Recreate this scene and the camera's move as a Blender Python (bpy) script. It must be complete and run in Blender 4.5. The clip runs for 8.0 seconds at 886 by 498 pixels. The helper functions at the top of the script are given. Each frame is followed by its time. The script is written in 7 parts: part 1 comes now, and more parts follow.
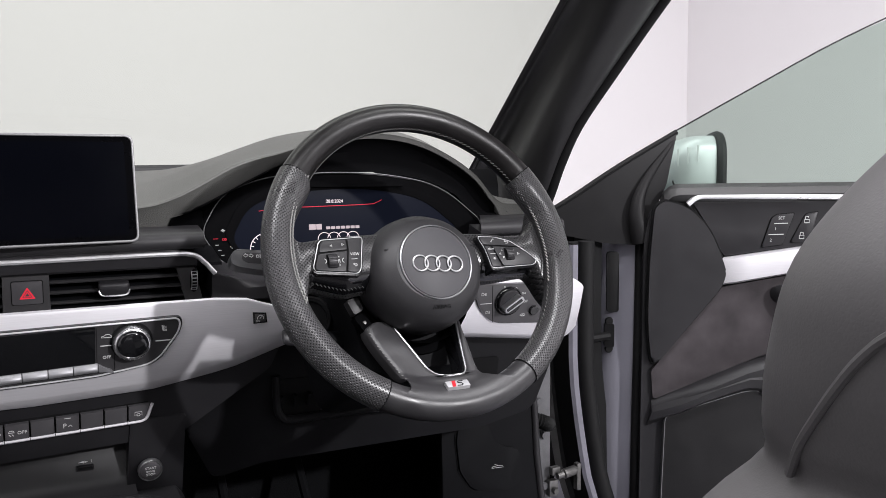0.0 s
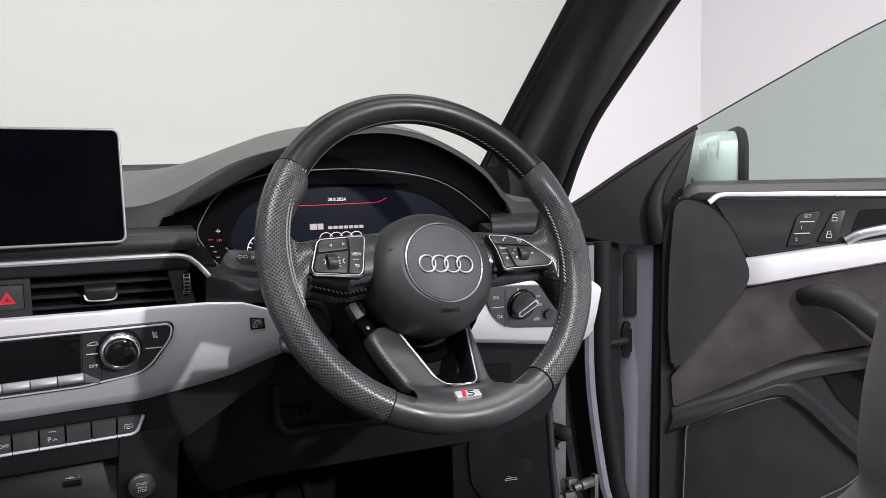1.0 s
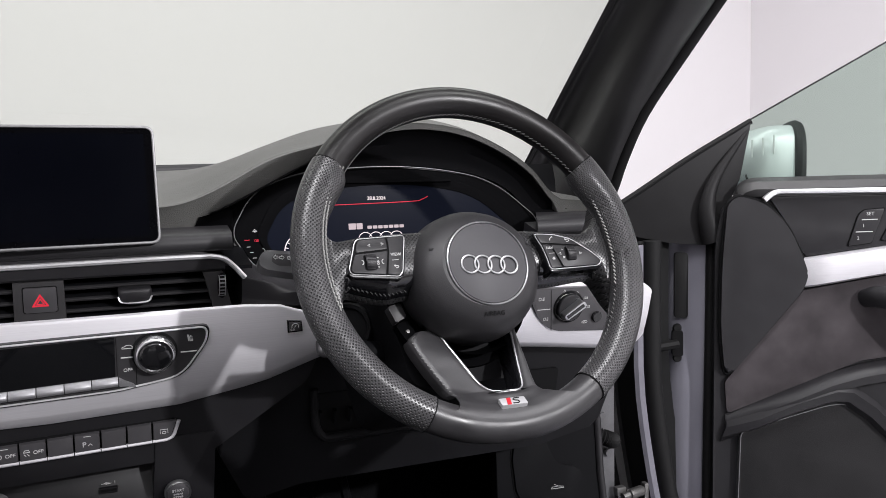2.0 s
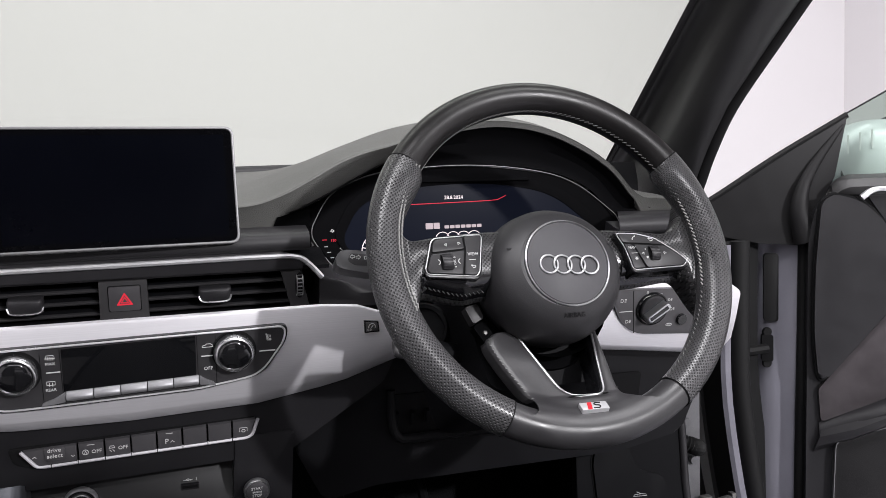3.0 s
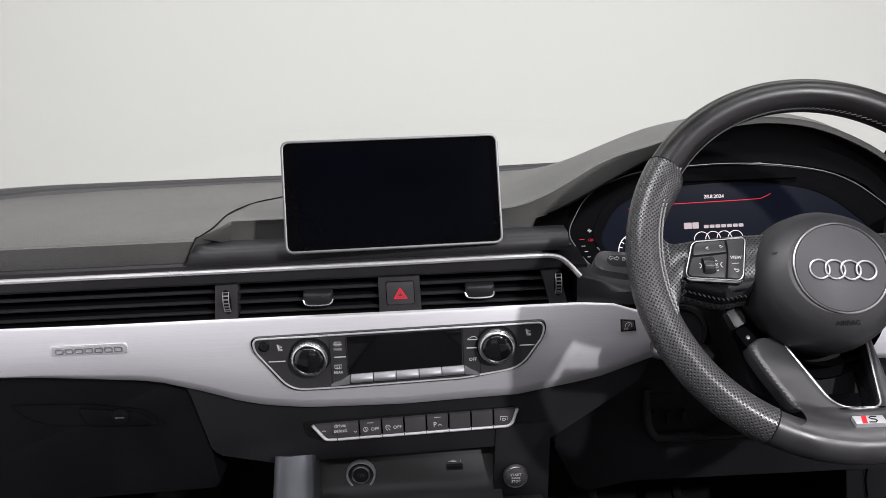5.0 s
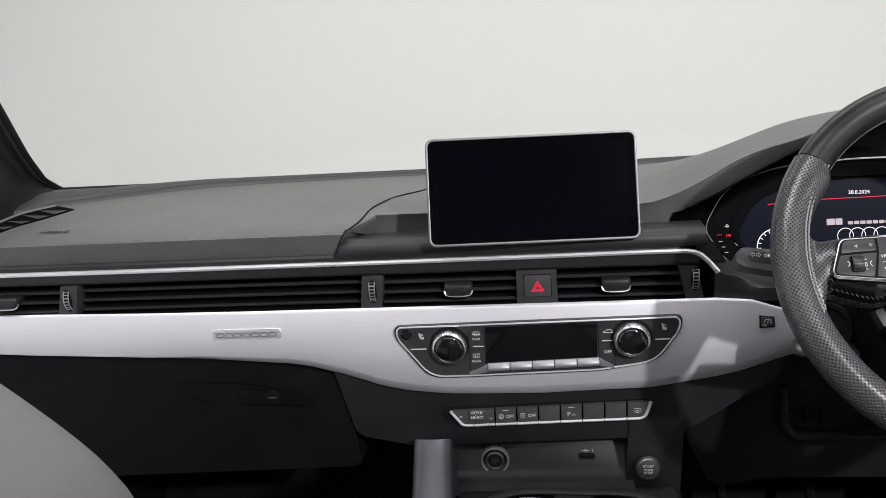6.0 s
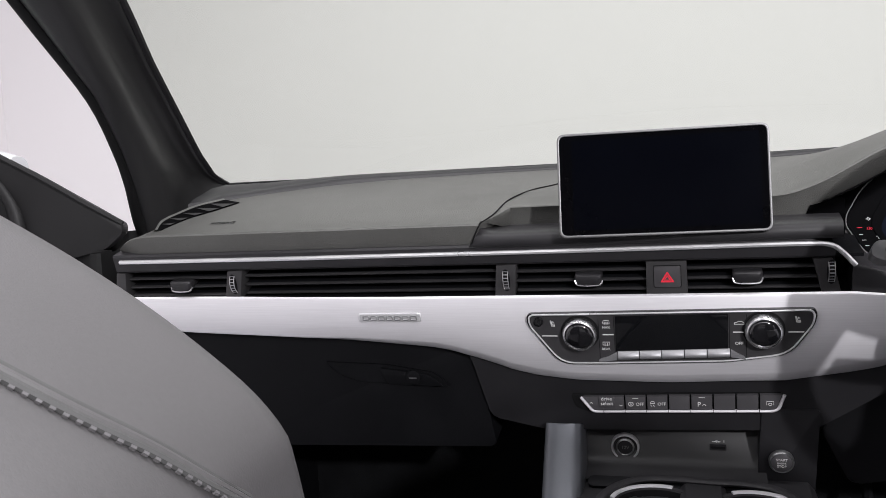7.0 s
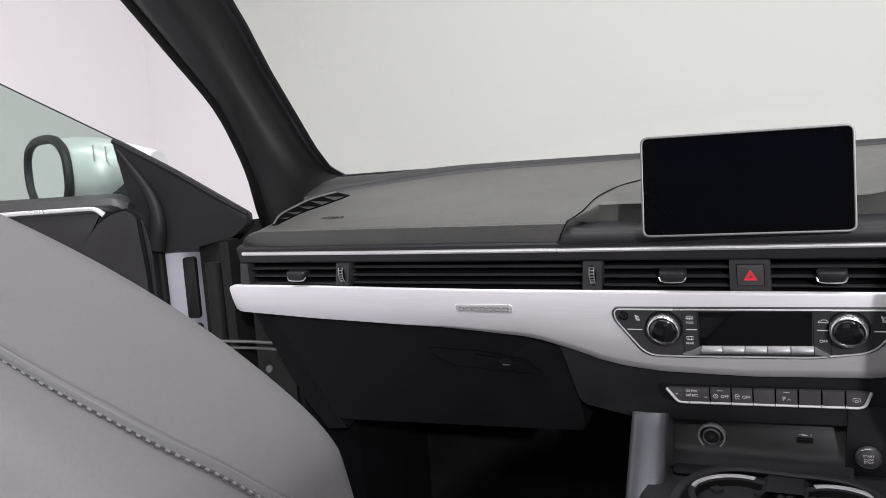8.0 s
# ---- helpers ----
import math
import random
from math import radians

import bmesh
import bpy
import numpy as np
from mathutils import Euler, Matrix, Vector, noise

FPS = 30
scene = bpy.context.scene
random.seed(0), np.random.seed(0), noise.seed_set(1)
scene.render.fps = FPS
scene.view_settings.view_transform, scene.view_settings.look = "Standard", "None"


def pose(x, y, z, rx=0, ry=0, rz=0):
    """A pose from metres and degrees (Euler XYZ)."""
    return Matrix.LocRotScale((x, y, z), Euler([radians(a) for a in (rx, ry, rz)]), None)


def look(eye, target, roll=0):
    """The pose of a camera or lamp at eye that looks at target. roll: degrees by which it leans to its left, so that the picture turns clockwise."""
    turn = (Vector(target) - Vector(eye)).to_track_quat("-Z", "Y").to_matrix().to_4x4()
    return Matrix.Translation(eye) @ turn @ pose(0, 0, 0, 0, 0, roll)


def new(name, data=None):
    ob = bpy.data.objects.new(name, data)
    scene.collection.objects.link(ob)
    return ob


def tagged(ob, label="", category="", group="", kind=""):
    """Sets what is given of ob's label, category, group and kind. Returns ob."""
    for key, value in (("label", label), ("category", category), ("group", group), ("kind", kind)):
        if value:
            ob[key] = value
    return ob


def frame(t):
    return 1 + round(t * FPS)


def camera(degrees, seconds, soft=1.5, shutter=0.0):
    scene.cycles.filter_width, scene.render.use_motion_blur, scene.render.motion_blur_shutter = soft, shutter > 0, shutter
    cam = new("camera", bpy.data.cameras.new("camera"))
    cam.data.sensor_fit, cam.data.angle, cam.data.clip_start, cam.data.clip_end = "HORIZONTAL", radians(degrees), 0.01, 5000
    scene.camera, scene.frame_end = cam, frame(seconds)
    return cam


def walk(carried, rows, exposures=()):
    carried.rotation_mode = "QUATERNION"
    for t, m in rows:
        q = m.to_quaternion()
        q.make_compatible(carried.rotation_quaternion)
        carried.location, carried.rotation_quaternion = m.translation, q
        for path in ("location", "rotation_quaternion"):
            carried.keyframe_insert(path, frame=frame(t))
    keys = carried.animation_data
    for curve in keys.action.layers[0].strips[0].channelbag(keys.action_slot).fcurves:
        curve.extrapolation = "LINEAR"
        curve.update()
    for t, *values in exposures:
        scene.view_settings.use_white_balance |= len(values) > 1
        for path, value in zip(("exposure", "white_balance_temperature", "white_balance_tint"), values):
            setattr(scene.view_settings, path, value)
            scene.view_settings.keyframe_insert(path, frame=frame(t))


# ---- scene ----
cam = camera(55.3, 8.0, soft=0.7)
PATH = [
    (0, (-0.007, -0.353, 1.02), (0.893, 1.424, 0.841), -0.5),
    (0.5, (0.007, -0.324, 1.014), (0.901, 1.457, 0.841), -0.7),
    (1, (0.023, -0.299, 1.009), (0.9, 1.49, 0.842), -0.9),
    (2.5, (0.043, -0.256, 1.004), (0.751, 1.607, 0.843), -1.5),
    (3, (0.046, -0.251, 1.002), (0.657, 1.647, 0.847), -1.7),
    (3.5, (0.045, -0.249, 1.0), (0.537, 1.684, 0.854), -1.9),
    (4, (0.042, -0.256, 1.002), (0.381, 1.71, 0.86), -2.2),
    (4.5, (0.041, -0.264, 1.009), (0.217, 1.723, 0.858), -2.5),
    (6, (0.0, -0.3078, 1.0268), (-0.2171, 1.6725, 0.8495), -2.65),
    (6.5, (0.006, -0.3222, 1.0203), (-0.386, 1.632, 0.854), -3.0),
    (7, (0.0255, -0.353, 1.0248), (-0.5342, 1.5595, 0.8535), -3.05),
    (7.5, (0.0495, -0.374, 1.0552), (-0.6522, 1.4854, 0.832), -3.6),
    (8, (0.09, -0.392, 1.068), (-0.754, 1.405, 0.83), -4.0),
]
walk(cam, [(t, look(eye, target, roll)) for t, eye, target, roll in PATH])

# ---- light: a bright white studio with ceiling softboxes, an added rear fill and one key lamp behind the car ----
world = bpy.data.worlds.new("studio_world")
scene.world = world
world.use_nodes = True
world.node_tree.nodes["Background"].inputs["Color"].default_value = (0.9, 0.93, 1.0, 1)
world.node_tree.nodes["Background"].inputs["Strength"].default_value = 0.1


def area_lamp(name, eye, target, sx, sy, watts, color=(1.0, 0.982, 1.012)):
    data = bpy.data.lights.new(name, "AREA")
    data.shape, data.size, data.size_y, data.energy, data.color = "RECTANGLE", sx, sy, watts, color
    ob = new(name, data)
    ob.matrix_world = look(eye, target)
    return ob


area_lamp("ceiling_softbox_front", (0, 1.7, 3.02), (0, 1.7, 0), 3.8, 0.5, 41)
area_lamp("ceiling_softbox_middle", (0, -0.35, 3.02), (0, -0.35, 0), 3.9, 0.5, 116)
# unseen fill, added to brighten the console and chrome from behind
area_lamp("ceiling_fill_rear", (0, -3.2, 3.02), (0, -3.2, 0), 4.6, 0.5, 85)
area_lamp("key_softbox", (1.743, -2.817, 2.195), (0.15, 0.6, 0.85), 0.11, 0.11, 132)

# ---- materials ----
def node(nt, kind, **values):
    n = nt.nodes.new(kind)
    for key, value in values.items():
        n.inputs[key.replace("_", " ")].default_value = value
    return n


def surface(name, color, rough=0.5, metal=0.0, grain=0.0, size=0.002, vary=0.15, patch=0.06, spec=0.5, stretch=(1, 1, 1), coat=0.0, rough_vary=0.1):
    """A solid surface with two scales of variation and a fine relief. grain: bump strength; size: grain in metres; patch: stains in metres."""
    m = bpy.data.materials.new(name)
    m.use_nodes = True
    nt = m.node_tree
    bsdf = nt.nodes["Principled BSDF"]
    link = nt.links.new
    co = nt.nodes.new("ShaderNodeTexCoord")
    mp = nt.nodes.new("ShaderNodeMapping")
    mp.inputs["Scale"].default_value = stretch
    link(co.outputs["Object"], mp.inputs["Vector"])
    big = node(nt, "ShaderNodeTexNoise", Scale=1 / patch, Detail=4.0)
    fine = node(nt, "ShaderNodeTexNoise", Scale=1 / size, Detail=3.0)
    link(mp.outputs[0], big.inputs["Vector"])
    link(mp.outputs[0], fine.inputs["Vector"])
    add = nt.nodes.new("ShaderNodeMath")
    add.operation = "MULTIPLY_ADD"
    link(fine.outputs["Fac"], add.inputs[0])
    add.inputs[1].default_value = 0.5
    link(big.outputs["Fac"], add.inputs[2])
    ramp = nt.nodes.new("ShaderNodeMapRange")
    ramp.inputs["From Min"].default_value, ramp.inputs["From Max"].default_value = 0.45, 1.05
    ramp.inputs["To Min"].default_value, ramp.inputs["To Max"].default_value = 1 - vary, 1 + vary
    link(add.outputs[0], ramp.inputs["Value"])
    mix = nt.nodes.new("ShaderNodeVectorMath")
    mix.operation = "SCALE"
    mix.inputs[0].default_value = color
    link(ramp.outputs[0], mix.inputs["Scale"])
    link(mix.outputs[0], bsdf.inputs["Base Color"])
    rr = nt.nodes.new("ShaderNodeMapRange")
    rr.inputs["From Min"].default_value, rr.inputs["From Max"].default_value = 0.3, 0.7
    rr.inputs["To Min"].default_value, rr.inputs["To Max"].default_value = max(0.02, rough * (1 - rough_vary)), min(1, rough * (1 + rough_vary))
    link(big.outputs["Fac"], rr.inputs["Value"])
    link(rr.outputs[0], bsdf.inputs["Roughness"])
    bsdf.inputs["Metallic"].default_value = metal
    bsdf.inputs["Specular IOR Level"].default_value = spec
    bsdf.inputs["Coat Weight"].default_value = coat
    bsdf.inputs["Coat Roughness"].default_value = 0.05
    if grain:
        bump = node(nt, "ShaderNodeBump", Strength=grain, Distance=size * 0.5)
        link(fine.outputs["Fac"], bump.inputs["Height"])
        link(bump.outputs[0], bsdf.inputs["Normal"])
    return m


def leather_grain(m, size, strength):
    """Adds a pebbled leather relief of cells to a surface."""
    nt = m.node_tree
    co = nt.nodes.new("ShaderNodeTexCoord")
    v = node(nt, "ShaderNodeTexVoronoi", Scale=1 / size)
    v.feature = "DISTANCE_TO_EDGE"
    nt.links.new(co.outputs["Object"], v.inputs["Vector"])
    bump = node(nt, "ShaderNodeBump", Strength=strength, Distance=size * 0.4)
    nt.links.new(v.outputs["Distance"], bump.inputs["Height"])
    nt.links.new(bump.outputs[0], nt.nodes["Principled BSDF"].inputs["Normal"])
    return m


def perforated(name, color, pitch, flat=False):
    """Leather with a diagonal grid of small punched holes, laid out by the UV in metres, or in the piece's own plane."""
    m = surface(name, color, 0.30, grain=0.0, vary=0.2, patch=0.03, spec=0.6)
    nt = m.node_tree
    bsdf = nt.nodes["Principled BSDF"]
    uv = nt.nodes.new("ShaderNodeUVMap")
    mp = nt.nodes.new("ShaderNodeMapping")
    mp.inputs["Rotation"].default_value = (0, 0, math.radians(45))
    co = nt.nodes.new("ShaderNodeTexCoord")
    nt.links.new(co.outputs["Object"] if flat else uv.outputs[0], mp.inputs["Vector"])
    v = node(nt, "ShaderNodeTexVoronoi", Scale=1 / pitch, Randomness=0.0)
    v.voronoi_dimensions = "2D"
    nt.links.new(mp.outputs[0], v.inputs["Vector"])
    hole = nt.nodes.new("ShaderNodeMapRange")
    hole.inputs["From Min"].default_value, hole.inputs["From Max"].default_value = 0.16, 0.32
    nt.links.new(v.outputs["Distance"], hole.inputs["Value"])
    bump = node(nt, "ShaderNodeBump", Strength=1.0, Distance=0.0017)
    nt.links.new(hole.outputs[0], bump.inputs["Height"])
    nt.links.new(bump.outputs[0], bsdf.inputs["Normal"])
    old = bsdf.inputs["Base Color"].links[0].from_socket
    mul = nt.nodes.new("ShaderNodeVectorMath")
    mul.operation = "SCALE"
    low = nt.nodes.new("ShaderNodeMapRange")
    low.inputs["To Min"].default_value = 0.15
    nt.links.new(hole.outputs[0], low.inputs["Value"])
    nt.links.new(old, mul.inputs[0])
    nt.links.new(low.outputs[0], mul.inputs["Scale"])
    nt.links.new(mul.outputs[0], bsdf.inputs["Base Color"])
    return m


def glass(name, tint, gloss=0.02, amount=0.6):
    """A thin tinted pane: clear transmission with a Fresnel-weighted mirror gloss."""
    m = bpy.data.materials.new(name)
    m.use_nodes = True
    nt = m.node_tree
    out = nt.nodes["Material Output"]
    nt.nodes.remove(nt.nodes["Principled BSDF"])
    clear = node(nt, "ShaderNodeBsdfTransparent", Color=(*tint, 1))
    shine = node(nt, "ShaderNodeBsdfGlossy", Roughness=gloss, Color=(1, 1, 1, 1))
    fr = node(nt, "ShaderNodeFresnel", IOR=1.45)
    half = nt.nodes.new("ShaderNodeMath")
    half.operation = "MULTIPLY"
    half.inputs[1].default_value = amount
    nt.links.new(fr.outputs[0], half.inputs[0])
    mix = nt.nodes.new("ShaderNodeMixShader")
    nt.links.new(half.outputs[0], mix.inputs[0])
    nt.links.new(clear.outputs[0], mix.inputs[1])
    nt.links.new(shine.outputs[0], mix.inputs[2])
    nt.links.new(mix.outputs[0], out.inputs["Surface"])
    return m


def glowing(name, color, strength):
    m = bpy.data.materials.new(name)
    m.use_nodes = True
    b = m.node_tree.nodes["Principled BSDF"]
    b.inputs["Base Color"].default_value = (*color, 1)
    b.inputs["Emission Color"].default_value = (*color, 1)
    b.inputs["Emission Strength"].default_value = strength
    b.inputs["Specular IOR Level"].default_value = 0.03
    b.inputs["Roughness"].default_value = 0.2
    return m


PAINT_WALL = surface("studio_wall_paint", (0.80, 0.775, 0.785), 0.7, vary=0.012, patch=1.2, size=0.01)
FLOOR_PAINT = surface("studio_floor_paint", (0.42, 0.42, 0.43), 0.35, vary=0.06, patch=0.6, size=0.02)
DASH_SOFT = leather_grain(surface("soft_dash_skin", (0.081, 0.081, 0.0765), 0.47, vary=0.14, patch=0.1, spec=0.4), 0.0020, 0.8)
# black plastic darkened for the shade low down; CONSOLE_PLASTIC is the lighter copy
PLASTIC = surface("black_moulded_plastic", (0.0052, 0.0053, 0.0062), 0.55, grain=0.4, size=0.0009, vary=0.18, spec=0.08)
PLASTIC_SMOOTH = surface("smooth_grey_black_plastic", (0.0185, 0.0178, 0.0196), 0.44, grain=0.1, size=0.0008, vary=0.12, patch=0.04, spec=0.32)
BUTTON = surface("button_plastic", (0.052, 0.050, 0.0535), 0.45, grain=0.1, size=0.0006, vary=0.1, patch=0.02, spec=0.4)
PIANO = surface("piano_black_lacquer", (0.006, 0.006, 0.007), 0.09, vary=0.1, coat=0.3)
LEATHER = leather_grain(surface("smooth_black_leather", (0.0095, 0.0086, 0.0088), 0.36, vary=0.25, patch=0.04, rough_vary=0.2, spec=0.34), 0.0016, 0.12)
LEATHER_HUB = leather_grain(surface("airbag_cover_skin", (0.0215, 0.021, 0.0228), 0.47, vary=0.12, patch=0.04, spec=0.45), 0.0011, 0.3)
PERF = perforated("perforated_black_leather", (0.052, 0.051, 0.053), 0.0027)
PERF_FLAT = perforated("perforated_spoke_leather", (0.033, 0.0325, 0.034), 0.0027, True)
SEAT = leather_grain(surface("dark_grey_seat_leather", (0.078, 0.0752, 0.0772), 0.52, vary=0.10, patch=0.08, spec=0.4), 0.0014, 0.12)
STITCH = surface("grey_stitching_thread", (0.15, 0.15, 0.147), 0.7, vary=0.1, patch=0.01)
STITCH_PALE = surface("pale_grip_thread", (0.32, 0.32, 0.31), 0.6, vary=0.1, patch=0.01)
STITCH_DARK = surface("dark_stitching_thread", (0.06, 0.06, 0.06), 0.7, vary=0.1, patch=0.01)
ALU = surface("brushed_aluminium", (0.67, 0.66, 0.685), 0.45, metal=0.5, grain=0.16, size=0.0009, vary=0.11, patch=0.08, stretch=(0.015, 1, 1), rough_vary=0.2)
CHROME = surface("satin_chrome", (0.82, 0.82, 0.83), 0.30, metal=0.72, vary=0.04)
CHROME_DULL = surface("dull_silver_metal", (0.50, 0.50, 0.51), 0.36, metal=1.0, vary=0.06)
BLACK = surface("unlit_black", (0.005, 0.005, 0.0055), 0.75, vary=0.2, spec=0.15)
SCREEN = surface("black_screen_glass", (0.0015, 0.0015, 0.002), 0.08, vary=0.1, spec=0.06)
DISPLAY = surface("dark_display_glass", (0.0012, 0.0014, 0.0026), 0.1, vary=0.1, spec=0.06)
# a weak glow is added to lift the symbols, printed ones included
WHITE = glowing("white_symbols_weak_glow", (0.44, 0.44, 0.44), 0.15)
RED = glowing("red_symbol_weak_glow", (0.55, 0.03, 0.05), 0.35)
SCREEN_TEXT = glowing("lit_display_text", (0.62, 0.54, 0.56), 0.45)
SCREEN_RED = glowing("lit_display_red", (0.45, 0.03, 0.05), 0.45)
ALCANTARA = surface("charcoal_suede", (0.050, 0.0445, 0.0475), 0.95, grain=0.5, size=0.0008, vary=0.45, patch=0.05, spec=0.15)
BODY_PAINT = surface("silver_lilac_car_paint", (0.31, 0.305, 0.355), 0.40, metal=0.3, vary=0.06, coat=0.2)
MIRROR_PAINT = surface("silver_mirror_cap_paint", (0.62, 0.64, 0.65), 0.42, metal=0.25, vary=0.05, coat=0.15)
RUBBER = surface("black_rubber_seal", (0.0085, 0.0085, 0.0088), 0.62, grain=0.2, size=0.001, vary=0.2, spec=0.2)
CARPET = surface("black_carpet", (0.0062, 0.0064, 0.0070), 0.95, grain=0.8, size=0.002, vary=0.4, spec=0.05)
WINDSCREEN = glass("windscreen_glass", (0.715, 0.754, 0.694), gloss=0.0, amount=0.03)
SIDE_GLASS = glass("green_tinted_side_glass", (0.765, 0.83, 0.79), amount=0.5)
MIRROR = surface("mirror_glass", (0.85, 0.88, 0.88), 0.03, metal=1.0, vary=0.01)
BRACKET = surface("zinc_plated_steel", (0.13, 0.128, 0.125), 0.45, metal=0.8, vary=0.3, patch=0.02)
# post sheet and bolts: the paint's shade is put into a flat grey
DIM_METAL = surface("shade_dimmed_metal", (0.10, 0.10, 0.105), 0.5, metal=0.2, vary=0.25, patch=0.03)
# matt black plastic pushed darker: shade of hollows is put into the colour
COWL = surface("matt_shade_black_cowl", (0.0028, 0.0028, 0.0032), 0.8, grain=0.2, size=0.0009, vary=0.15, spec=0.02)
KEY_METAL = surface("satin_toggle_metal", (0.26, 0.26, 0.27), 0.46, metal=0.6, vary=0.08)
DIAL_METAL = surface("turned_dial_metal", (0.66, 0.66, 0.67), 0.26, metal=1.0, vary=0.06)
FRAME_METAL = surface("satin_frame_metal", (0.15, 0.15, 0.153), 0.45, metal=0.8, vary=0.06)
SPOKE = leather_grain(surface("satin_spoke_trim", (0.025, 0.0243, 0.026), 0.40, vary=0.2, patch=0.03, spec=0.5, rough_vary=0.25), 0.0013, 0.10)
POD_KEY = surface("dark_key_plastic", (0.0185, 0.018, 0.0195), 0.42, grain=0.08, size=0.0006, vary=0.1, patch=0.02, spec=0.25)
CONSOLE_METAL = surface("scuffed_console_metal", (0.092, 0.097, 0.108), 0.30, metal=0.5, vary=0.07, patch=0.09, rough_vary=0.3)
BADGE_SILVER = surface("brushed_badge_silver", (0.50, 0.50, 0.51), 0.35, metal=0.4, vary=0.05)
BADGE_RED = surface("badge_red_enamel", (0.45, 0.02, 0.03), 0.3, vary=0.05)
LCD_LIT = glowing("dark_blue_lit_display", (0.0034, 0.0042, 0.0078), 0.75)
# printed marks with a trace of added glow
DIM_MARK = glowing("dim_printed_marks_weak_glow", (0.16, 0.16, 0.16), 0.05)
STUDIO_CEILING = surface("dark_grey_ceiling_paint", (0.10, 0.10, 0.105), 0.8, vary=0.06, patch=0.8, size=0.01)
DOOR_SOFT = leather_grain(surface("soft_door_skin", (0.026, 0.0255, 0.026), 0.42, vary=0.12, patch=0.1, spec=0.5), 0.0020, 0.4)
STITCH_SEAT = surface("grey_seat_thread", (0.095, 0.092, 0.095), 0.7, vary=0.1, patch=0.01)
CONSOLE_PLASTIC = surface("grained_console_plastic", (0.0195, 0.019, 0.0208), 0.52, grain=0.4, size=0.0008, vary=0.15, spec=0.28)
STALK = surface("satin_stalk_plastic", (0.055, 0.055, 0.058), 0.32, vary=0.08, patch=0.03, spec=0.5)
BAR_TEXT = glowing("dim_display_bar", (0.30, 0.25, 0.265), 0.40)
OUTLINE = surface("thin_satin_outline_metal", (0.20, 0.20, 0.205), 0.42, metal=0.6, vary=0.05)
TRAY_PLASTIC = surface("satin_tray_plastic", (0.0145, 0.0142, 0.0155), 0.5, grain=0.15, size=0.0008, vary=0.12, patch=0.05, spec=0.35)
SAIL_PLASTIC = surface("dull_black_sail_plastic", (0.0085, 0.0082, 0.0088), 0.5, grain=0.15, size=0.0008, vary=0.12, patch=0.04, spec=0.22)
# satin plastic darkened to stand for shade where the key lamp spills in
KNEE_PLASTIC = surface("shade_darkened_knee_plastic", (0.0066, 0.0066, 0.0076), 0.5, grain=0.15, size=0.0008, vary=0.12, patch=0.05, spec=0.16)
PILLAR_TRIM = surface("grained_pillar_trim", (0.026, 0.0257, 0.0265), 0.40, grain=0.35, size=0.0008, vary=0.12, patch=0.05, spec=0.5)
GRILLE = surface("fine_meshed_grille", (0.0115, 0.0112, 0.0118), 0.55, grain=0.6, size=0.0011, vary=0.2, patch=0.03, spec=0.25)
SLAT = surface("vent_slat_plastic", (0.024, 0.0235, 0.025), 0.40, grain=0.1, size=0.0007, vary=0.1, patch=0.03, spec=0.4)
BRACKET_PLASTIC = surface("grey_black_bracket_plastic", (0.034, 0.033, 0.0345), 0.46, grain=0.15, size=0.0007, vary=0.1, patch=0.03, spec=0.35)
PANEL_KEY = surface("soft_touch_panel_keys", (0.031, 0.030, 0.032), 0.46, grain=0.1, size=0.0006, vary=0.1, patch=0.02, spec=0.35)
DISPLAY_GLASS = surface("smoked_display_glass", (0.004, 0.0042, 0.005), 0.05, vary=0.1, spec=0.5)
FIN_GREY = surface("grey_vent_fin_plastic", (0.085, 0.083, 0.085), 0.5, vary=0.1, patch=0.02, spec=0.35)
WHEEL_RIB = surface("silver_ribbed_wheel_plastic", (0.30, 0.30, 0.31), 0.35, metal=0.6, vary=0.1)
EMBLEM_FIELD = surface("satin_emblem_disc", (0.045, 0.044, 0.048), 0.58, vary=0.08, patch=0.03, spec=0.4)
CENTRE_PLASTIC = surface("dark_centre_panel_plastic", (0.0125, 0.0122, 0.0138), 0.50, grain=0.35, size=0.0008, vary=0.15, spec=0.25)
# dimmer copy of BODY_PAINT, with the post's shade in its colour
POST_PAINT = surface("shade_dimmed_post_paint", (0.16, 0.157, 0.185), 0.45, metal=0.2, vary=0.15, patch=0.04)

# ---- building tools ----
def mesh_from(name, bm, material, sharp=38):
    bmesh.ops.recalc_face_normals(bm, faces=bm.faces)
    data = bpy.data.meshes.new(name)
    bm.to_mesh(data)
    bm.free()
    data.materials.append(material)
    data.shade_smooth()
    data.set_sharp_from_angle(angle=radians(sharp))
    return data


def part(name, bm, material, parent, label="", m=None, sharp=38):
    ob = new(name, mesh_from(name, bm, material, sharp))
    ob.parent = parent
    if m is not None:
        ob.matrix_basis = m
    if label:
        tagged(ob, label)
    return ob


def thing(name, m, label, category, group="", kind=""):
    ob = new(name)
    ob.empty_display_size = 0.05
    ob.matrix_basis = m
    return tagged(ob, label, category, group, kind)


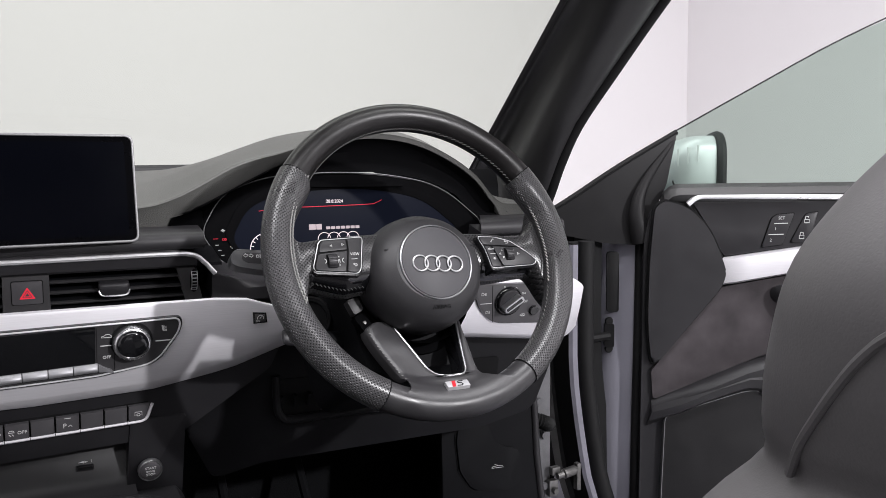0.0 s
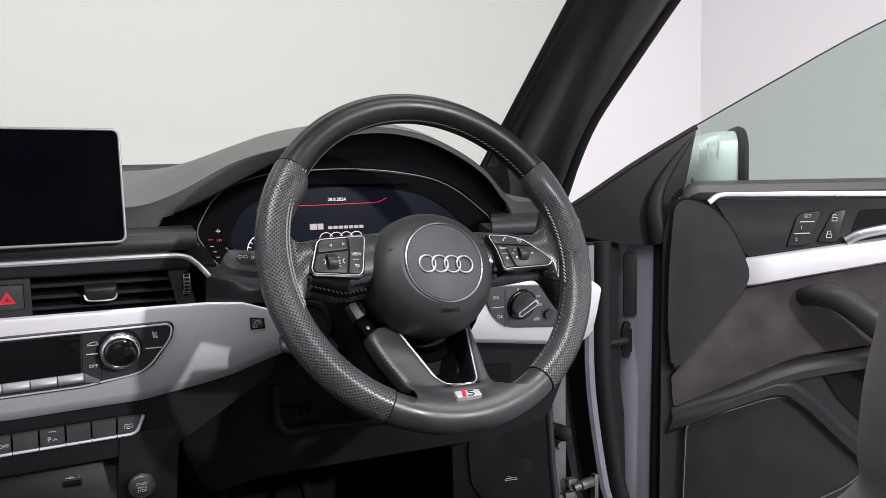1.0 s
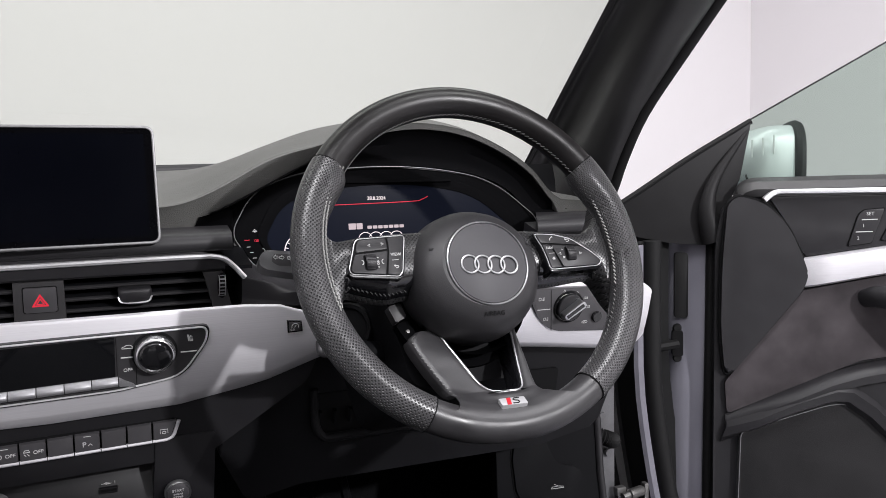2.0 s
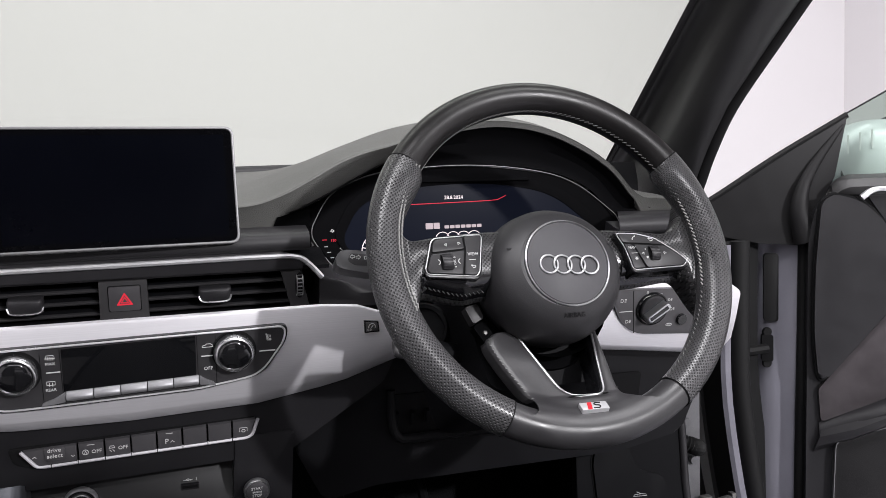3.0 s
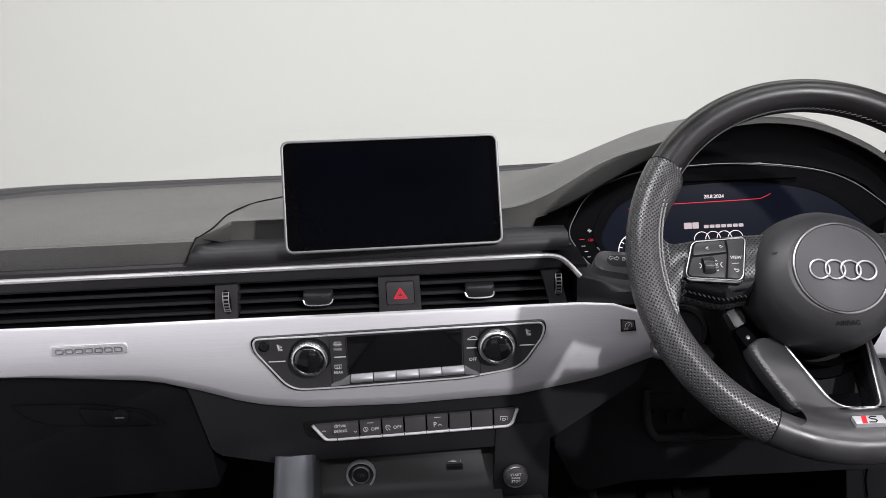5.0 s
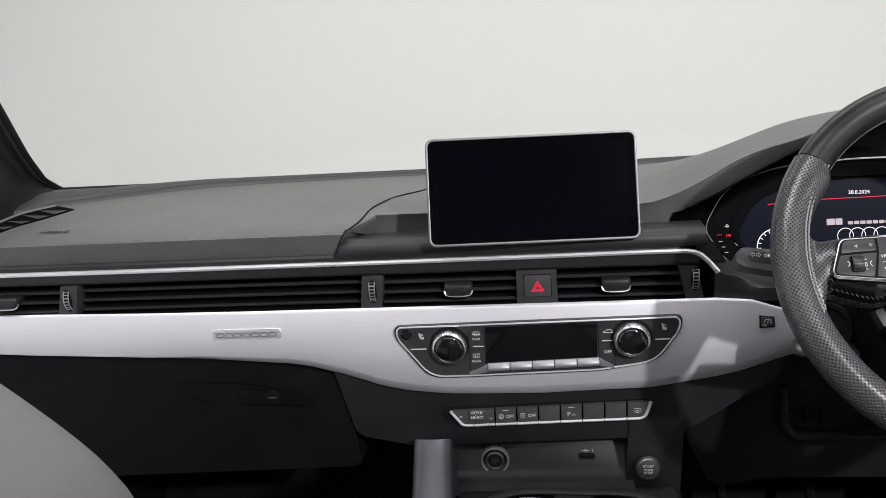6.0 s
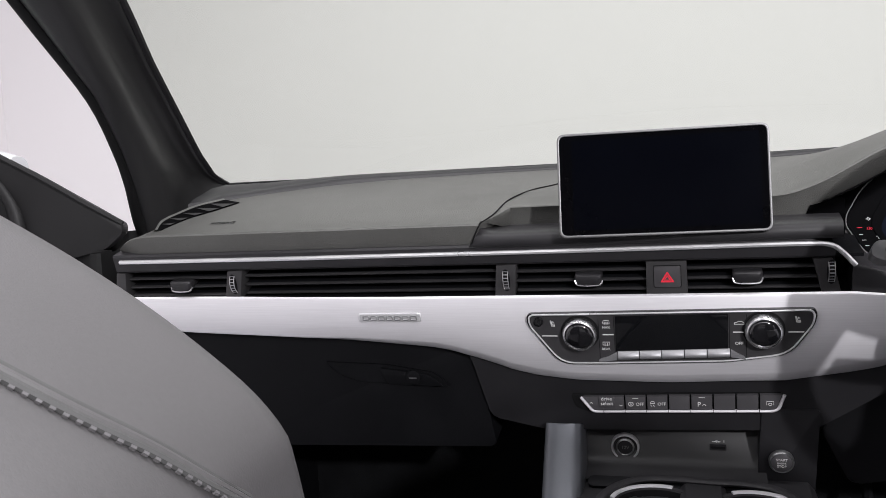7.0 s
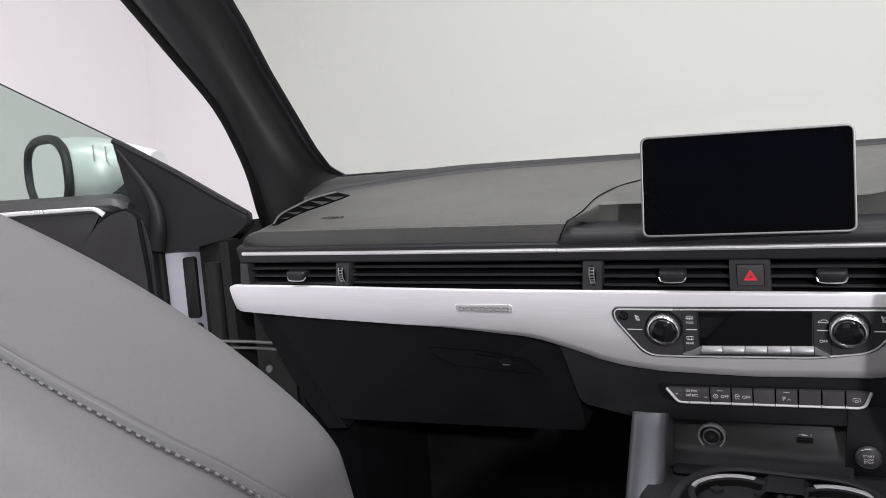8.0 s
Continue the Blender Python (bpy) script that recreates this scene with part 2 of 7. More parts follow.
def rpoly(points, r, n=5):
    """A polygon with its corners rounded to the radius r (or to one radius a corner)."""
    out = []
    count = len(points)
    for i, p in enumerate(points):
        p = Vector(p)
        a, b = Vector(points[i - 1]), Vector(points[(i + 1) % count])
        rad = r[i] if isinstance(r, (list, tuple)) else r
        da, db = (a - p), (b - p)
        cut = min(rad, da.length * 0.49, db.length * 0.49)
        if cut < 1e-5:
            out.append(tuple(p))
            continue
        s, e = p + da.normalized() * cut, p + db.normalized() * cut
        for k in range(n + 1):
            t = k / n
            q = s * (1 - t) ** 2 + p * 2 * t * (1 - t) + e * t * t
            out.append((q.x, q.y))
    return out


def rect(x0, y0, x1, y1, r=0.0, n=4):
    return rpoly([(x0, y0), (x1, y0), (x1, y1), (x0, y1)], r, n)


def circle(x, y, r, n=32):
    return [(x + r * math.cos(2 * math.pi * k / n), y + r * math.sin(2 * math.pi * k / n)) for k in range(n)]


def slab(outline, d0, d1, bevel=0.0, bm=None, segments=2):
    """A plate with the outline in the plane, from the depth d0 to its front at d1, with a rounded front edge."""
    own = bm is None
    bm = bmesh.new() if own else bm
    back = [bm.verts.new((x, y, d0)) for x, y in outline]
    front = [bm.verts.new((x, y, d1)) for x, y in outline]
    n = len(outline)
    top = bm.faces.new(front)
    bm.faces.new(back[::-1])
    for i in range(n):
        bm.faces.new((back[i], back[(i + 1) % n], front[(i + 1) % n], front[i]))
    if bevel:
        bmesh.ops.bevel(bm, geom=list(top.edges), offset=bevel, segments=segments, affect="EDGES", profile=0.6, clamp_overlap=True)
    return bm


def ring_plate(outer, inner, d0, d1, bevel=0.0):
    """A frame between two outlines of the same number of points."""
    bm = bmesh.new()
    n = len(outer)
    loops = [[bm.verts.new((x, y, d)) for x, y in line] for line, d in ((outer, d0), (outer, d1), (inner, d1), (inner, d0))]
    for a, b in zip(loops, loops[1:] + loops[:1]):
        for i in range(n):
            bm.faces.new((a[i], a[(i + 1) % n], b[(i + 1) % n], b[i]))
    if bevel:
        edges = [e for e in bm.edges if all(v in loops[1] for v in e.verts) or all(v in loops[2] for v in e.verts)]
        bmesh.ops.bevel(bm, geom=edges, offset=bevel, segments=2, affect="EDGES", profile=0.6, clamp_overlap=True)
    return bm


def smooth_path(points, n=8):
    """A Catmull-Rom line through the points."""
    p = [Vector(q) for q in points]
    p = [p[0] * 2 - p[1]] + p + [p[-1] * 2 - p[-2]]
    out = []
    for i in range(1, len(p) - 2):
        for k in range(n):
            t = k / n
            out.append(0.5 * ((2 * p[i]) + (p[i + 1] - p[i - 1]) * t + (2 * p[i - 1] - 5 * p[i] + 4 * p[i + 1] - p[i + 2]) * t * t
                              + (3 * p[i] - p[i - 1] - 3 * p[i + 1] + p[i + 2]) * t ** 3))
    out.append(p[-2])
    return out


def tube(path, radius, n=8, closed=False, flat=1.0, up=(0, 0, 1), bm=None):
    """A bar of round (or flattened) section along a path. radius: one number, or a list."""
    bm = bm or bmesh.new()
    path = [Vector(p) for p in path]
    count = len(path)
    rows = []
    for i, p in enumerate(path):
        a = path[i - 1] if (closed or i) else p
        b = path[(i + 1) % count] if (closed or i < count - 1) else p
        t = (b - a).normalized()
        side = t.cross(Vector(up))
        side = side.normalized() if side.length > 1e-4 else t.orthogonal().normalized()
        nor = side.cross(t)
        r = radius[i] if isinstance(radius, (list, tuple)) else radius
        rows.append([bm.verts.new(p + side * r * math.cos(2 * math.pi * k / n) + nor * r * flat * math.sin(2 * math.pi * k / n)) for k in range(n)])
    last = count if closed else count - 1
    for i in range(last):
        a, b = rows[i], rows[(i + 1) % count]
        for k in range(n):
            bm.faces.new((a[k], a[(k + 1) % n], b[(k + 1) % n], b[k]))
    if not closed:
        bm.faces.new(rows[0][::-1])
        bm.faces.new(rows[-1])
    return bm


def loft(rows, close_u=False, caps=False, bm=None):
    """A sheet through rows of points of equal number."""
    bm = bm or bmesh.new()
    grid = [[bm.verts.new(p) for p in row] for row in rows]
    for a, b in zip(grid, grid[1:]):
        n = len(a)
        for k in range(n if close_u else n - 1):
            bm.faces.new((a[k], a[(k + 1) % n], b[(k + 1) % n], b[k]))
    if caps:
        bm.faces.new(grid[0][::-1])
        bm.faces.new(grid[-1])
    return bm


def lathe(profile, n=40):
    """A turned body: (radius, height) pairs round the local z axis."""
    bm = bmesh.new()
    rows = []
    for r, z in profile:
        if r < 1e-6:
            rows.append([bm.verts.new((0, 0, z))])
        else:
            rows.append([bm.verts.new((r * math.cos(2 * math.pi * k / n), r * math.sin(2 * math.pi * k / n), z)) for k in range(n)])
    for a, b in zip(rows, rows[1:]):
        for k in range(n):
            j = (k + 1) % n
            quad = [a[k % len(a)], a[j % len(a)], b[j % len(b)], b[k % len(b)]]
            quad = list(dict.fromkeys(quad))
            if len(quad) > 2:
                bm.faces.new(quad)
    return bm


def box(x0, y0, z0, x1, y1, z1, bevel=0.0, bm=None):
    bm2 = bmesh.new()
    bmesh.ops.create_cube(bm2, size=1, matrix=Matrix.LocRotScale(((x0 + x1) / 2, (y0 + y1) / 2, (z0 + z1) / 2), None, (abs(x1 - x0), abs(y1 - y0), abs(z1 - z0))))
    if bevel:
        bmesh.ops.bevel(bm2, geom=list(bm2.edges), offset=bevel, segments=2, affect="EDGES", profile=0.6, clamp_overlap=True)
    return bm2


def moved(bm, m):
    bmesh.ops.transform(bm, matrix=m, verts=bm.verts)
    return bm


def interp(table, x):
    return float(np.interp(x, [p[0] for p in table], [p[1] for p in table]))


def smooth_interp(table, x):
    """Interpolation through a table with eased slopes."""
    xs, ys = [p[0] for p in table], [p[1] for p in table]
    if x <= xs[0]:
        return ys[0]
    if x >= xs[-1]:
        return ys[-1]
    i = max(k for k in range(len(xs) - 1) if xs[k] <= x)
    slope = lambda k: 0.0 if k in (0, len(xs) - 1) else (ys[k + 1] - ys[k - 1]) / (xs[k + 1] - xs[k - 1])
    h = xs[i + 1] - xs[i]
    t = (x - xs[i]) / h
    return ((2 * t ** 3 - 3 * t * t + 1) * ys[i] + (t ** 3 - 2 * t * t + t) * h * slope(i)
            + (-2 * t ** 3 + 3 * t * t) * ys[i + 1] + (t ** 3 - t * t) * h * slope(i + 1))


def lettering(name, words, height, m, material, parent, label="", depth=0.0002):
    """Raised words in the built-in font, centred at m, in its xy plane."""
    curve = bpy.data.curves.new("words", "FONT")
    curve.body, curve.size, curve.extrude = words, height * 1.38, depth
    curve.align_x, curve.align_y = "CENTER", "CENTER"
    curve.resolution_u = 3
    temp = bpy.data.objects.new("words", curve)
    scene.collection.objects.link(temp)
    bpy.context.view_layer.update()
    data = bpy.data.meshes.new_from_object(temp.evaluated_get(bpy.context.evaluated_depsgraph_get()))
    bpy.data.objects.remove(temp)
    bpy.data.curves.remove(curve)
    data.materials.clear()
    data.materials.append(material)
    ob = new(name, data)
    ob.parent, ob.matrix_basis = parent, m
    return tagged(ob, label) if label else ob


def at(x, y, d=0.0, turn=0.0):
    return pose(x, y, d, 0, 0, turn)

# ---- the studio ----
def studio():
    for name, b in (("wall_north", (-3.3, 3.05, 0, 3.3, 3.2, 3.1)), ("wall_south", (-3.3, -8.2, 0, 3.3, -8.05, 3.1)),
                    ("wall_west", (-3.3, -8.05, 0, -3.15, 3.05, 3.1)), ("wall_east", (3.15, -8.05, 0, 3.3, 3.05, 3.1))):
        tagged(new(name, mesh_from(name, box(*b), PAINT_WALL)), "plain white painted studio wall, evenly lit", "wall", kind="structure")
    tagged(new("floor", mesh_from("floor", box(-3.3, -8.2, -0.1, 3.3, 3.2, 0.0), FLOOR_PAINT)), "light grey painted studio floor under the car", "floor", kind="structure")
    tagged(new("ceiling", mesh_from("ceiling", box(-3.3, -8.2, 3.1, 3.3, 3.2, 3.2), STUDIO_CEILING)), "dark grey studio ceiling with softboxes", "ceiling", kind="structure")


studio()

# ---- the dashboard ----
DASH = pose(0, 0.615, 0.9, 103.9)
DASH_INV = DASH.inverted()

BROW = [(0.085, 0.9712), (0.12, 0.9718), (0.145, 0.9737), (0.17, 0.979), (0.20, 0.991), (0.245, 1.0145), (0.29, 1.037), (0.335, 1.057), (0.38, 1.067),
        (0.42, 1.069), (0.47, 1.061), (0.52, 1.040), (0.560, 1.013), (0.583, 0.986), (0.599, 0.9725), (0.620, 0.9655), (0.655, 0.961), (0.72, 0.957)]
ROLL = [(0.085, 0.0125), (0.13, 0.0135), (0.16, 0.019), (0.19, 0.024), (0.222, 0.026), (0.253, 0.021), (0.285, 0.012), (0.33, 0.0050), (0.40, 0.0030), (0.45, 0.0022), (0.53, 0.0022), (0.575, 0.0030), (0.598, 0.006), (0.62, 0.012), (0.72, 0.014)]
RIDGE = [(-0.72, 0.995), (-0.2, 0.999), (0.06, 1.000), (0.12, 1.006), (0.18, 1.025), (0.245, 1.050), (0.31, 1.071), (0.40, 1.084),
         (0.45, 1.084), (0.53, 1.062), (0.585, 1.018), (0.615, 0.992), (0.65, 0.983), (0.70, 0.980)]


def rear_y(x):
    return 1.055 - 0.165 * (abs(x) / 0.69) ** 3


def rear_z(x):
    return interp([(-0.72, 1.028), (0.54, 1.028), (0.60, 1.000), (0.64, 0.988), (0.72, 0.985)], x)


def pad_profile(x):
    """Section of the padded top at x, from under the lip over the rolled front edge to the windscreen: (y, z) points."""
    ridge = smooth_interp(RIDGE, x)
    ry, rz = rear_y(x), rear_z(x)
    mid = 0.75

    def section(ly, under, lip, roll):
        crease, w = lip + roll, min(1.0, roll / 0.012)
        return [(ly + (0.03 if lip < 0.975 else 0.006), under), (ly + 0.0095 * w, under), (ly + 0.0080 * w, under + 0.003 * w), (ly + 0.0032 * w, lip + roll * 0.5), (ly, lip + roll * 0.88), (ly + 0.0022 * w, lip + roll * 0.98), (ly + 0.011 * w, crease),
                (ly * 0.5 + mid * 0.5 + 0.006, crease * 0.48 + ridge * 0.52 + 0.0015), (mid, ridge), (mid * 0.55 + ry * 0.45, ridge * 0.6 + rz * 0.4), (ry, rz)]
    side = section(0.596, 0.942, 0.945, 0.0235)
    lip = smooth_interp(BROW, x)
    under = max(0.957, lip - 0.0045) if lip > 0.975 else 0.957
    taper = min(1.0, max(0.0, (x + 0.2165) / 0.013))
    rest = section(0.613 + 0.048 * taper, under + 0.010 * (1 - taper), lip - 0.002 * (1 - taper), smooth_interp(ROLL, x) * (0.12 + 0.88 * taper))
    k = min(1.0, max(0.0, (x + 0.2185) / 0.002))
    return [(a[0] * (1 - k) + b[0] * k, a[1] * (1 - k) + b[1] * k) for a, b in zip(side, rest)]


SEAM = [(0.606, 0.0), (0.64, 0.008), (0.69, 0.012), (0.73, 0.022), (0.77, 0.036), (0.82, 0.058), (0.90, 0.075)]


def seam_shift(x, y, z):
    """Sideways lean of the pad near the seam beside the display, which climbs slanting and then curves inwards."""
    near = max(0.0, 1 - (-0.2175 - x) / 0.12 if x < -0.2175 else 1 - (x + 0.2175) / 0.16)
    return near * (0.0125 * min(1.0, max(0.0, (z - 0.944) / 0.0255)) + interp(SEAM, y))


def pad_z(x, y):
    return interp(pad_profile(x)[4:], y)


def dashboard():
    dash = thing("dashboard", Matrix.Identity(4), "black padded dashboard with brushed aluminium trim and air vents", "dashboard")
    xs = sorted(set([-0.708, -0.7065, -0.7035, -0.699, -0.693, -0.685, -0.677] + [round(-0.67 + 0.01 * k, 3) for k in range(135)] + [-0.2205, -0.2185, -0.2165, -0.214, -0.2115, -0.209, -0.2065, -0.2035, 0.156, 0.171, 0.1855, 0.675, 0.68, 0.684]))
    # equal numbers of points on every section
    rows = []
    for x in xs:
        prof = pad_profile(x)
        edge = max(0.0, (-x - 0.640) / 0.068, (x - 0.63) / 0.054)
        pts = []
        for i, ((y0, z0), (y1, z1)) in enumerate(zip(prof, prof[1:])):
            steps = 1 if i < 6 else 4
            pts += [(y0 + (y1 - y0) * k / steps, z0 + (z1 - z0) * k / steps) for k in range(steps)]
        pts.append(prof[-1])
        fall = 0.75 if x < 0 else 0.45
        rows.append([(x + seam_shift(x, y, z), y + 0.016 * edge ** 3, z - fall * edge ** 3 * max(0.0, min(z, 0.985) - 0.944)) for y, z in pts])
    part("padded_top", loft(rows), DASH_SOFT, dash, "grained soft black dash top with binnacle hood", sharp=50)
    # shelves in front of the pad, under the screen and beside the cluster
    for x0, x1, in_l, in_r in ((-0.2225, 0.1790, 0.0, 0.10), (0.530, 0.660, 0.55, 0.0)):
        section = ((0.63, 0.938), (0.600, 0.9395), (0.597, 0.943), (0.598, 0.9525), (0.603, 0.9570), (0.64, 0.9595), (0.680, 0.9615))
        rows = []
        for k in (0, 0.02, 0.04, 0.06, 0.08, 0.10, 0.2, 0.4, 0.6, 0.8, 1.0):
            ramp = max(0.0, 1 - k / 0.09) ** 2 if x0 < 0 else 0.0
            rows.append([(x0 + (x1 - x0) * k + (in_l * (1 - k) + in_r * k) * max(0, y - 0.6) + ramp * 0.0125 * min(1, (z - 0.938) / 0.025), y + 0.004 * ramp * (z > 0.95), z + ramp * 0.0085 * (z > 0.955)) for y, z in section])
        part("shelf", loft(rows), PLASTIC_SMOOTH, dash, "plain black shelf in front of the padded top", sharp=80)
    # walls between the shelves and the padded top
    for x0, x1, z1 in ((0.02, 0.1925, 0.978), (0.556, 0.668, 0.964)):
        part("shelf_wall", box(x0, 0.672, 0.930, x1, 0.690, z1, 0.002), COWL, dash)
    # dark strip at the foot of the windscreen
    path = [(x, rear_y(x) + 0.010, rear_z(x) - 0.0005) for x in np.linspace(-0.70, 0.68, 60)]
    part("windscreen_foot_strip", tube(path, 0.010, 8, flat=0.5), PLASTIC, dash)
    rows = [[(x, rear_y(x) + d, z) for d, z in ((0.004, 0.95), (0.008, 1.000), (0.016, 1.026))] for x in np.linspace(0.55, 0.72, 12)]
    part("corner_riser", loft(rows), PLASTIC, dash, "dark riser under the windscreen corner")
    # smooth base trim that widens towards the passenger's pillar
    rows = []
    for x in np.linspace(-0.700, 0.30, 60):
        w = interp([(-0.70, 0.115), (-0.62, 0.095), (-0.52, 0.055), (-0.42, 0.034), (-0.25, 0.026), (0.0, 0.022), (0.30, 0.016)], x)
        y0, lift = rear_y(x) - w, min(1, w / 0.05)
        z0 = pad_z(x, y0)
        rows.append([(x, y0, z0 - 0.004), (x, y0 + 0.002, z0 + 0.004 * lift), (x, y0 + w * 0.15, z0 + 0.011 * lift), (x, y0 + w * 0.6, z0 * 0.5 + 0.521 + 0.004 * lift), (x, y0 + w, 1.0295), (x, y0 + w + 0.003, 1.024)])
    part("windscreen_base_trim", loft(rows), PLASTIC_SMOOTH, dash, "smooth dark trim at the windscreen base", sharp=50)
    # seam between the passenger pad and the centre
    seam = [(-0.2185 + seam_shift(-0.2185, y, z), y, z) for y, z in ((0.598, 0.943), (0.5965, 0.955), (0.5965, 0.964), (0.600, 0.9695))]
    seam += [(-0.2185 + seam_shift(-0.2185, y, 0.98), y, pad_z(-0.23, y) + 0.0008) for y in (0.608, 0.64, 0.69, 0.73, 0.77, 0.82, 0.90)]
    part("pad_seam", tube(smooth_path(seam, 4), 0.0009, 6), BLACK, dash)
    # upper fascia, chrome line
    rows = []
    for x in np.linspace(-0.712, 0.172, 40):
        bend = 0.05 * max(0, (x - 0.635) / 0.047) ** 2
        rows.append([DASH @ Vector((x, v, d - bend)) for v, d in ((0.046 - 0.012 * max(0, (x - 0.13) / 0.042) ** 2, -0.03), (0.0445 - 0.012 * max(0, (x - 0.13) / 0.042) ** 2, 0.002), (0.042 - 0.012 * max(0, (x - 0.13) / 0.042) ** 2, 0.004), (0.022, 0.003), (0.019, 0.0), (0.017, -0.03))])
    part("upper_fascia", loft(rows, caps=True), PLASTIC_SMOOTH, dash)
    line = [(-0.702, 0.0352), (-0.45, 0.0345), (-0.2, 0.0348), (0.0, 0.0355), (0.12, 0.0364), (0.160, 0.0362), (0.171, 0.0335), (0.181, 0.0240), (0.1915, 0.0115)]
    pts = [DASH @ Vector((x, v, 0.0045)) for x, v in rpoly_open(line, 0.012)]
    part("chrome_line", tube(pts, 0.0031, 8, flat=0.9), CHROME, dash, "thin polished chrome line")
    vents(dash)
    trim(dash)
    lower_panels(dash)
    side_defroster(dash)
    lettering("airbag_mark", "AIRBAG", 0.0075, pose(-0.570, 0.646, pad_z(-0.57, 0.646) + 0.0016, 17, 0, 2), BLACK, dash)
    return dash


def rpoly_open(points, r, n=5):
    out = [points[0]]
    for a, p, b in zip(points, points[1:], points[2:]):
        a, p, b = Vector(a), Vector(p), Vector(b)
        cut = min(r, (a - p).length * 0.45, (b - p).length * 0.45)
        s, e = p + (a - p).normalized() * cut, p + (b - p).normalized() * cut
        out += [tuple(s * (1 - t) ** 2 + p * 2 * t * (1 - t) + e * t * t) for t in [k / n for k in range(n + 1)]]
    return out + [points[-1]]


def vents(dash):
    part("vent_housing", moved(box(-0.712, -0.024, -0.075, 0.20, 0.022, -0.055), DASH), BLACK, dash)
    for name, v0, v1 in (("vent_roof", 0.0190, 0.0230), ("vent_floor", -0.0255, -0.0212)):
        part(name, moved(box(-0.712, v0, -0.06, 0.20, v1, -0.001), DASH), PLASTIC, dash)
    bays = [(-0.700, -0.552, 3), (-0.530, -0.196, 3), (-0.171, -0.0220, 3), (0.0220, 0.160, 3)]
    for x0, x1, count in bays:
        vent = thing("air_vent", DASH, "black dashboard air vent with horizontal slats", "air vent", "dashboard air vents")
        wide = x1 - x0 > 0.2
        for k in range(count):
            v = -0.0165 + 0.0118 * k
            f = -0.0035 - 0.004 * wide
            # slat bodies are coloured near-black for the shade between the slats
            body = [(v - 0.0007, f - 0.0012), (v + 0.0018, f - 0.0012), (v + 0.0056, -0.036), (v + 0.0044, -0.037)]
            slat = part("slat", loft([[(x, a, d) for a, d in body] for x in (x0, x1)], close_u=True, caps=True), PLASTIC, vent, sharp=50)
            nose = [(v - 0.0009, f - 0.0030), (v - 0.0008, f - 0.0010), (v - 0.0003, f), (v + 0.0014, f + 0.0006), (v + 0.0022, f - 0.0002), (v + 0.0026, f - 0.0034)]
            part("slat_nose", loft([[(x, a, d) for a, d in nose] for x in (x0, x1)], close_u=True, caps=True), SLAT, slat, "front edge in the slat's own satin grey", sharp=50)
        for k in range(int((x1 - x0) / 0.016)):
            x = x0 + 0.008 + k * 0.016
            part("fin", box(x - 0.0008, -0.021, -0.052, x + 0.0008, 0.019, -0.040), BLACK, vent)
        if not wide:
            c = {-0.700: -0.6175, -0.171: -0.0860, 0.0220: 0.0850}[x0]
            rows = []
            for d, grow, drop in ((-0.022, -0.0030, 0.0), (-0.004, 0.0, 0.0), (0.0035, 0.0, 0.0), (0.0062, -0.0010, 0.0006), (0.0076, -0.0032, 0.0022)):
                body = rpoly([(c - 0.0130 - grow, -0.0072 + drop), (c + 0.0130 + grow, -0.0072 + drop), (c + 0.0157 + grow, 0.0005), (c + 0.0157 + grow, 0.0068 - drop), (c - 0.0157 - grow, 0.0068 - drop), (c - 0.0157 - grow, 0.0005)], 0.004)
                rows.append([(x, v, d) for x, v in body])
            tab = part("tab", loft(rows, close_u=True, caps=True), PLASTIC_SMOOTH, vent, sharp=45)
            lip = smooth_path([(c - 0.0155, -0.0010, 0.0040), (c - 0.0140, -0.0048, 0.0054), (c - 0.0105, -0.0066, 0.0062), (c, -0.0070, 0.0066), (c + 0.0105, -0.0066, 0.0062), (c + 0.0140, -0.0048, 0.0054), (c + 0.0155, -0.0010, 0.0040)], 5)
            part("tab_edge", tube(lip, 0.0011, 8), DIAL_METAL, tab, "chrome lip of the vent tab")
    # thumbwheels and end cap
    for xt, xl, half, wx, wv in ((-0.5360, -0.5465, 0.0108, -0.5408, 0.0008), (-0.1806, -0.1852, 0.0120, -0.1820, 0.0), (0.1600, 0.1695, 0.0095, 0.1688, 0.0035)):
        w = thing("vent_thumbwheel", DASH, "ribbed silver thumbwheel in a black bracket between the air vents", "vent control", "vent thumbwheels")
        part("bracket", slab(rpoly([(xl - half, -0.0205), (xl + half, -0.0205), (xt + half, 0.0185), (xt - half, 0.0185)], 0.0012, 2), -0.03, 0.0025, 0.0010), BRACKET_PLASTIC, w)
        hole = [(wx + 0.0046 * math.cos(a), wv + 0.0138 * math.copysign(abs(math.sin(a)) ** 0.8, math.sin(a))) for a in np.linspace(0, 2 * math.pi, 24, endpoint=False)]
        part("slot", slab(hole, -0.001, 0.0029), BLACK, w)
        wheel = lathe([(0, -0.0034), (0.0150, -0.0034), (0.0160, -0.0022), (0.0160, 0.0022), (0.0150, 0.0034), (0, 0.0034)], 40)
        wheel = part("wheel", moved(wheel, pose(wx, wv, -0.0095, 0, 90, 0)), BLACK, w)
        for side in (-1, 1):
            edge = [(wx + side * 0.0030, wv + 0.0163 * math.sin(a), -0.0095 + 0.0163 * math.cos(a)) for a in np.linspace(-0.75, 0.75, 14)]
            part("rim_line", tube(edge, 0.0005, 5), CHROME_DULL, wheel)
        for a in range(-42, 43, 14):
            bm = box(-0.0024, -0.0006, 0.0150, 0.0024, 0.0006, 0.0167)
            part("rib", moved(bm, pose(wx, wv, -0.0095, a)), WHEEL_RIB, wheel)
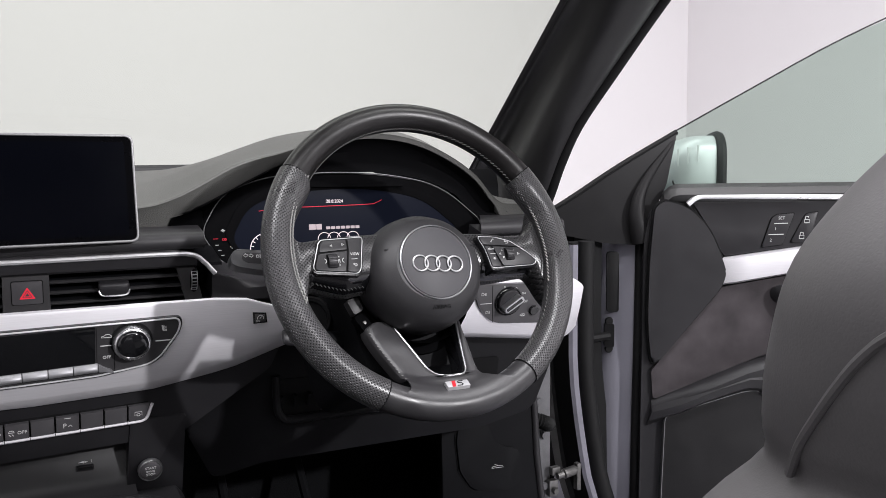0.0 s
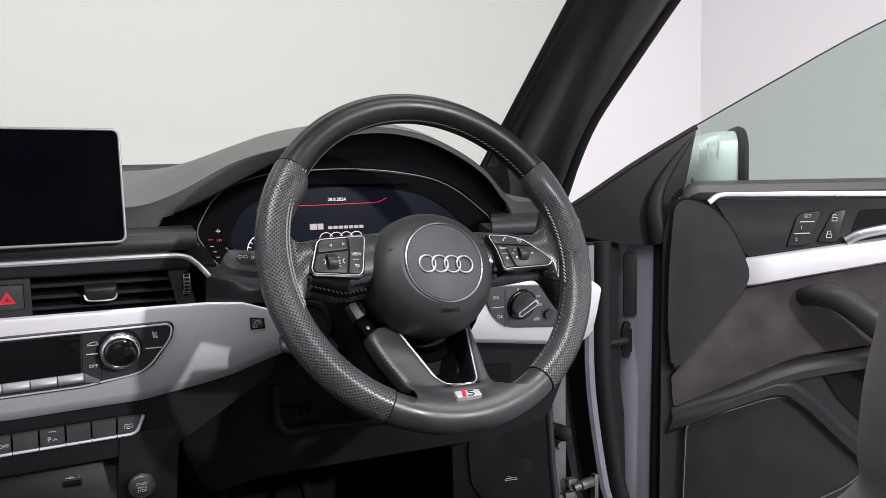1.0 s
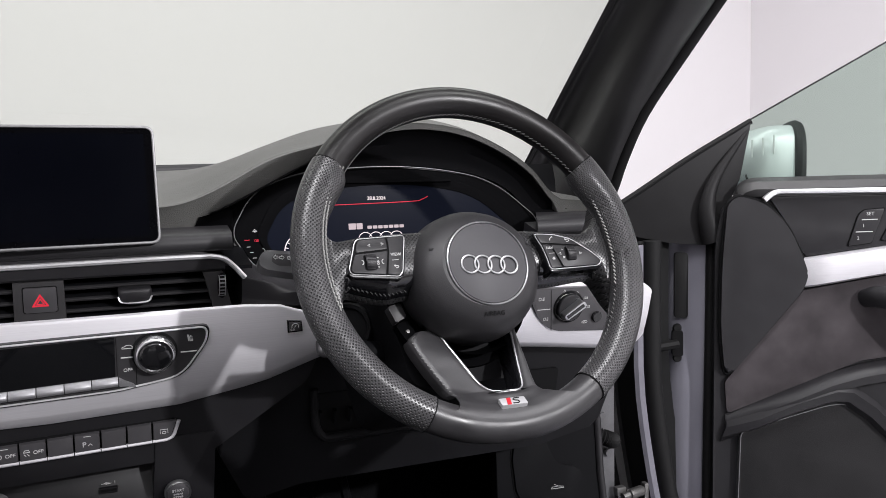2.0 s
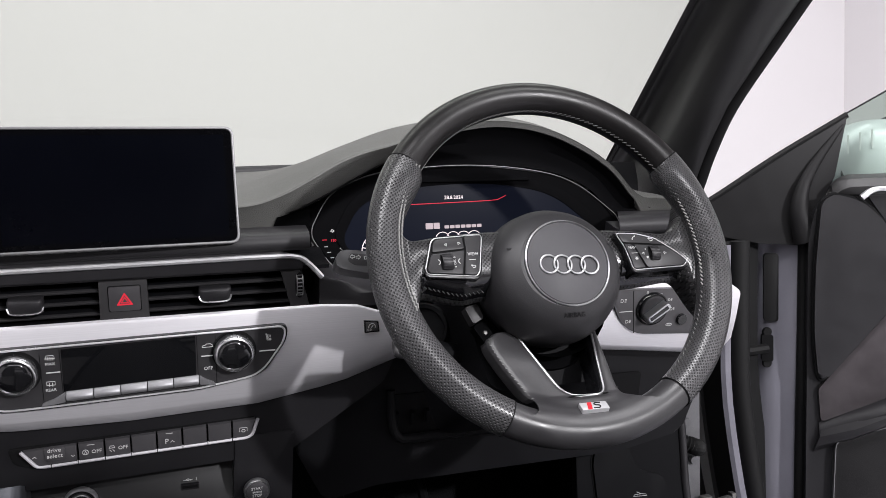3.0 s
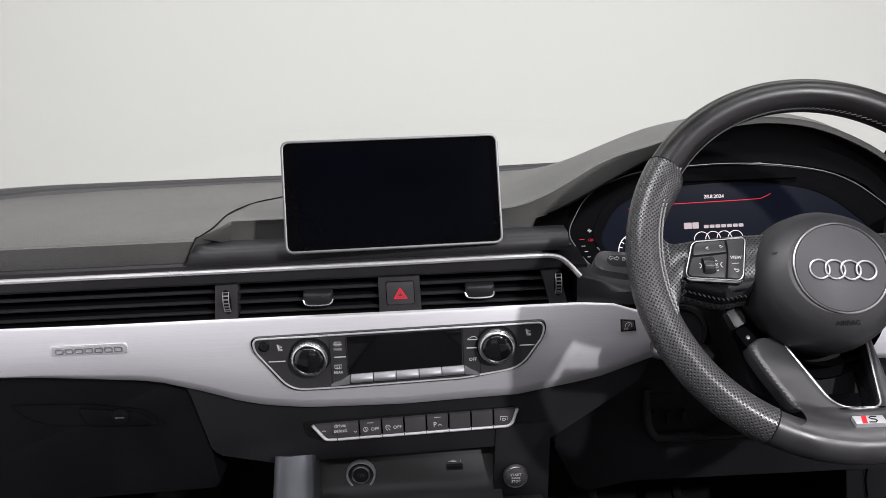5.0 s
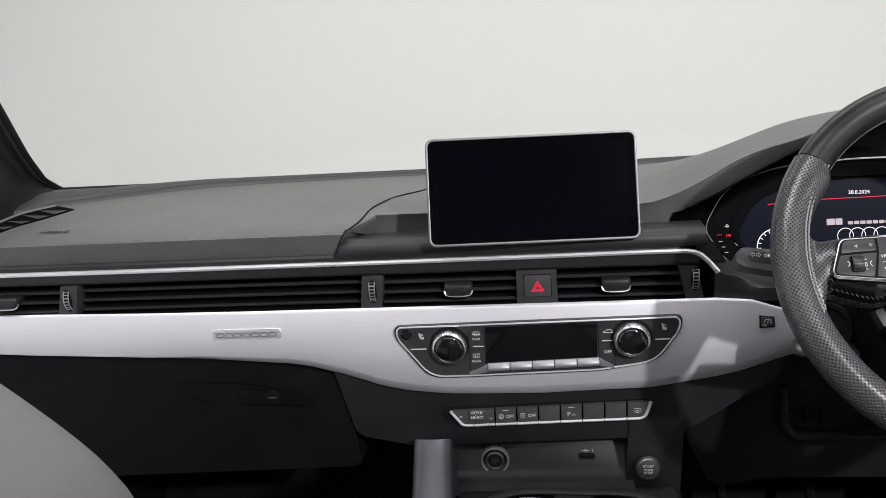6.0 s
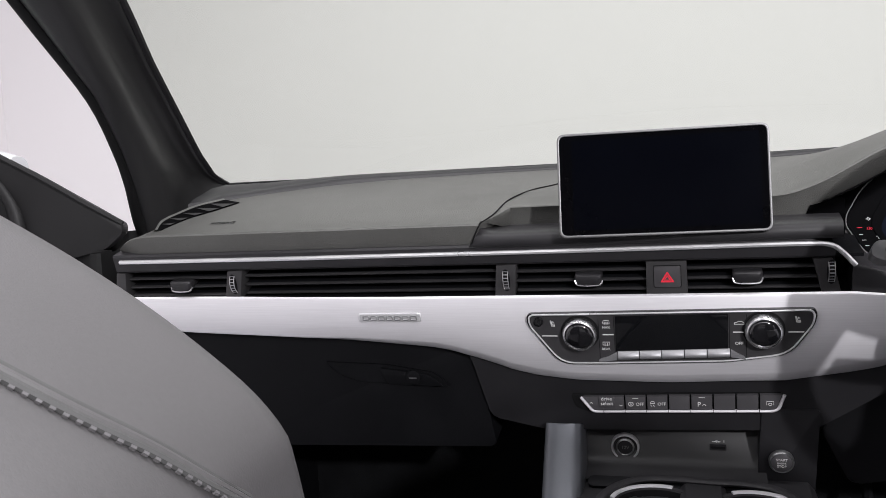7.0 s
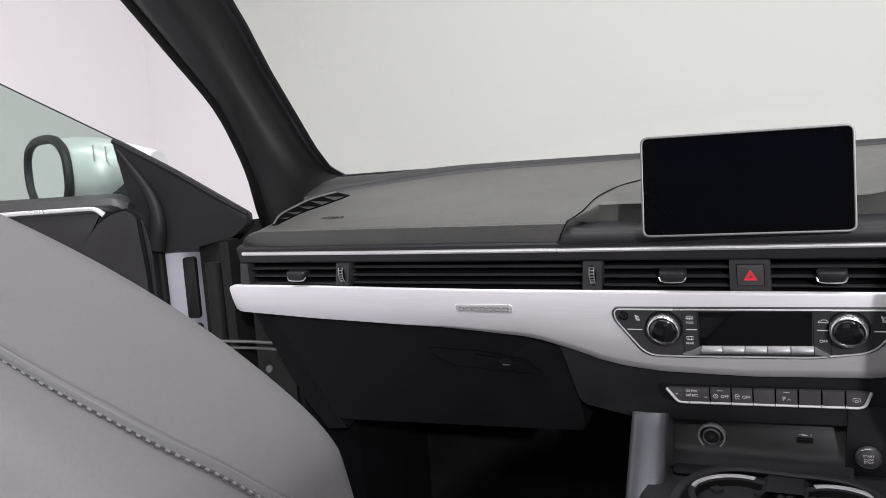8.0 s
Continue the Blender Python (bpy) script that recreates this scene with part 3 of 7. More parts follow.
    part("vent_end_cap", slab([(-0.7250, -0.0205), (-0.7080, -0.0205), (-0.7000, 0.0185), (-0.7140, 0.0185)], -0.05, 0.002, 0.0012), BRACKET_PLASTIC, dash, m=DASH)
    # hazard switch
    hz = thing("hazard_switch", DASH, "black square hazard light button with a red triangle", "switch")
    part("surround", slab([(-0.0225, -0.0203), (0.0225, -0.0203), (0.0218, 0.0188), (-0.0218, 0.0188)], -0.03, 0.002, 0.001), BRACKET_PLASTIC, hz)
    part("gap", slab(rect(-0.0142, -0.0120, 0.0160, 0.0145, 0.0024), 0.0, 0.0024), BLACK, hz)
    part("button", slab(rect(-0.0134, -0.0112, 0.0152, 0.0137, 0.0020), 0.0, 0.0036, 0.0010), BUTTON, hz)
    tri = [(-0.0068, -0.0052), (0.0086, -0.0052), (0.0009, 0.0078)]
    sm = [(-0.0040, -0.0036), (0.0058, -0.0036), (0.0009, 0.0047)]
    part("warning_triangle", ring_plate([*rpoly(tri, 0.001, 2)], [*rpoly(sm, 0.0005, 2)], 0.003, 0.0039), RED, hz, "red outlined warning triangle")
    part("inner_triangle", ring_plate(rpoly([(-0.0030, -0.0031), (0.0048, -0.0031), (0.0009, 0.0035)], 0.0004, 2), rpoly([(-0.0015, -0.0023), (0.0033, -0.0023), (0.0009, 0.0017)], 0.0002, 2), 0.003, 0.0039), RED, hz)


TRIM_TOP = [(-0.74, -0.0145), (-0.577, -0.0155), (-0.45, -0.0178), (-0.33, -0.0190), (0.0, -0.0190), (0.19, -0.0187), (0.228, -0.0218), (0.25, -0.0295), (0.285, -0.040)]
TRIM_LOW = [(-0.74, -0.060), (-0.606, -0.0685), (-0.389, -0.0780), (-0.342, -0.0820), (-0.284, -0.0870), (-0.262, -0.0910), (-0.2235, -0.1025), (-0.199, -0.1110), (-0.184, -0.1169), (-0.154, -0.1240), (-0.131, -0.1268),
            (-0.107, -0.1295), (-0.053, -0.1305), (0.0, -0.1310), (0.073, -0.1280), (0.124, -0.1262), (0.192, -0.1142), (0.2175, -0.1085), (0.27, -0.0898), (0.285, -0.085)]
TRIM_TOP_R = [(0.45, -0.040), (0.52, -0.0255), (0.575, -0.0195), (0.62, -0.020), (0.70, -0.028)]
TRIM_LOW_R = [(0.45, -0.095), (0.55, -0.106), (0.62, -0.115), (0.70, -0.124)]


def trim(dash):
    for name, xs, top, low in (("aluminium_trim", np.linspace(-0.742, 0.285, 110), TRIM_TOP, TRIM_LOW), ("aluminium_trim", list(np.linspace(0.45, 0.67, 20)) + list(np.linspace(0.673, 0.708, 14)), TRIM_TOP_R, TRIM_LOW_R)):
        rows = []
        x0, x1 = xs[0], xs[-1]
        for x in xs:
            t, b = interp(top, x), interp(low, x)
            end = max(0, 1 - (x - x0) / 0.012) if name and x < 0 else max(0, 1 - (x1 - x) / 0.035) if x > 0.6 else 0
            t, b = (t - 0.003 * end ** 3, b + 0.004 * end ** 3) if x < 0 else (t - 0.012 * end ** 2.5, b + 0.020 * end ** 2.5)
            facet = 0.006 + 0.008 * min(1, max(0, (x + 0.45) / 0.25))
            if x > 0.4:
                facet = 0.010
            rows.append([(x, t - 0.003, -0.004), (x, t, 0.0035), (x, t - 0.0015, 0.0058), (x, t - 0.004, 0.0070), (x, t * 0.5 + b * 0.5, 0.0100 - 0.004 * end), (x, b + facet, 0.0098 - 0.006 * end), (x, b + facet - 0.002, 0.0090 - 0.006 * end), (x, b + 0.001, 0.0030), (x, b, 0.0015), (x, b, -0.03)])
        part(name, loft(rows, caps=True), ALU, dash, "brushed aluminium dash trim", m=DASH, sharp=30)
    badge = thing("trim_badge", DASH, "small rectangular silver badge on the aluminium trim", "badge")
    part("plate", slab(rect(-0.3720, -0.0502, -0.2910, -0.0383, 0.003), 0.004, 0.0102, 0.0012), CHROME, badge)
    part("inset", slab(rect(-0.3702, -0.0488, -0.2928, -0.0397, 0.002), 0.009, 0.0104), BADGE_SILVER, badge)
    # worn relief of linked letter-like loops
    for k in range(7):
        x = -0.3665 + k * 0.0103
        outer, inner = rect(x, -0.0474, x + 0.0090, -0.0412, 0.0022, 3), rect(x + 0.0012, -0.0462, x + 0.0078, -0.0424, 0.0014, 3)
        part("letter_shape", ring_plate(outer, inner, 0.010, 0.0113, 0.0002), CHROME_DULL, badge)
    q = thing("trip_button", DASH @ at(0.0014, -0.0046), "small black button with a white dial symbol in the aluminium trim", "switch")
    part("surround", slab([(0.2335, -0.0340), (0.2495, -0.0360), (0.2510, -0.0480), (0.2345, -0.0485)], 0.004, 0.0098, 0.001), PIANO, q)
    part("button", slab([(0.2355, -0.0355), (0.2480, -0.0372), (0.2490, -0.0465), (0.2360, -0.0470)], 0.006, 0.0106, 0.0008), BUTTON, q)
    arc = [(0.2422 + 0.0036 * math.cos(a), -0.0412 + 0.0036 * math.sin(a), 0.0107) for a in np.linspace(-0.4, 3.5, 12)]
    part("dial_mark", tube(arc, 0.0004, 5), WHITE, q)
    part("needle_mark", tube([(0.2415, -0.0420, 0.0107), (0.2435, -0.0393, 0.0107)], 0.0004, 5), WHITE, q)
    lettering("digit_mark", "0.0", 0.0027, at(0.2395, -0.0447, 0.0107), WHITE, q)


def lower_panels(dash):
    # centre lower panel round the button strip
    outline = [(-0.245, -0.085), (0.275, -0.085), (0.262, -0.118), (0.155, -0.192), (-0.150, -0.2015), (-0.219, -0.186), (-0.236, -0.11)]
    part("centre_panel", slab(rpoly(outline, 0.008), -0.10, -0.003, 0.003), CENTRE_PLASTIC, dash, m=DASH)
    # glovebox lid and the panels beside it
    lid = [(-0.688, -0.070), (-0.240, -0.088), (-0.232, -0.112), (-0.222, -0.190), (-0.218, -0.232), (-0.612, -0.246)]
    lid = part("glovebox_lid", slab(rpoly(lid, 0.008), -0.10, -0.008, 0.004), PLASTIC, dash, "grained glovebox lid in shade-darkened plastic", m=DASH)
    well = [(-0.438, -0.1135), (-0.352, -0.1165), (-0.290, -0.1265), (-0.268, -0.1475), (-0.300, -0.1475), (-0.395, -0.1415), (-0.420, -0.1320)]
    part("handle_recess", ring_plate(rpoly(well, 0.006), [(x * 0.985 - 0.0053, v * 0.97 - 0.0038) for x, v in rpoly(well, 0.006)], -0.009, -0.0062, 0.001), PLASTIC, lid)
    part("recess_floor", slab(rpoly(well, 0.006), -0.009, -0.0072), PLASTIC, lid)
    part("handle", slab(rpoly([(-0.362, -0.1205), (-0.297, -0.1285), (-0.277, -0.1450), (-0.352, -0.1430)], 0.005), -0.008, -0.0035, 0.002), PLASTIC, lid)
    lock = part("lock", moved(lathe([(0, 0.0018), (0.0080, 0.0018), (0.0095, 0.0012), (0.0100, 0), (0.0100, -0.003)], 28), at(-0.3165, -0.1325, -0.003)), PLASTIC, lid)
    part("key_slot", box(-0.3215, -0.1332, -0.0015, -0.3115, -0.1318, -0.0008), CHROME_DULL, lock)
    side = [(-0.728, -0.062), (-0.693, -0.068), (-0.617, -0.244), (-0.604, -0.266), (-0.640, -0.270), (-0.668, -0.22)]
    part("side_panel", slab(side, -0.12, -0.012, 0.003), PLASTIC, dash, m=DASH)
    # driver's knee panel with its ribbed ledge
    knee = [(0.243, -0.102), (0.285, -0.088), (0.470, -0.092), (0.705, -0.120), (0.672, -0.245), (0.585, -0.2625), (0.262, -0.2620), (0.20, -0.275), (0.165, -0.20)]
    part("knee_panel", slab(rpoly(knee, 0.01), -0.12, -0.022, 0.005, segments=3), KNEE_PLASTIC, dash, "satin knee panel, darkened for shade", m=DASH)
    # flat black plate: the shade inside the pocket is coloured in
    part("knee_pocket_shade", slab(rpoly([(0.277, -0.146), (0.284, -0.196), (0.600, -0.200), (0.600, -0.150)], 0.006), -0.03, -0.0205), BLACK, dash, m=DASH)
    lip = [(0.2750, -0.140, -0.022), (0.2756, -0.165, -0.018), (0.2775, -0.186, -0.014), (0.2835, -0.1960, -0.012), (0.2930, -0.1992, -0.011), (0.33, -0.1985, -0.010), (0.39, -0.1990, -0.010), (0.45, -0.2025, -0.012), (0.60, -0.204, -0.018)]
    part("knee_ledge", tube(smooth_path(lip, 5), 0.0052, 10, flat=1.2), KNEE_PLASTIC, dash, "rounded lip of the knee pocket", m=DASH)
    for k in range(12):
        x = 0.2800 + k * 0.0182
        part("ledge_rib", slab(rect(x, -0.1840, x + 0.0035, -0.1670), -0.03, -0.013, 0.001), PLASTIC, dash, m=DASH)
    # dashboard end beside the driver's door
    for s, nm in ((1, "end_panel"), (-1, "end_panel")):
        bm = loft([[(s * ((0.658 if s > 0 else 0.690) + 0.022 * i), y, z) for y, z in ((0.650, 0.94), (0.655, 0.81), (0.76, 0.70), (0.90, 0.66), (0.90, 0.97), (0.70, 0.945))] for i in range(2)], close_u=True, caps=True)
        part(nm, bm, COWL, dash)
    # right fascia between cluster and door: louvre-like steps
    rows = []
    for x in np.linspace(0.532, 0.672, 14):
        bend = 0.05 * max(0, (x - 0.635) / 0.047) ** 2
        rows.append([DASH @ Vector((x, v, d - bend)) for v, d in ((0.046, -0.03), (0.0445, 0.001), (0.042, 0.003), (0.036, -0.004), (0.026, 0.001), (0.024, -0.006), (-0.006, -0.002), (-0.018, 0.0), (-0.022, -0.03))])
    part("end_fascia", loft(rows, caps=True), PLASTIC_SMOOTH, dash)
    # panel under the cluster, from the vents to the column
    rows = []
    for x in np.linspace(0.19, 0.56, 20):
        k = min(1, (x - 0.19) / 0.05)
        rows.append([(x, 0.014 - 0.022 * k, -0.06), (x, 0.012 - 0.022 * k, -0.002 - 0.014 * k), (x, -0.013, -0.002 - 0.004 * k), (x, -0.022 - 0.004 * k, -0.003), (x, -0.05, -0.03)])
    part("cluster_base", loft(rows, caps=True), PLASTIC_SMOOTH, dash, m=DASH)


def side_defroster(dash):
    vent = thing("defroster_vent", Matrix.Identity(4), "dark slotted side defroster vent let into the dash top", "air vent")
    line = [(-0.655, 0.620), (-0.672, 0.662), (-0.682, 0.715), (-0.680, 0.765), (-0.655, 0.800)]
    inner = [(-0.652, 0.624), (-0.649, 0.655), (-0.643, 0.690), (-0.632, 0.730), (-0.622, 0.785)]
    top = lambda q, up: (*q, pad_z(-0.62, q[1]) - 0.75 * max(0.0, (-q[0] - 0.640) / 0.068) ** 3 * 0.04 + up)
    rise = (0.001, 0.0055, 0.0080, 0.0080, 0.004)
    far = [top(q, h) for q, h in zip(line, rise)]
    near = [top(q, 0.0012) for q in inner]
    far_s, near_s = smooth_path(far, 12), smooth_path(near, 12)
    # black sheet on the closed pad, coloured as the slot's shaded depth
    part("slot", loft([far_s, near_s, [q - Vector((0, 0, 0.006)) for q in near_s]]), COWL, vent)
    out = [q + Vector((-0.016, 0.006, -0.012)) for q in far_s]
    part("outer_lip", loft([near_s[:1] + far_s[1:], [q + Vector((-0.003, 0.001, 0.0022)) for q in far_s], out]), DASH_SOFT, vent, "soft lip behind the slot", sharp=60)
    along = lambda pts, t: pts[min(len(pts) - 1, int(t * (len(pts) - 1) + 0.5))]
    for t in (0.16, 0.34, 0.52, 0.69, 0.84):
        a, b, c = along(near_s, t), along(near_s, min(1, t + 0.10)), along(far_s, t)
        up = Vector((0.0016, -0.0016, 0.0012))
        bm = bmesh.new()
        f = bm.faces.new([bm.verts.new(q + up) for q in (a, b, a.lerp(c, 0.85))])
        bmesh.ops.solidify(bm, geom=[f], thickness=0.0012)
        part("fin", bm, FIN_GREY, vent)


dashboard()

# ---- display, climate unit, buttons, cluster ----
def icon_bars(parent, x, v, d, w, h, kind="lines"):
    """Small white pictograms built from strokes."""
    r = 0.00038
    paths = {
        "lines": [[(-1, 0.5), (1, 0.5)], [(-1, 0), (1, 0)], [(-1, -0.5), (0.4, -0.5)]],
        "seat": [[(-0.6, 0.9), (-0.25, -0.55), (0.8, -0.6)], [(-0.42, 0.95), (-0.08, -0.35), (0.85, -0.40)], [(-0.24, 0.8), (0.1, -0.15), (0.8, -0.20)], [(0.2, 0.7), (0.3, 0.2)], [(0.55, 0.6), (0.62, 0.15)]],
        "screen": [[(-0.9, -0.3), (-0.6, 0.7), (0.6, 0.7), (0.9, -0.3), (-0.9, -0.3)], [(-0.4, -0.9), (-0.4, 0.2)], [(0, -0.9), (0, 0.2)], [(0.4, -0.9), (0.4, 0.2)]],
        "rear": [[(-0.8, -0.5), (-0.8, 0.7), (0.8, 0.7), (0.8, -0.5), (-0.8, -0.5)], [(-0.3, -0.9), (-0.3, 0.3)], [(0.3, -0.9), (0.3, 0.3)]],
        "car": [[(-1, -0.4), (-0.9, 0.1), (-0.5, 0.2), (-0.2, 0.6), (0.5, 0.6), (0.9, 0.1), (1, -0.4), (-1, -0.4)]],
        "up": [[(-0.7, -0.4), (0, 0.5), (0.7, -0.4)]],
        "down": [[(-0.7, 0.4), (0, -0.5), (0.7, 0.4)]],
        "left": [[(0.6, 0.7), (-0.6, 0), (0.6, -0.7), (0.6, 0.7)]],
        "right": [[(-0.6, 0.7), (0.6, 0), (-0.6, -0.7), (-0.6, 0.7)]],
        "ring": [[(0.8 * math.cos(a), 0.8 * math.sin(a)) for a in np.linspace(0, 6.2, 14)], [(-0.3, -0.4), (0, 0.5), (0.3, -0.4)]],
        "skid": [[(-0.8, 0.2), (-0.5, 0.8), (0.5, 0.8), (0.8, 0.2), (-0.8, 0.2)], [(-0.7, -0.3), (-0.2, -0.9)], [(0.1, -0.3), (0.6, -0.9)]],
        "shade": [[(-0.9, -0.6), (-0.9, 0.7), (0.9, 0.7), (0.9, -0.6)], [(0.45 * math.cos(a), -0.35 + 0.45 * math.sin(a)) for a in np.linspace(0, 6.2, 10)]],
        "usb": [[(-1, 0), (0.7, 0)], [(0.4, 0.3), (1, 0), (0.4, -0.3)], [(-0.5, 0), (-0.1, 0.6), (0.3, 0.6)], [(-0.2, 0), (0.2, -0.6)]],
        "star": [[(-0.7, 0), (0.7, 0)], [(-0.35, 0.6), (0.35, -0.6)], [(0.35, 0.6), (-0.35, -0.6)]],
        "back": [[(-0.5, 0.9), (-0.9, 0.4), (-0.4, 0.0)], [(-0.9, 0.4), (0.6, 0.4), (0.8, -0.2), (0.4, -0.6), (-0.4, -0.6)]],
        "phone": [[(-0.7, -0.8), (-0.5, -0.3), (0.3, 0.5), (0.8, 0.7)], [(-0.7, -0.8), (-0.3, -0.7)], [(0.8, 0.7), (0.7, 0.3)]],
        "lamp": [[(-0.9, 0.6), (-0.9, -0.6), (-0.3, -0.6), (0.1, 0), (-0.3, 0.6), (-0.9, 0.6)], [(0.35, 0.5), (0.95, 0.5)], [(0.35, 0), (0.95, 0)], [(0.35, -0.5), (0.95, -0.5)]],
        "arrow_left": [[(0.0, 0.9), (-0.9, 0.0), (0.0, -0.9), (0.0, -0.4), (0.8, -0.4), (0.8, 0.4), (0.0, 0.4), (0.0, 0.9)]],
        "arrow_right": [[(0.0, 0.9), (0.9, 0.0), (0.0, -0.9), (0.0, -0.4), (-0.8, -0.4), (-0.8, 0.4), (0.0, 0.4), (0.0, 0.9)]],
        "bracket_left": [[(0.8, 0.9), (-0.1, 0.6), (-0.5, 0.0), (-0.1, -0.6), (0.8, -0.9)]],
        "bracket_right": [[(-0.8, 0.9), (0.1, 0.6), (0.5, 0.0), (0.1, -0.6), (-0.8, -0.9)]],
        "lock": [[(-0.6, -0.9), (-0.6, 0.0), (0.6, 0.0), (0.6, -0.9), (-0.6, -0.9)], [(-0.35, 0), (-0.35, 0.7), (0.35, 0.7), (0.35, 0.0)]],
        "bonnet": [[(-1, -0.2), (-0.8, 0.2), (0.2, 0.3), (0.9, 0.1), (1, -0.3), (-1, -0.3)], [(0.1, 0.35), (-0.5, 0.9)]],
    }[kind]
    bm = bmesh.new()
    for p in paths:
        tube([(x + a * w / 2, v + b * h / 2, d) for a, b in p], r, 5, bm=bm)
    return part("symbol", bm, WHITE, parent)


def display_screen():
    s = thing("display_screen", pose(-0.001, 0.5900, 1.0065, 83, 0, 5), "freestanding black infotainment display with a silver frame, switched off", "screen")
    w, h = 0.1112, 0.0572
    rear = [(x * 0.995, y * 0.99) for x, y in rect(-w, -h, w, h, 0.009, 6)]
    part("housing", slab(rear, -0.014, 0.0, 0.0), PLASTIC, s)
    part("frame", ring_plate(rect(-w, -h, w, h, 0.009, 6), rect(-w + 0.0027, -h + 0.0027, w - 0.0027, h - 0.0027, 0.0067, 6), -0.010, 0.0022, 0.0009), FRAME_METAL, s, "satin silver frame")
    part("glass", slab(rect(-w + 0.0028, -h + 0.0028, w - 0.0028, h - 0.0028, 0.0066, 6), -0.005, 0.0012), SCREEN, s, "glossy black glass")
    part("panel", slab(rect(-w + 0.016, -h + 0.008, w - 0.010, h - 0.008, 0.001), 0.001, 0.00135), DISPLAY, s)
    foot = [(-0.05, 0.0), (0.05, 0.0), (0.060, -0.049), (-0.060, -0.049)]
    part("foot", slab(foot, -0.050, -0.012, 0.002), PLASTIC, s)


def climate_panel():
    c = thing("climate_panel", DASH, "black climate control panel with two chrome-ringed dials and a dark display", "control panel")
    edge = [(-0.1605, -0.0388), (0.1552, -0.0342), (0.1540, -0.0510), (0.1285, -0.0890), (0.066, -0.0985), (-0.077, -0.1030), (-0.1245, -0.1035), (-0.1600, -0.0530)]
    radii = [0.008, 0.008, 0.010, 0.016, 0.01, 0.01, 0.016, 0.010]
    mid = Vector((-0.002, -0.068))
    inset = lambda k, j: rpoly([(mid.x + (x - mid.x) * k, mid.y + (v - mid.y) * j) for x, v in edge], radii)
    part("bezel", ring_plate(inset(1.0, 1.0), inset(0.975, 0.93), 0.002, 0.0128, 0.0008), PIANO, c)
    part("chrome_rim", tube([(x, v, 0.0128) for x, v in inset(0.982, 0.948)], 0.0011, 8, closed=True), CHROME, c, "bright chrome rim")
    part("plate", slab(inset(0.974, 0.928), 0.002, 0.0118), PANEL_KEY, c)
    part("display", slab([(-0.0585, -0.0425), (0.0640, -0.0398), (0.0635, -0.0822), (-0.0592, -0.0866)], 0.010, 0.0126, 0.0004), DISPLAY_GLASS, c, "glossy black climate display")
    for x, v in ((-0.0990, -0.0630), (0.1008, -0.0592)):
        part("dial_gap", slab(circle(x, v, 0.0222, 40), 0.0110, 0.0122), BLACK, c)
        dial = part("dial", moved(lathe([(0.0192, 0), (0.0192, 0.0080), (0.0188, 0.0098), (0.0178, 0.0112), (0.0166, 0.0116), (0.0158, 0.0106)], 64), at(x, v, 0.0115)), DIAL_METAL, c, "knurled chrome dial ring")
        part("dial_cap", moved(lathe([(0.0159, 0.0), (0.0159, 0.0104), (0.0146, 0.0120), (0.0116, 0.0134), (0.0078, 0.0143), (0.004, 0.0148), (0, 0.0149)], 48), at(x, v, 0.0115)), PIANO, dial, "domed gloss black dial cap")
        bm = bmesh.new()
        for k in range(72):
            a = 2 * math.pi * k / 72
            slab([(0, -0.0004), (0.0007, -0.0004), (0.0007, 0.0004), (0, 0.0004)], 0.001, 0.0085, bm=bm)
            bm.verts.ensure_lookup_table()
            bmesh.ops.transform(bm, matrix=pose(x, v, 0.0115) @ pose(0, 0, 0, 0, 0, math.degrees(a)) @ pose(0.0191, 0, 0), verts=bm.verts[-8:])
        part("knurling", bm, DIAL_METAL, dial)
    # toggle keys under the display: a sloping lit top, a rounded nose and a dark seam between them
    n, x0, w = 5, -0.0575, 0.0247
    for k in range(n):
        a, b = x0 + k * w + 0.0004, x0 + (k + 1) * w - 0.0004
        v = -0.0915 + 0.0044 * (k + 0.5) / n
        prof = [(0.0052, 0.011), (0.0052, 0.0128), (0.0040, 0.0146), (0.0016, 0.0172), (-0.0008, 0.0182), (-0.0030, 0.0174), (-0.0044, 0.0150), (-0.0048, 0.0120), (-0.0048, 0.011)]
        bm = loft([[(x, v + (x - (a + b) / 2) * 0.036 + p, d - e) for p, d in prof] for x, e in ((a, 0.0006), (a + 0.0008, 0), (b - 0.0008, 0), (b, 0.0006))], close_u=True, caps=True)
        part("key", bm, KEY_METAL, c, "satin silver toggle key")
    for s, pts in ((-1, [(-0.0578, -0.0868), (-0.0578, -0.0966), (-0.0700, -0.0982), (-0.0800, -0.0990), (-0.0780, -0.0962), (-0.0680, -0.0930)]), (1, [(0.0663, -0.0826), (0.0663, -0.0920), (0.0740, -0.0925), (0.0830, -0.0950), (0.0800, -0.0910), (0.0720, -0.0868)])):
        part("key_end", slab(rpoly(pts, 0.0015, 3), 0.011, 0.0148, 0.0014), KEY_METAL, c)
    for x, v, h in ((-0.0670, -0.0655, 0.0062), (0.0745, -0.0622, 0.0055), (-0.1345, -0.0672, 0.0090), (0.1340, -0.0620, 0.0080)):
        part("button_line", box(x - h, v - 0.0005, 0.0115, x + h, v + 0.0005, 0.0124), WHITE, c)
    for x, v0, v1 in ((-0.0600, -0.098, -0.042), (-0.0775, -0.100, -0.046), (0.0652, -0.094, -0.040), (0.0830, -0.0955, -0.041)):
        part("button_gap", box(x - 0.0003, v0, 0.0113, x + 0.0003, v1, 0.0121), BLACK, c)
    icon_bars(c, -0.0686, -0.0500, 0.0122, 0.0098, 0.0062, "screen")
    icon_bars(c, -0.0698, -0.0770, 0.0122, 0.0092, 0.0062, "rear")
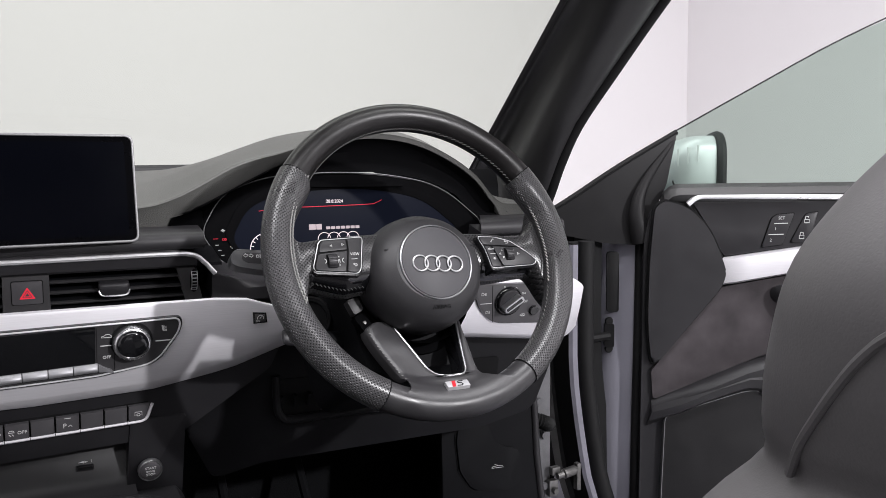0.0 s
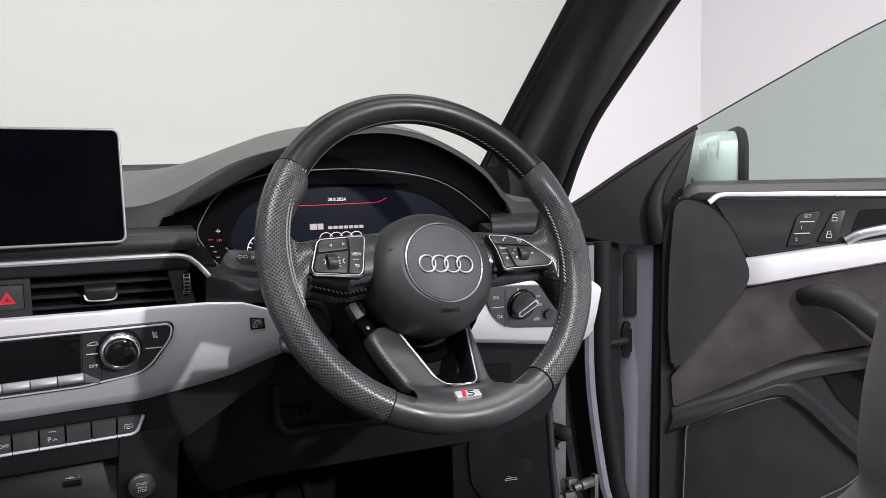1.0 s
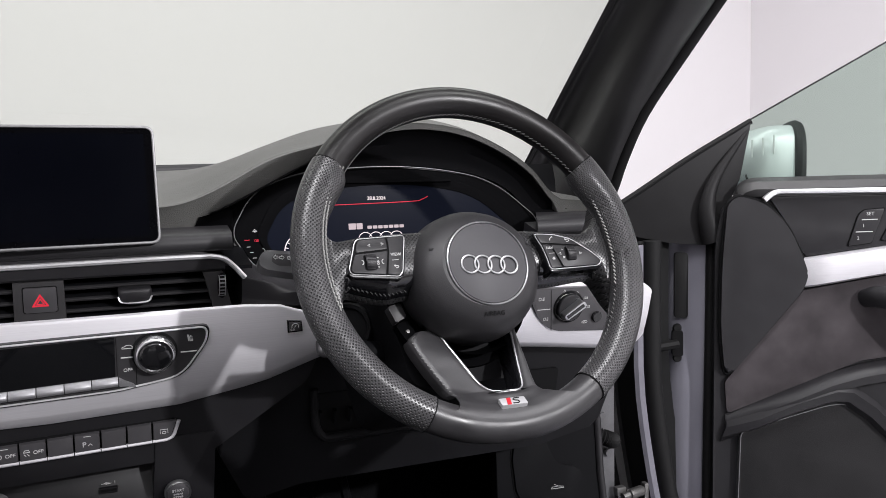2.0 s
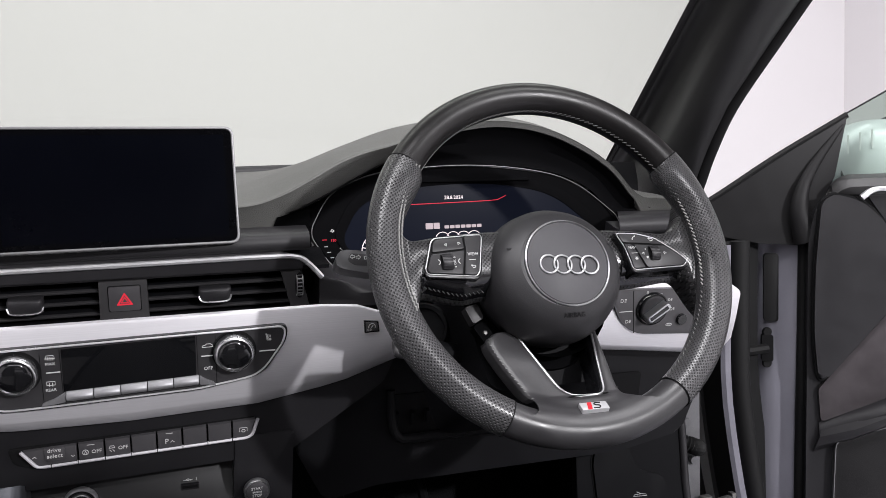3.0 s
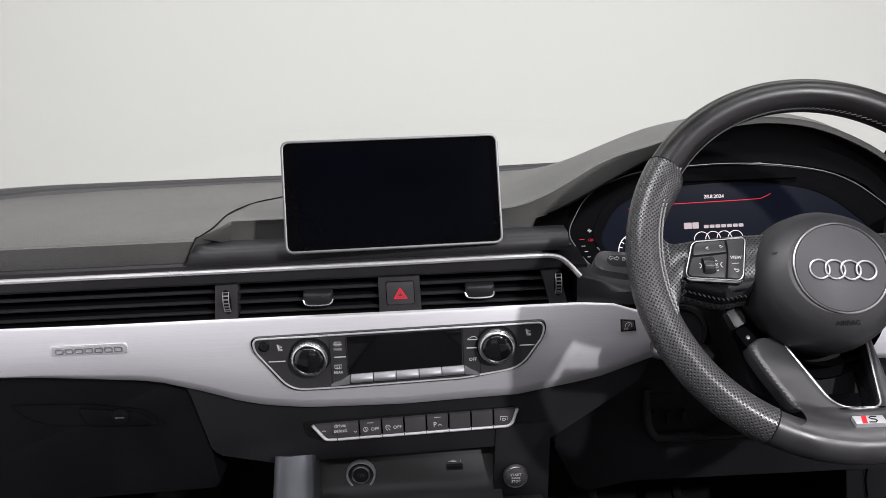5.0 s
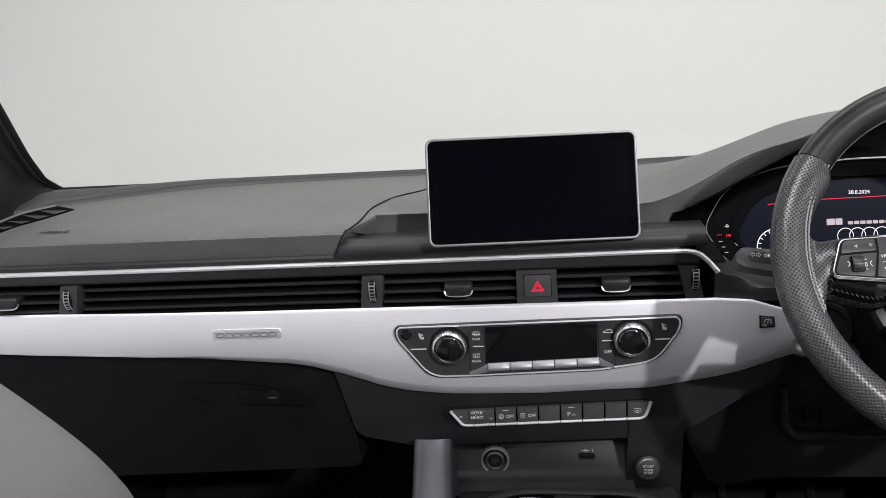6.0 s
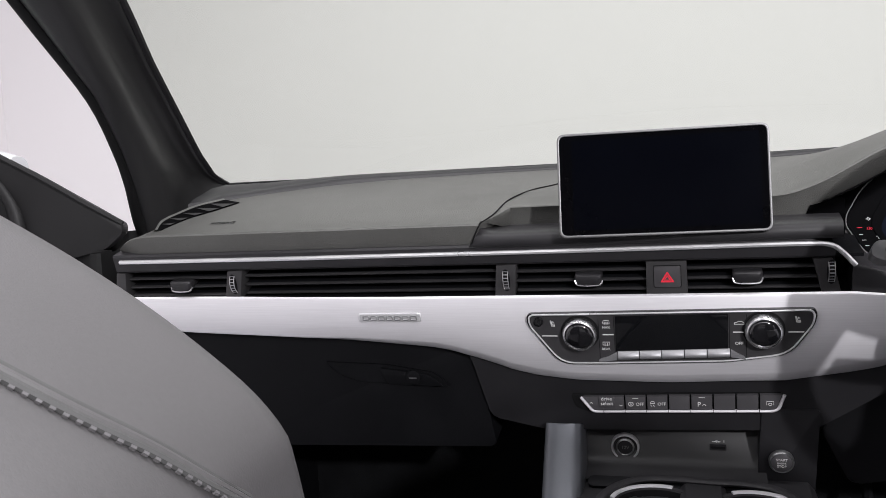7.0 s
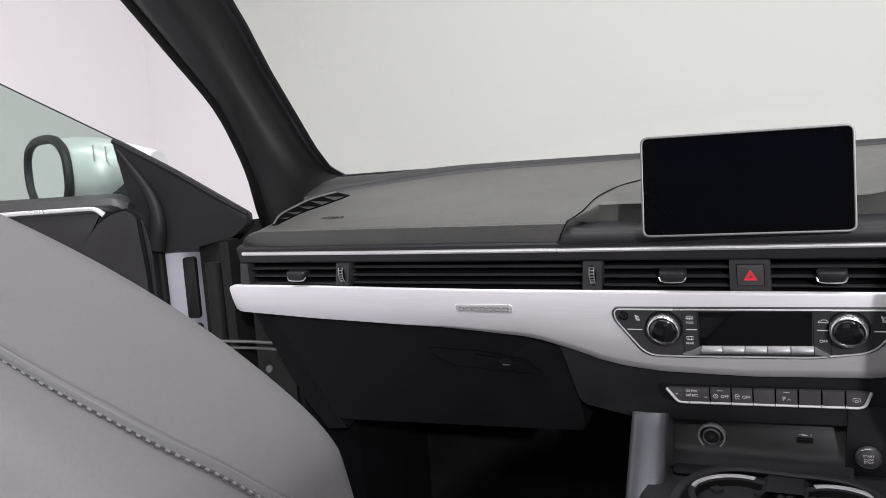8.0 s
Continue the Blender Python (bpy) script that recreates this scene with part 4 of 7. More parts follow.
    icon_bars(c, 0.0755, -0.0512, 0.0122, 0.0105, 0.0068, "car")
    icon_bars(c, -0.1306, -0.0520, 0.0122, 0.0075, 0.0095, "seat")
    icon_bars(c, 0.1350, -0.0477, 0.0122, 0.0075, 0.0095, "seat")
    lettering("mark", "MAX", 0.0030, at(-0.0689, -0.0566, 0.0120), WHITE, c)
    lettering("mark", "REAR", 0.0030, at(-0.0702, -0.0838, 0.0120), WHITE, c)
    lettering("mark", "OFF", 0.0036, at(0.0753, -0.0760, 0.0120), WHITE, c)
    part("sensor", moved(lathe([(0.0060, 0), (0.0060, 0.0014), (0.0048, 0.0018), (0.0040, 0.0004), (0.0018, 0.0004), (0.0014, 0.0010), (0, 0.0010)], 28), at(-0.1468, -0.0490, 0.0114)), PIANO, c)


def button_strip():
    s = thing("button_strip", DASH, "row of dark buttons with a bright chrome lower edge", "switch panel")
    top = lambda x: -0.1527 + 0.0376 * (x + 0.1053)
    low = lambda x: -0.1716 + 0.031 * (x + 0.0948)
    recess = [(-0.117, top(-0.117) + 0.003), (0.1225, top(0.1225) + 0.001), (0.1155, low(0.1155) - 0.003), (-0.095, low(-0.095) - 0.0035), (-0.113, low(-0.113) + 0.004)]
    part("surround", slab(rpoly(recess, 0.005), -0.004, -0.0018, 0.0008), BLACK, s)
    n, x0, x1 = 9, -0.1035, 0.1220
    w = (x1 - x0) / n
    for k in range(n):
        a, b = x0 + k * w + 0.0009 * (k != 1), x0 + (k + 1) * w - 0.0009 * (k != 0)
        la, lb = (0.013 if k == 0 else 0), (0.006 if k == n - 1 else 0)
        part("button", slab([(a + la, low(a) + 0.0012), (b - lb, low(b) + 0.0012), (b, top(b)), (a, top(a))], -0.003, 0.0030, 0.0009), BUTTON, s)
    edge = [(x0 - 0.0015, top(x0)), (x0 + 0.0115, low(x0) + 0.0010), (x0 + 0.020, low(x0 + 0.02) - 0.0002), (x1 - 0.010, low(x1) - 0.0002), (x1 - 0.0040, low(x1) + 0.0030), (x1 + 0.0018, top(x1))]
    # ALU in place of chrome: the bright reflection sits in its base colour
    part("chrome_edge", tube([(x, v, 0.0022) for x, v in rpoly_open(edge, 0.006)], 0.0019, 8), ALU, s, "bright chrome lower edge")
    for k in range(1, n):
        x = x0 + k * w
        part("edge_slit", box(x - 0.0003, low(x) - 0.0025, 0.0005, x + 0.0003, low(x) + 0.0020, 0.0043), BLACK, s)
    mids = [x0 + (k + 0.5) * w for k in range(n)]
    mv = lambda x: (top(x) + low(x)) / 2
    icon_bars(s, mids[0] - 0.002, mv(mids[0]) + 0.002, 0.0032, 0.005, 0.003, "up")
    key = mids[0] + 0.0165
    part("rocker", slab(rpoly([(key - 0.0085, mv(key) - 0.0035), (key + 0.0085, mv(key) - 0.0035), (key + 0.0095, top(key) + 0.0008), (key - 0.0095, top(key) + 0.0008)], 0.002), 0.0, 0.0044, 0.0008), BUTTON, s)
    lettering("mark", "drive\nselect", 0.0046, at(key, mv(key) + 0.0050, 0.0046, 1.5), WHITE, s)
    icon_bars(s, key + 0.0165, mv(key) - 0.001, 0.0032, 0.005, 0.003, "down")
    icon_bars(s, mids[2] - 0.0055, mv(mids[2]), 0.0032, 0.0068, 0.0068, "ring")
    lettering("mark", "OFF", 0.0040, at(mids[2] + 0.0050, mv(mids[2]), 0.0032, 1.8), WHITE, s)
    icon_bars(s, mids[3] - 0.0055, mv(mids[3]), 0.0032, 0.0072, 0.0075, "skid")
    lettering("mark", "OFF", 0.0040, at(mids[3] + 0.0050, mv(mids[3]), 0.0032, 1.8), WHITE, s)
    lettering("mark", "P", 0.0058, at(mids[5] - 0.003, mv(mids[5]) - 0.001, 0.0032, 1.8), WHITE, s)
    icon_bars(s, mids[5] + 0.0025, mv(mids[5]) - 0.0015, 0.0032, 0.0055, 0.0045, "up")
    icon_bars(s, mids[8] - 0.001, mv(mids[8]), 0.0032, 0.0085, 0.0068, "shade")
    for k in (2, 5):
        part("lamp_line", box(mids[k] - 0.0035, top(mids[k]) - 0.0022, 0.0028, mids[k] + 0.0035, top(mids[k]) - 0.0016, 0.0033), WHITE, s)


def instrument_cluster():
    c = thing("instrument_cluster", pose(0.385, 0.672, 0.962, 84), "dark digital instrument cluster with a thin chrome outline", "instrument cluster")
    # outline in the cluster's own plane
    edge = [(-0.193, -0.004), (-0.172, 0.034), (-0.120, 0.056), (-0.02, 0.062), (0.05, 0.058), (0.125, 0.043), (0.186, -0.008), (0.186, -0.030), (0.160, -0.060), (-0.150, -0.066), (-0.176, -0.046), (-0.194, -0.015)]
    rad = [0.02, 0.04, 0.05, 0.04, 0.05, 0.05, 0.03, 0.015, 0.02, 0.02, 0.015, 0.01]
    outer = rpoly(edge, rad, 6)
    part("chrome_outline", tube([(x * 0.995, v * 0.985, 0.0018) for x, v in outer], 0.0006, 8, closed=True), OUTLINE, c, "thin chrome outline")
    part("face", slab([(x * 0.986, v * 0.96) for x, v in outer], -0.03, 0.0005), COWL, c)
    lens = [(x * 0.80 - 0.002, v * 0.80 - 0.010) for x, v in outer]
    part("hollow", ring_plate([(x * 0.86, v * 0.88 - 0.004) for x, v in outer], lens, -0.002, 0.0022, 0.001), COWL, c)
    part("display", slab(lens, -0.002, 0.0012), LCD_LIT, c, "dark blue digital display")
    bar = rpoly([(-0.075, 0.0415), (-0.06, 0.050), (0.060, 0.047), (0.070, 0.0405)], 0.004)
    part("visor_lip", slab(bar, 0.0, 0.006, 0.002), COWL, c)
    lettering("date", "28.8.2024", 0.0042, at(-0.027, 0.0233, 0.0016, -0.6), SCREEN_TEXT, c)
    line = [(-0.125, 0.0135), (-0.09, 0.0165), (-0.05, 0.0172), (0.018, 0.0184), (0.030, 0.0204), (0.038, 0.0238)]
    part("red_line", tube([(p.x, p.y, 0.0014) for p in smooth_path([(*q, 0) for q in line], 4)], 0.0005, 5), SCREEN_RED, c)
    blocks = [(-0.0625, 0.0088, 0.0070), (-0.0530, 0.0072, 0.0070)] + [(-0.0400 + 0.0066 * k, 0.0054, 0.0036) for k in range(7)]
    for x0, wide, high in blocks:
        part("name_bar", slab(rect(x0, -0.0120, x0 + wide, -0.0120 + high, 0.0008), 0.001, 0.0017), BAR_TEXT, c)
    for k in range(4):
        a = [(-0.043 + k * 0.0128 + 0.0085 * math.cos(t), -0.0245 + 0.0085 * math.sin(t), 0.0014) for t in np.linspace(0, 2 * math.pi, 24, endpoint=False)]
        part("ring_mark", tube(a, 0.00045, 5, closed=True), SCREEN_TEXT, c)
    arc = [(-0.118 + 0.020 * math.cos(t), -0.034 + 0.020 * math.sin(t), 0.0014) for t in np.linspace(1.2, 4.2, 18)]
    part("dial_arc", tube(arc, 0.0006, 5), SCREEN_TEXT, c)
    for t in np.linspace(1.3, 3.2, 7):
        part("dial_tick", tube([(-0.118 + r * math.cos(t), -0.034 + r * math.sin(t), 0.0014) for r in (0.016, 0.0195)], 0.0005, 5), SCREEN_TEXT, c)
    lettering("gauge_mark", "130", 0.0030, at(-0.169, -0.0195, 0.0012), SCREEN_RED, c)
    lettering("gauge_mark", "°C", 0.0036, at(-0.160, -0.030, 0.0012), WHITE, c)
    part("gauge_tick", box(-0.1815, -0.0187, 0.0008, -0.1760, -0.0181, 0.0013), SCREEN_RED, c)
    for k in range(3):
        part("gauge_tick", box(-0.1795 + 0.003 * k, -0.0262 - 0.0062 * k, 0.0008, -0.1755 + 0.003 * k, -0.0256 - 0.0062 * k, 0.0013), WHITE, c)
    icon_bars(c, -0.170, -0.0090, 0.0012, 0.005, 0.006, "usb")
    # inner cowl between the hood's lip and the outline
    brow = []
    low = []
    for k in range(41):
        t = k / 40
        x = 0.166 + (0.612 - 0.166) * t
        lip = smooth_interp(BROW, x)
        brow.append(Vector((x, 0.665, max(0.955, lip - 0.003))))
    ends = []
    m = c.matrix_basis
    for k in range(41):
        t = k / 40
        x = -0.1925 + (0.186 + 0.1925) * t
        v = smooth_interp([(-0.1925, -0.004), (-0.172, 0.030), (-0.14, 0.047), (-0.10, 0.056), (-0.02, 0.0615), (0.05, 0.058), (0.11, 0.046), (0.15, 0.026), (0.186, -0.012)], x)
        ends.append(m @ Vector((x, v, 0.002)))
    rows = [[a.lerp(b, s) + Vector((0, 0.012 * math.sin(math.pi * s), 0.004 * math.sin(math.pi * s))) for a, b in zip(brow, ends)] for s in (0, 0.25, 0.5, 0.75, 1)]
    part("cowl", moved(loft(rows), m.inverted()), COWL, c, "black inner cowl of the hood, darkened for its shade")
    # lower surround
    part("surround", slab([(x * 1.05, v * 1.06 - 0.003) for x, v in outer], -0.05, -0.006, 0.004), PLASTIC_SMOOTH, c)


def light_switch():
    s = thing("light_switch", DASH @ at(-0.018, 0.0065), "black headlight switch panel with a silver rotary knob", "switch panel")
    edge = [(0.540, -0.0310), (0.660, -0.0355), (0.664, -0.0950), (0.581, -0.0885), (0.559, -0.0725)]
    part("panel", slab(rpoly(edge, [0.006, 0.006, 0.006, 0.014, 0.014]), 0.004, 0.0125, 0.0015), BUTTON, s)
    part("divider", slab([(0.5715, -0.0335), (0.5723, -0.0335), (0.5790, -0.0870), (0.5782, -0.0870)], 0.012, 0.0128), BLACK, s)
    part("button_line", slab(rect(0.5560, -0.0592, 0.5735, -0.0584), 0.0122, 0.0129), WHITE, s)
    knob = part("knob", moved(lathe([(0.0208, 0), (0.0208, 0.002), (0.0190, 0.0045), (0.0182, 0.0030), (0, 0.0030)], 44), at(0.599, -0.0575, 0.0122)), PIANO, s)
    part("knob_disc", moved(lathe([(0.0172, 0.002), (0.0172, 0.006), (0.0162, 0.0070), (0, 0.0072)], 40), at(0.599, -0.0575, 0.0122)), PLASTIC_SMOOTH, knob)
    grip = rpoly([(-0.0150, -0.0040), (0.0150, -0.0046), (0.0164, 0), (0.0150, 0.0046), (-0.0150, 0.0040)], 0.002)
    part("grip", moved(slab(grip, 0.0, 0.013, 0.002), at(0.599, -0.0570, 0.0170, 34)), CHROME_DULL, knob, "satin silver knob grip")
    part("grip_insert", moved(slab(rect(-0.013, -0.0022, 0.013, 0.0022, 0.001), 0.012, 0.0134, 0.0004), at(0.599, -0.0570, 0.0170, 34)), PIANO, knob)
    icon_bars(s, 0.5600, -0.0450, 0.0129, 0.008, 0.006, "lamp")
    icon_bars(s, 0.5690, -0.0715, 0.0129, 0.007, 0.006, "lamp")
    icon_bars(s, 0.6225, -0.0480, 0.0129, 0.006, 0.004, "lamp")
    icon_bars(s, 0.6270, -0.0600, 0.0129, 0.006, 0.005, "lamp")
    icon_bars(s, 0.6250, -0.0800, 0.0129, 0.010, 0.004, "ring")
    lettering("mark", "0", 0.0040, at(0.591, -0.0372, 0.0128), WHITE, s)
    lettering("mark", "AUTO", 0.0024, at(0.6065, -0.0400, 0.0128), WHITE, s)
    part("dimmer", moved(lathe([(0.007, 0), (0.007, 0.003), (0.006, 0.004), (0, 0.004)], 24), at(0.6415, -0.0740, 0.0122)), PIANO, s)


display_screen()
climate_panel()
button_strip()
instrument_cluster()
light_switch()

# ---- steering wheel and column ----
WHEEL = pose(0.3810, 0.4498, 0.9346, 65.8)
RIM_R, TUBE_R = 0.1610, 0.0150


def thumb_rest(deg):
    """Inward swelling of the grips just below the upper seams, in metres."""
    off = deg - 145 if deg < 270 else 393.5 - deg
    return smooth_interp([(-1.0, 0.0), (0.0, 0.0015), (2.5, 0.0062), (5.5, 0.0078), (10, 0.0060), (15, 0.0030), (21, 0.0), (200, 0.0)], off) if -1 < off < 21 else 0.0


def rim_section(a0, a1, material, parent, name, grow=0.0, label=""):
    """A stretch of the rim between two angles, with UV in metres for the leather's pattern."""
    n, m = max(8, int((a1 - a0) / 2.5)), 28
    bm = bmesh.new()
    uv = bm.loops.layers.uv.new("UVMap")
    grid = []
    for i in range(n + 1):
        a = math.radians(a0 + (a1 - a0) * i / n)
        c = Vector((math.cos(a), math.sin(a), 0))
        row = []
        for k in range(m + 1):
            b = 2 * math.pi * k / m
            r = TUBE_R + grow + thumb_rest(a0 + (a1 - a0) * i / n) * max(0.0, -math.cos(b)) ** 1.3 * (0.75 + 0.25 * math.sin(b))
            p = c * (RIM_R + r * math.cos(b) * 1.0) + Vector((0, 0, r * 1.12 * math.sin(b)))
            row.append((p, (math.radians(a0 + (a1 - a0) * i / n) * RIM_R, b * r)))
        grid.append(row)
    verts = [[bm.verts.new(p) for p, _ in row[:-1]] for row in grid]
    for i in range(n):
        for k in range(m):
            j = (k + 1) % m
            f = bm.faces.new((verts[i][k], verts[i][j], verts[i + 1][j], verts[i + 1][k]))
            for loop, (ii, kk) in zip(f.loops, ((i, k), (i, k + 1), (i + 1, k + 1), (i + 1, k))):
                loop[uv].uv = grid[ii][kk][1]
    return part(name, bm, material, parent, label)


def stitches(parent, a0, a1, radius, depth, step=1.9, name="stitching", thread=0.0005, material=None):
    bm = bmesh.new()
    a = a0
    while a < a1:
        t = math.radians(a)
        p = Vector((radius * math.cos(t), radius * math.sin(t), depth))
        u = Vector((-math.sin(t), math.cos(t), 0))
        nrm = Vector((math.cos(t), math.sin(t), 0))
        tube([p - u * 0.0017 - nrm * 0.0004 + Vector((0, 0, 0.0016)), p + u * 0.0017 - nrm * 0.0004 + Vector((0, 0, -0.0014))], thread, 5, bm=bm)
        a += step
    return part(name, bm, material or STITCH, parent, "pale grey baseball stitching")


def steering_wheel():
    w = thing("steering_wheel", WHEEL, "black leather three-spoke steering wheel with perforated grips and pale stitching", "steering wheel")
    rim_section(33.5, 145, LEATHER, w, "rim_top", label="smooth worn black leather")
    rim_section(145, 241.5, PERF, w, "grip", 0.0009, "perforated black leather grip")
    rim_section(241.5, 302, SPOKE, w, "rim_bottom", label="satin dark grey rim foot")
    rim_section(302, 393.5, PERF, w, "grip", 0.0009, "perforated black leather grip")
    for a in (33.5, 145, 241.5, 302):
        t = math.radians(a)
        c = Vector((math.cos(t), math.sin(t), 0))
        ring = [c * (RIM_R + (TUBE_R + 0.0006) * math.cos(b)) + Vector((0, 0, (TUBE_R + 0.0006) * 1.12 * math.sin(b))) for b in np.linspace(0, 2 * math.pi, 28, endpoint=False)]
        part("seam", tube(ring, 0.0007, 5, closed=True, up=(c.y, -c.x, 0)), BLACK, w)
    stitches(w, 34, 145, RIM_R - TUBE_R * 1.02, 0.004)
    stitches(w, 145.5, 198, RIM_R - TUBE_R * 0.80, 0.0131, 1.6, thread=0.0008, material=STITCH_PALE)
    stitches(w, 146.3, 198, RIM_R - TUBE_R * 0.60, 0.0152, 1.6, thread=0.0008, material=STITCH_PALE)
    stitches(w, -16, 33, RIM_R - TUBE_R * 1.10, 0.006, 1.6, thread=0.0007, material=STITCH_PALE)
    stitches(w, 303, 342, RIM_R - TUBE_R * 1.02, 0.004)
    hub_y = -0.0165
    # horizontal spokes, flared where they run into the grips
    tops = {-1: [(0.040, 0.0310), (0.0885, 0.0285), (0.1157, 0.0255), (0.128, 0.0236), (0.1346, 0.0240), (0.140, 0.0285), (0.1445, 0.0390), (0.152, 0.0560)],
            1: [(0.040, 0.0275), (0.0859, 0.0235), (0.1135, 0.0186), (0.122, 0.0186), (0.130, 0.0216), (0.138, 0.0290), (0.1440, 0.0400), (0.152, 0.0560)]}
    lows = {-1: [(0.040, -0.0300), (0.0733, -0.0320), (0.0929, -0.0345), (0.1179, -0.0285), (0.1270, -0.0262), (0.1310, -0.0310), (0.1345, -0.0420), (0.1385, -0.0570), (0.152, -0.0740)],
            1: [(0.040, -0.0310), (0.087, -0.0300), (0.1195, -0.0276), (0.1290, -0.0285), (0.1345, -0.0360), (0.1385, -0.0470), (0.152, -0.0660)]}
    for s in (-1, 1):
        rows = []
        for k in range(29):
            u = 0.040 + 0.112 * k / 28
            x, t = s * u, k / 28
            top, low = smooth_interp(tops[s], u), smooth_interp(lows[s], u)
            e = -0.010 * (1 - t) - 0.004 * max(0, t - 0.75) / 0.25
            rows.append([(x, top - 0.001, -0.026), (x, top, -0.012 + e), (x, top - 0.0012, -0.005 + e), (x, top - 0.0045, 0.0005 + e), (x, (top + low) / 2 + 0.006, 0.002 + e), (x, (top + low) / 2 - 0.006, 0.002 + e),
                         (x, low + 0.013, -0.001 + e), (x, low + 0.006, -0.011 + e), (x, low, -0.022 + e), (x, low + 0.002, -0.034)])
        part("spoke", loft(rows, close_u=True, caps=True), PERF_FLAT, w, "perforated black leather spoke", sharp=60)
        rows = []
        for u in np.linspace(0.066, 0.131, 20):
            low, e = smooth_interp(lows[s], u), -0.010 * (1 - (u - 0.040) / 0.112) - 0.004 * max(0, (u - 0.040) / 0.112 - 0.75) / 0.25
            rows.append([(s * u, low + 0.0190, 0.0010 + e), (s * u, low + 0.0172, 0.0028 + e), (s * u, low + 0.0125, 0.0010 + e), (s * u, low + 0.0075, -0.0085 + e), (s * u, low + 0.0030, -0.0160 + e), (s * u, low + 0.0030, -0.0200 + e)])
        part("skirt", loft(rows, caps=True), PIANO, w, "gloss black skirt below the key pod", sharp=50)
        line = [Vector((s * u, smooth_interp(lows[s], u) + 0.0060, -0.0095 - 0.010 * (1 - (u - 0.04) / 0.112))) for u in np.linspace(0.072, 0.130, 15)]
        bm = bmesh.new()
        for q in line:
            tube([q + Vector((-0.0011, 0.0010, 0.0002)), q + Vector((0.0011, -0.0008, -0.0012))], 0.00045, 5, bm=bm)
        part("spoke_stitching", bm, STITCH_DARK, w)
        # gloss pod, thin chrome outline, separate keys
        if s > 0:
            edge = [(0.0585, 0.0168), (0.0805, 0.0150), (0.0992, 0.0094), (0.1184, -0.0048), (0.1294, -0.0155), (0.1240, -0.0208), (0.0690, -0.0216), (0.0675, -0.0100), (0.0650, 0.0020)]
            keys = [[(0.0605, 0.0150), (0.0800, 0.0133), (0.0980, 0.0080), (0.1062, 0.0020), (0.0745, 0.0054), (0.0640, 0.0062)],
                    [(0.0650, 0.0046), (0.0730, 0.0040), (0.0822, -0.0196), (0.0700, -0.0200), (0.0690, -0.0100), (0.0668, 0.0)],
                    [(0.0748, 0.0037), (0.1078, 0.0004), (0.1176, -0.0066), (0.1270, -0.0152), (0.1225, -0.0192), (0.0840, -0.0197)]]
        else:
            edge = [(-0.0706, 0.0222), (-0.1160, 0.0205), (-0.1194, 0.0172), (-0.1282, -0.0090), (-0.1262, -0.0132), (-0.0819, -0.0178), (-0.0782, -0.0137)]
            keys = [[(-0.0903, 0.0198), (-0.1151, 0.0186), (-0.1178, 0.0150), (-0.1202, 0.0066), (-0.0899, 0.0087)],
                    [(-0.0900, 0.0070), (-0.1208, 0.0048), (-0.1260, -0.0090), (-0.1248, -0.0115), (-0.0951, -0.0150)],
                    [(-0.0724, 0.0206), (-0.0888, 0.0199), (-0.0883, 0.0087), (-0.0934, -0.0151), (-0.0826, -0.0162), (-0.0798, -0.0133)]]
        outer = rpoly(edge, 0.0045)
        cx = sum(q[0] for q in outer) / len(outer)
        cy = sum(q[1] for q in outer) / len(outer)
        grow = lambda kx, ky: [(cx + (x - cx) * kx, cy + (y - cy) * ky) for x, y in outer]
        pod = part("key_pod", slab([(x, y - (0.0015 if y < cy else 0)) for x, y in grow(1.035, 1.05)], -0.024, 0.0024, 0.0026, segments=3), PIANO, w, "glossy black key pod")
        pod.location.x += 0.003 * (s > 0)
        part("chrome_outline", tube([(x, y, 0.0030) for x, y in grow(0.985, 0.97)], 0.00060, 8, closed=True), CHROME_DULL, pod, "thin chrome outline")
        part("key_gap", slab(grow(0.97, 0.95), 0.0, 0.0028), BLACK, pod)
        for q in keys:
            part("key", slab(rpoly(q, 0.0018, 3), 0.001, 0.0044, 0.0008), POD_KEY, pod)
        rx, ry = (0.0942, -0.0062) if s > 0 else (-0.1077, -0.0030)
        part("roller_well", slab(rect(rx - 0.0058, ry - 0.0068, rx + 0.0058, ry + 0.0068, 0.0012), 0.003, 0.0047, 0.0002), BLACK, pod)
        roller = lathe([(0.0080, -0.0046), (0.0085, -0.0038), (0.0085, 0.0038), (0.0080, 0.0046)], 24)
        roller = part("roller", moved(roller, pose(rx, ry, 0.0005, 0, 90)), PLASTIC_SMOOTH, pod)
        for a in range(-50, 51, 20):
            part("rib", moved(box(-0.0040, -0.0003, 0.0083, 0.0040, 0.0003, 0.0089), pose(rx, ry, 0.0005, a)), SLAT, roller)
        if s < 0:
            icon_bars(pod, -0.1069, 0.0128, 0.0046, 0.0036, 0.0034, "left")
            icon_bars(pod, -0.0940, 0.0136, 0.0046, 0.0036, 0.0034, "right")
            lettering("mark", "VIEW", 0.0030, at(-0.0828, 0.0030, 0.0045, -2), WHITE, pod)
            icon_bars(pod, -0.0840, -0.0084, 0.0046, 0.0048, 0.0040, "back")
            lettering("mark", "OK", 0.0024, at(-0.1005, -0.0035, 0.0045, 90), WHITE, pod)
            icon_bars(pod, -0.1005, 0.0008, 0.0046, 0.0022, 0.0018, "up")
            icon_bars(pod, -0.1005, -0.0078, 0.0046, 0.0022, 0.0018, "down")
            icon_bars(pod, -0.1145, -0.0028, 0.0046, 0.0026, 0.0050, "bracket_right")
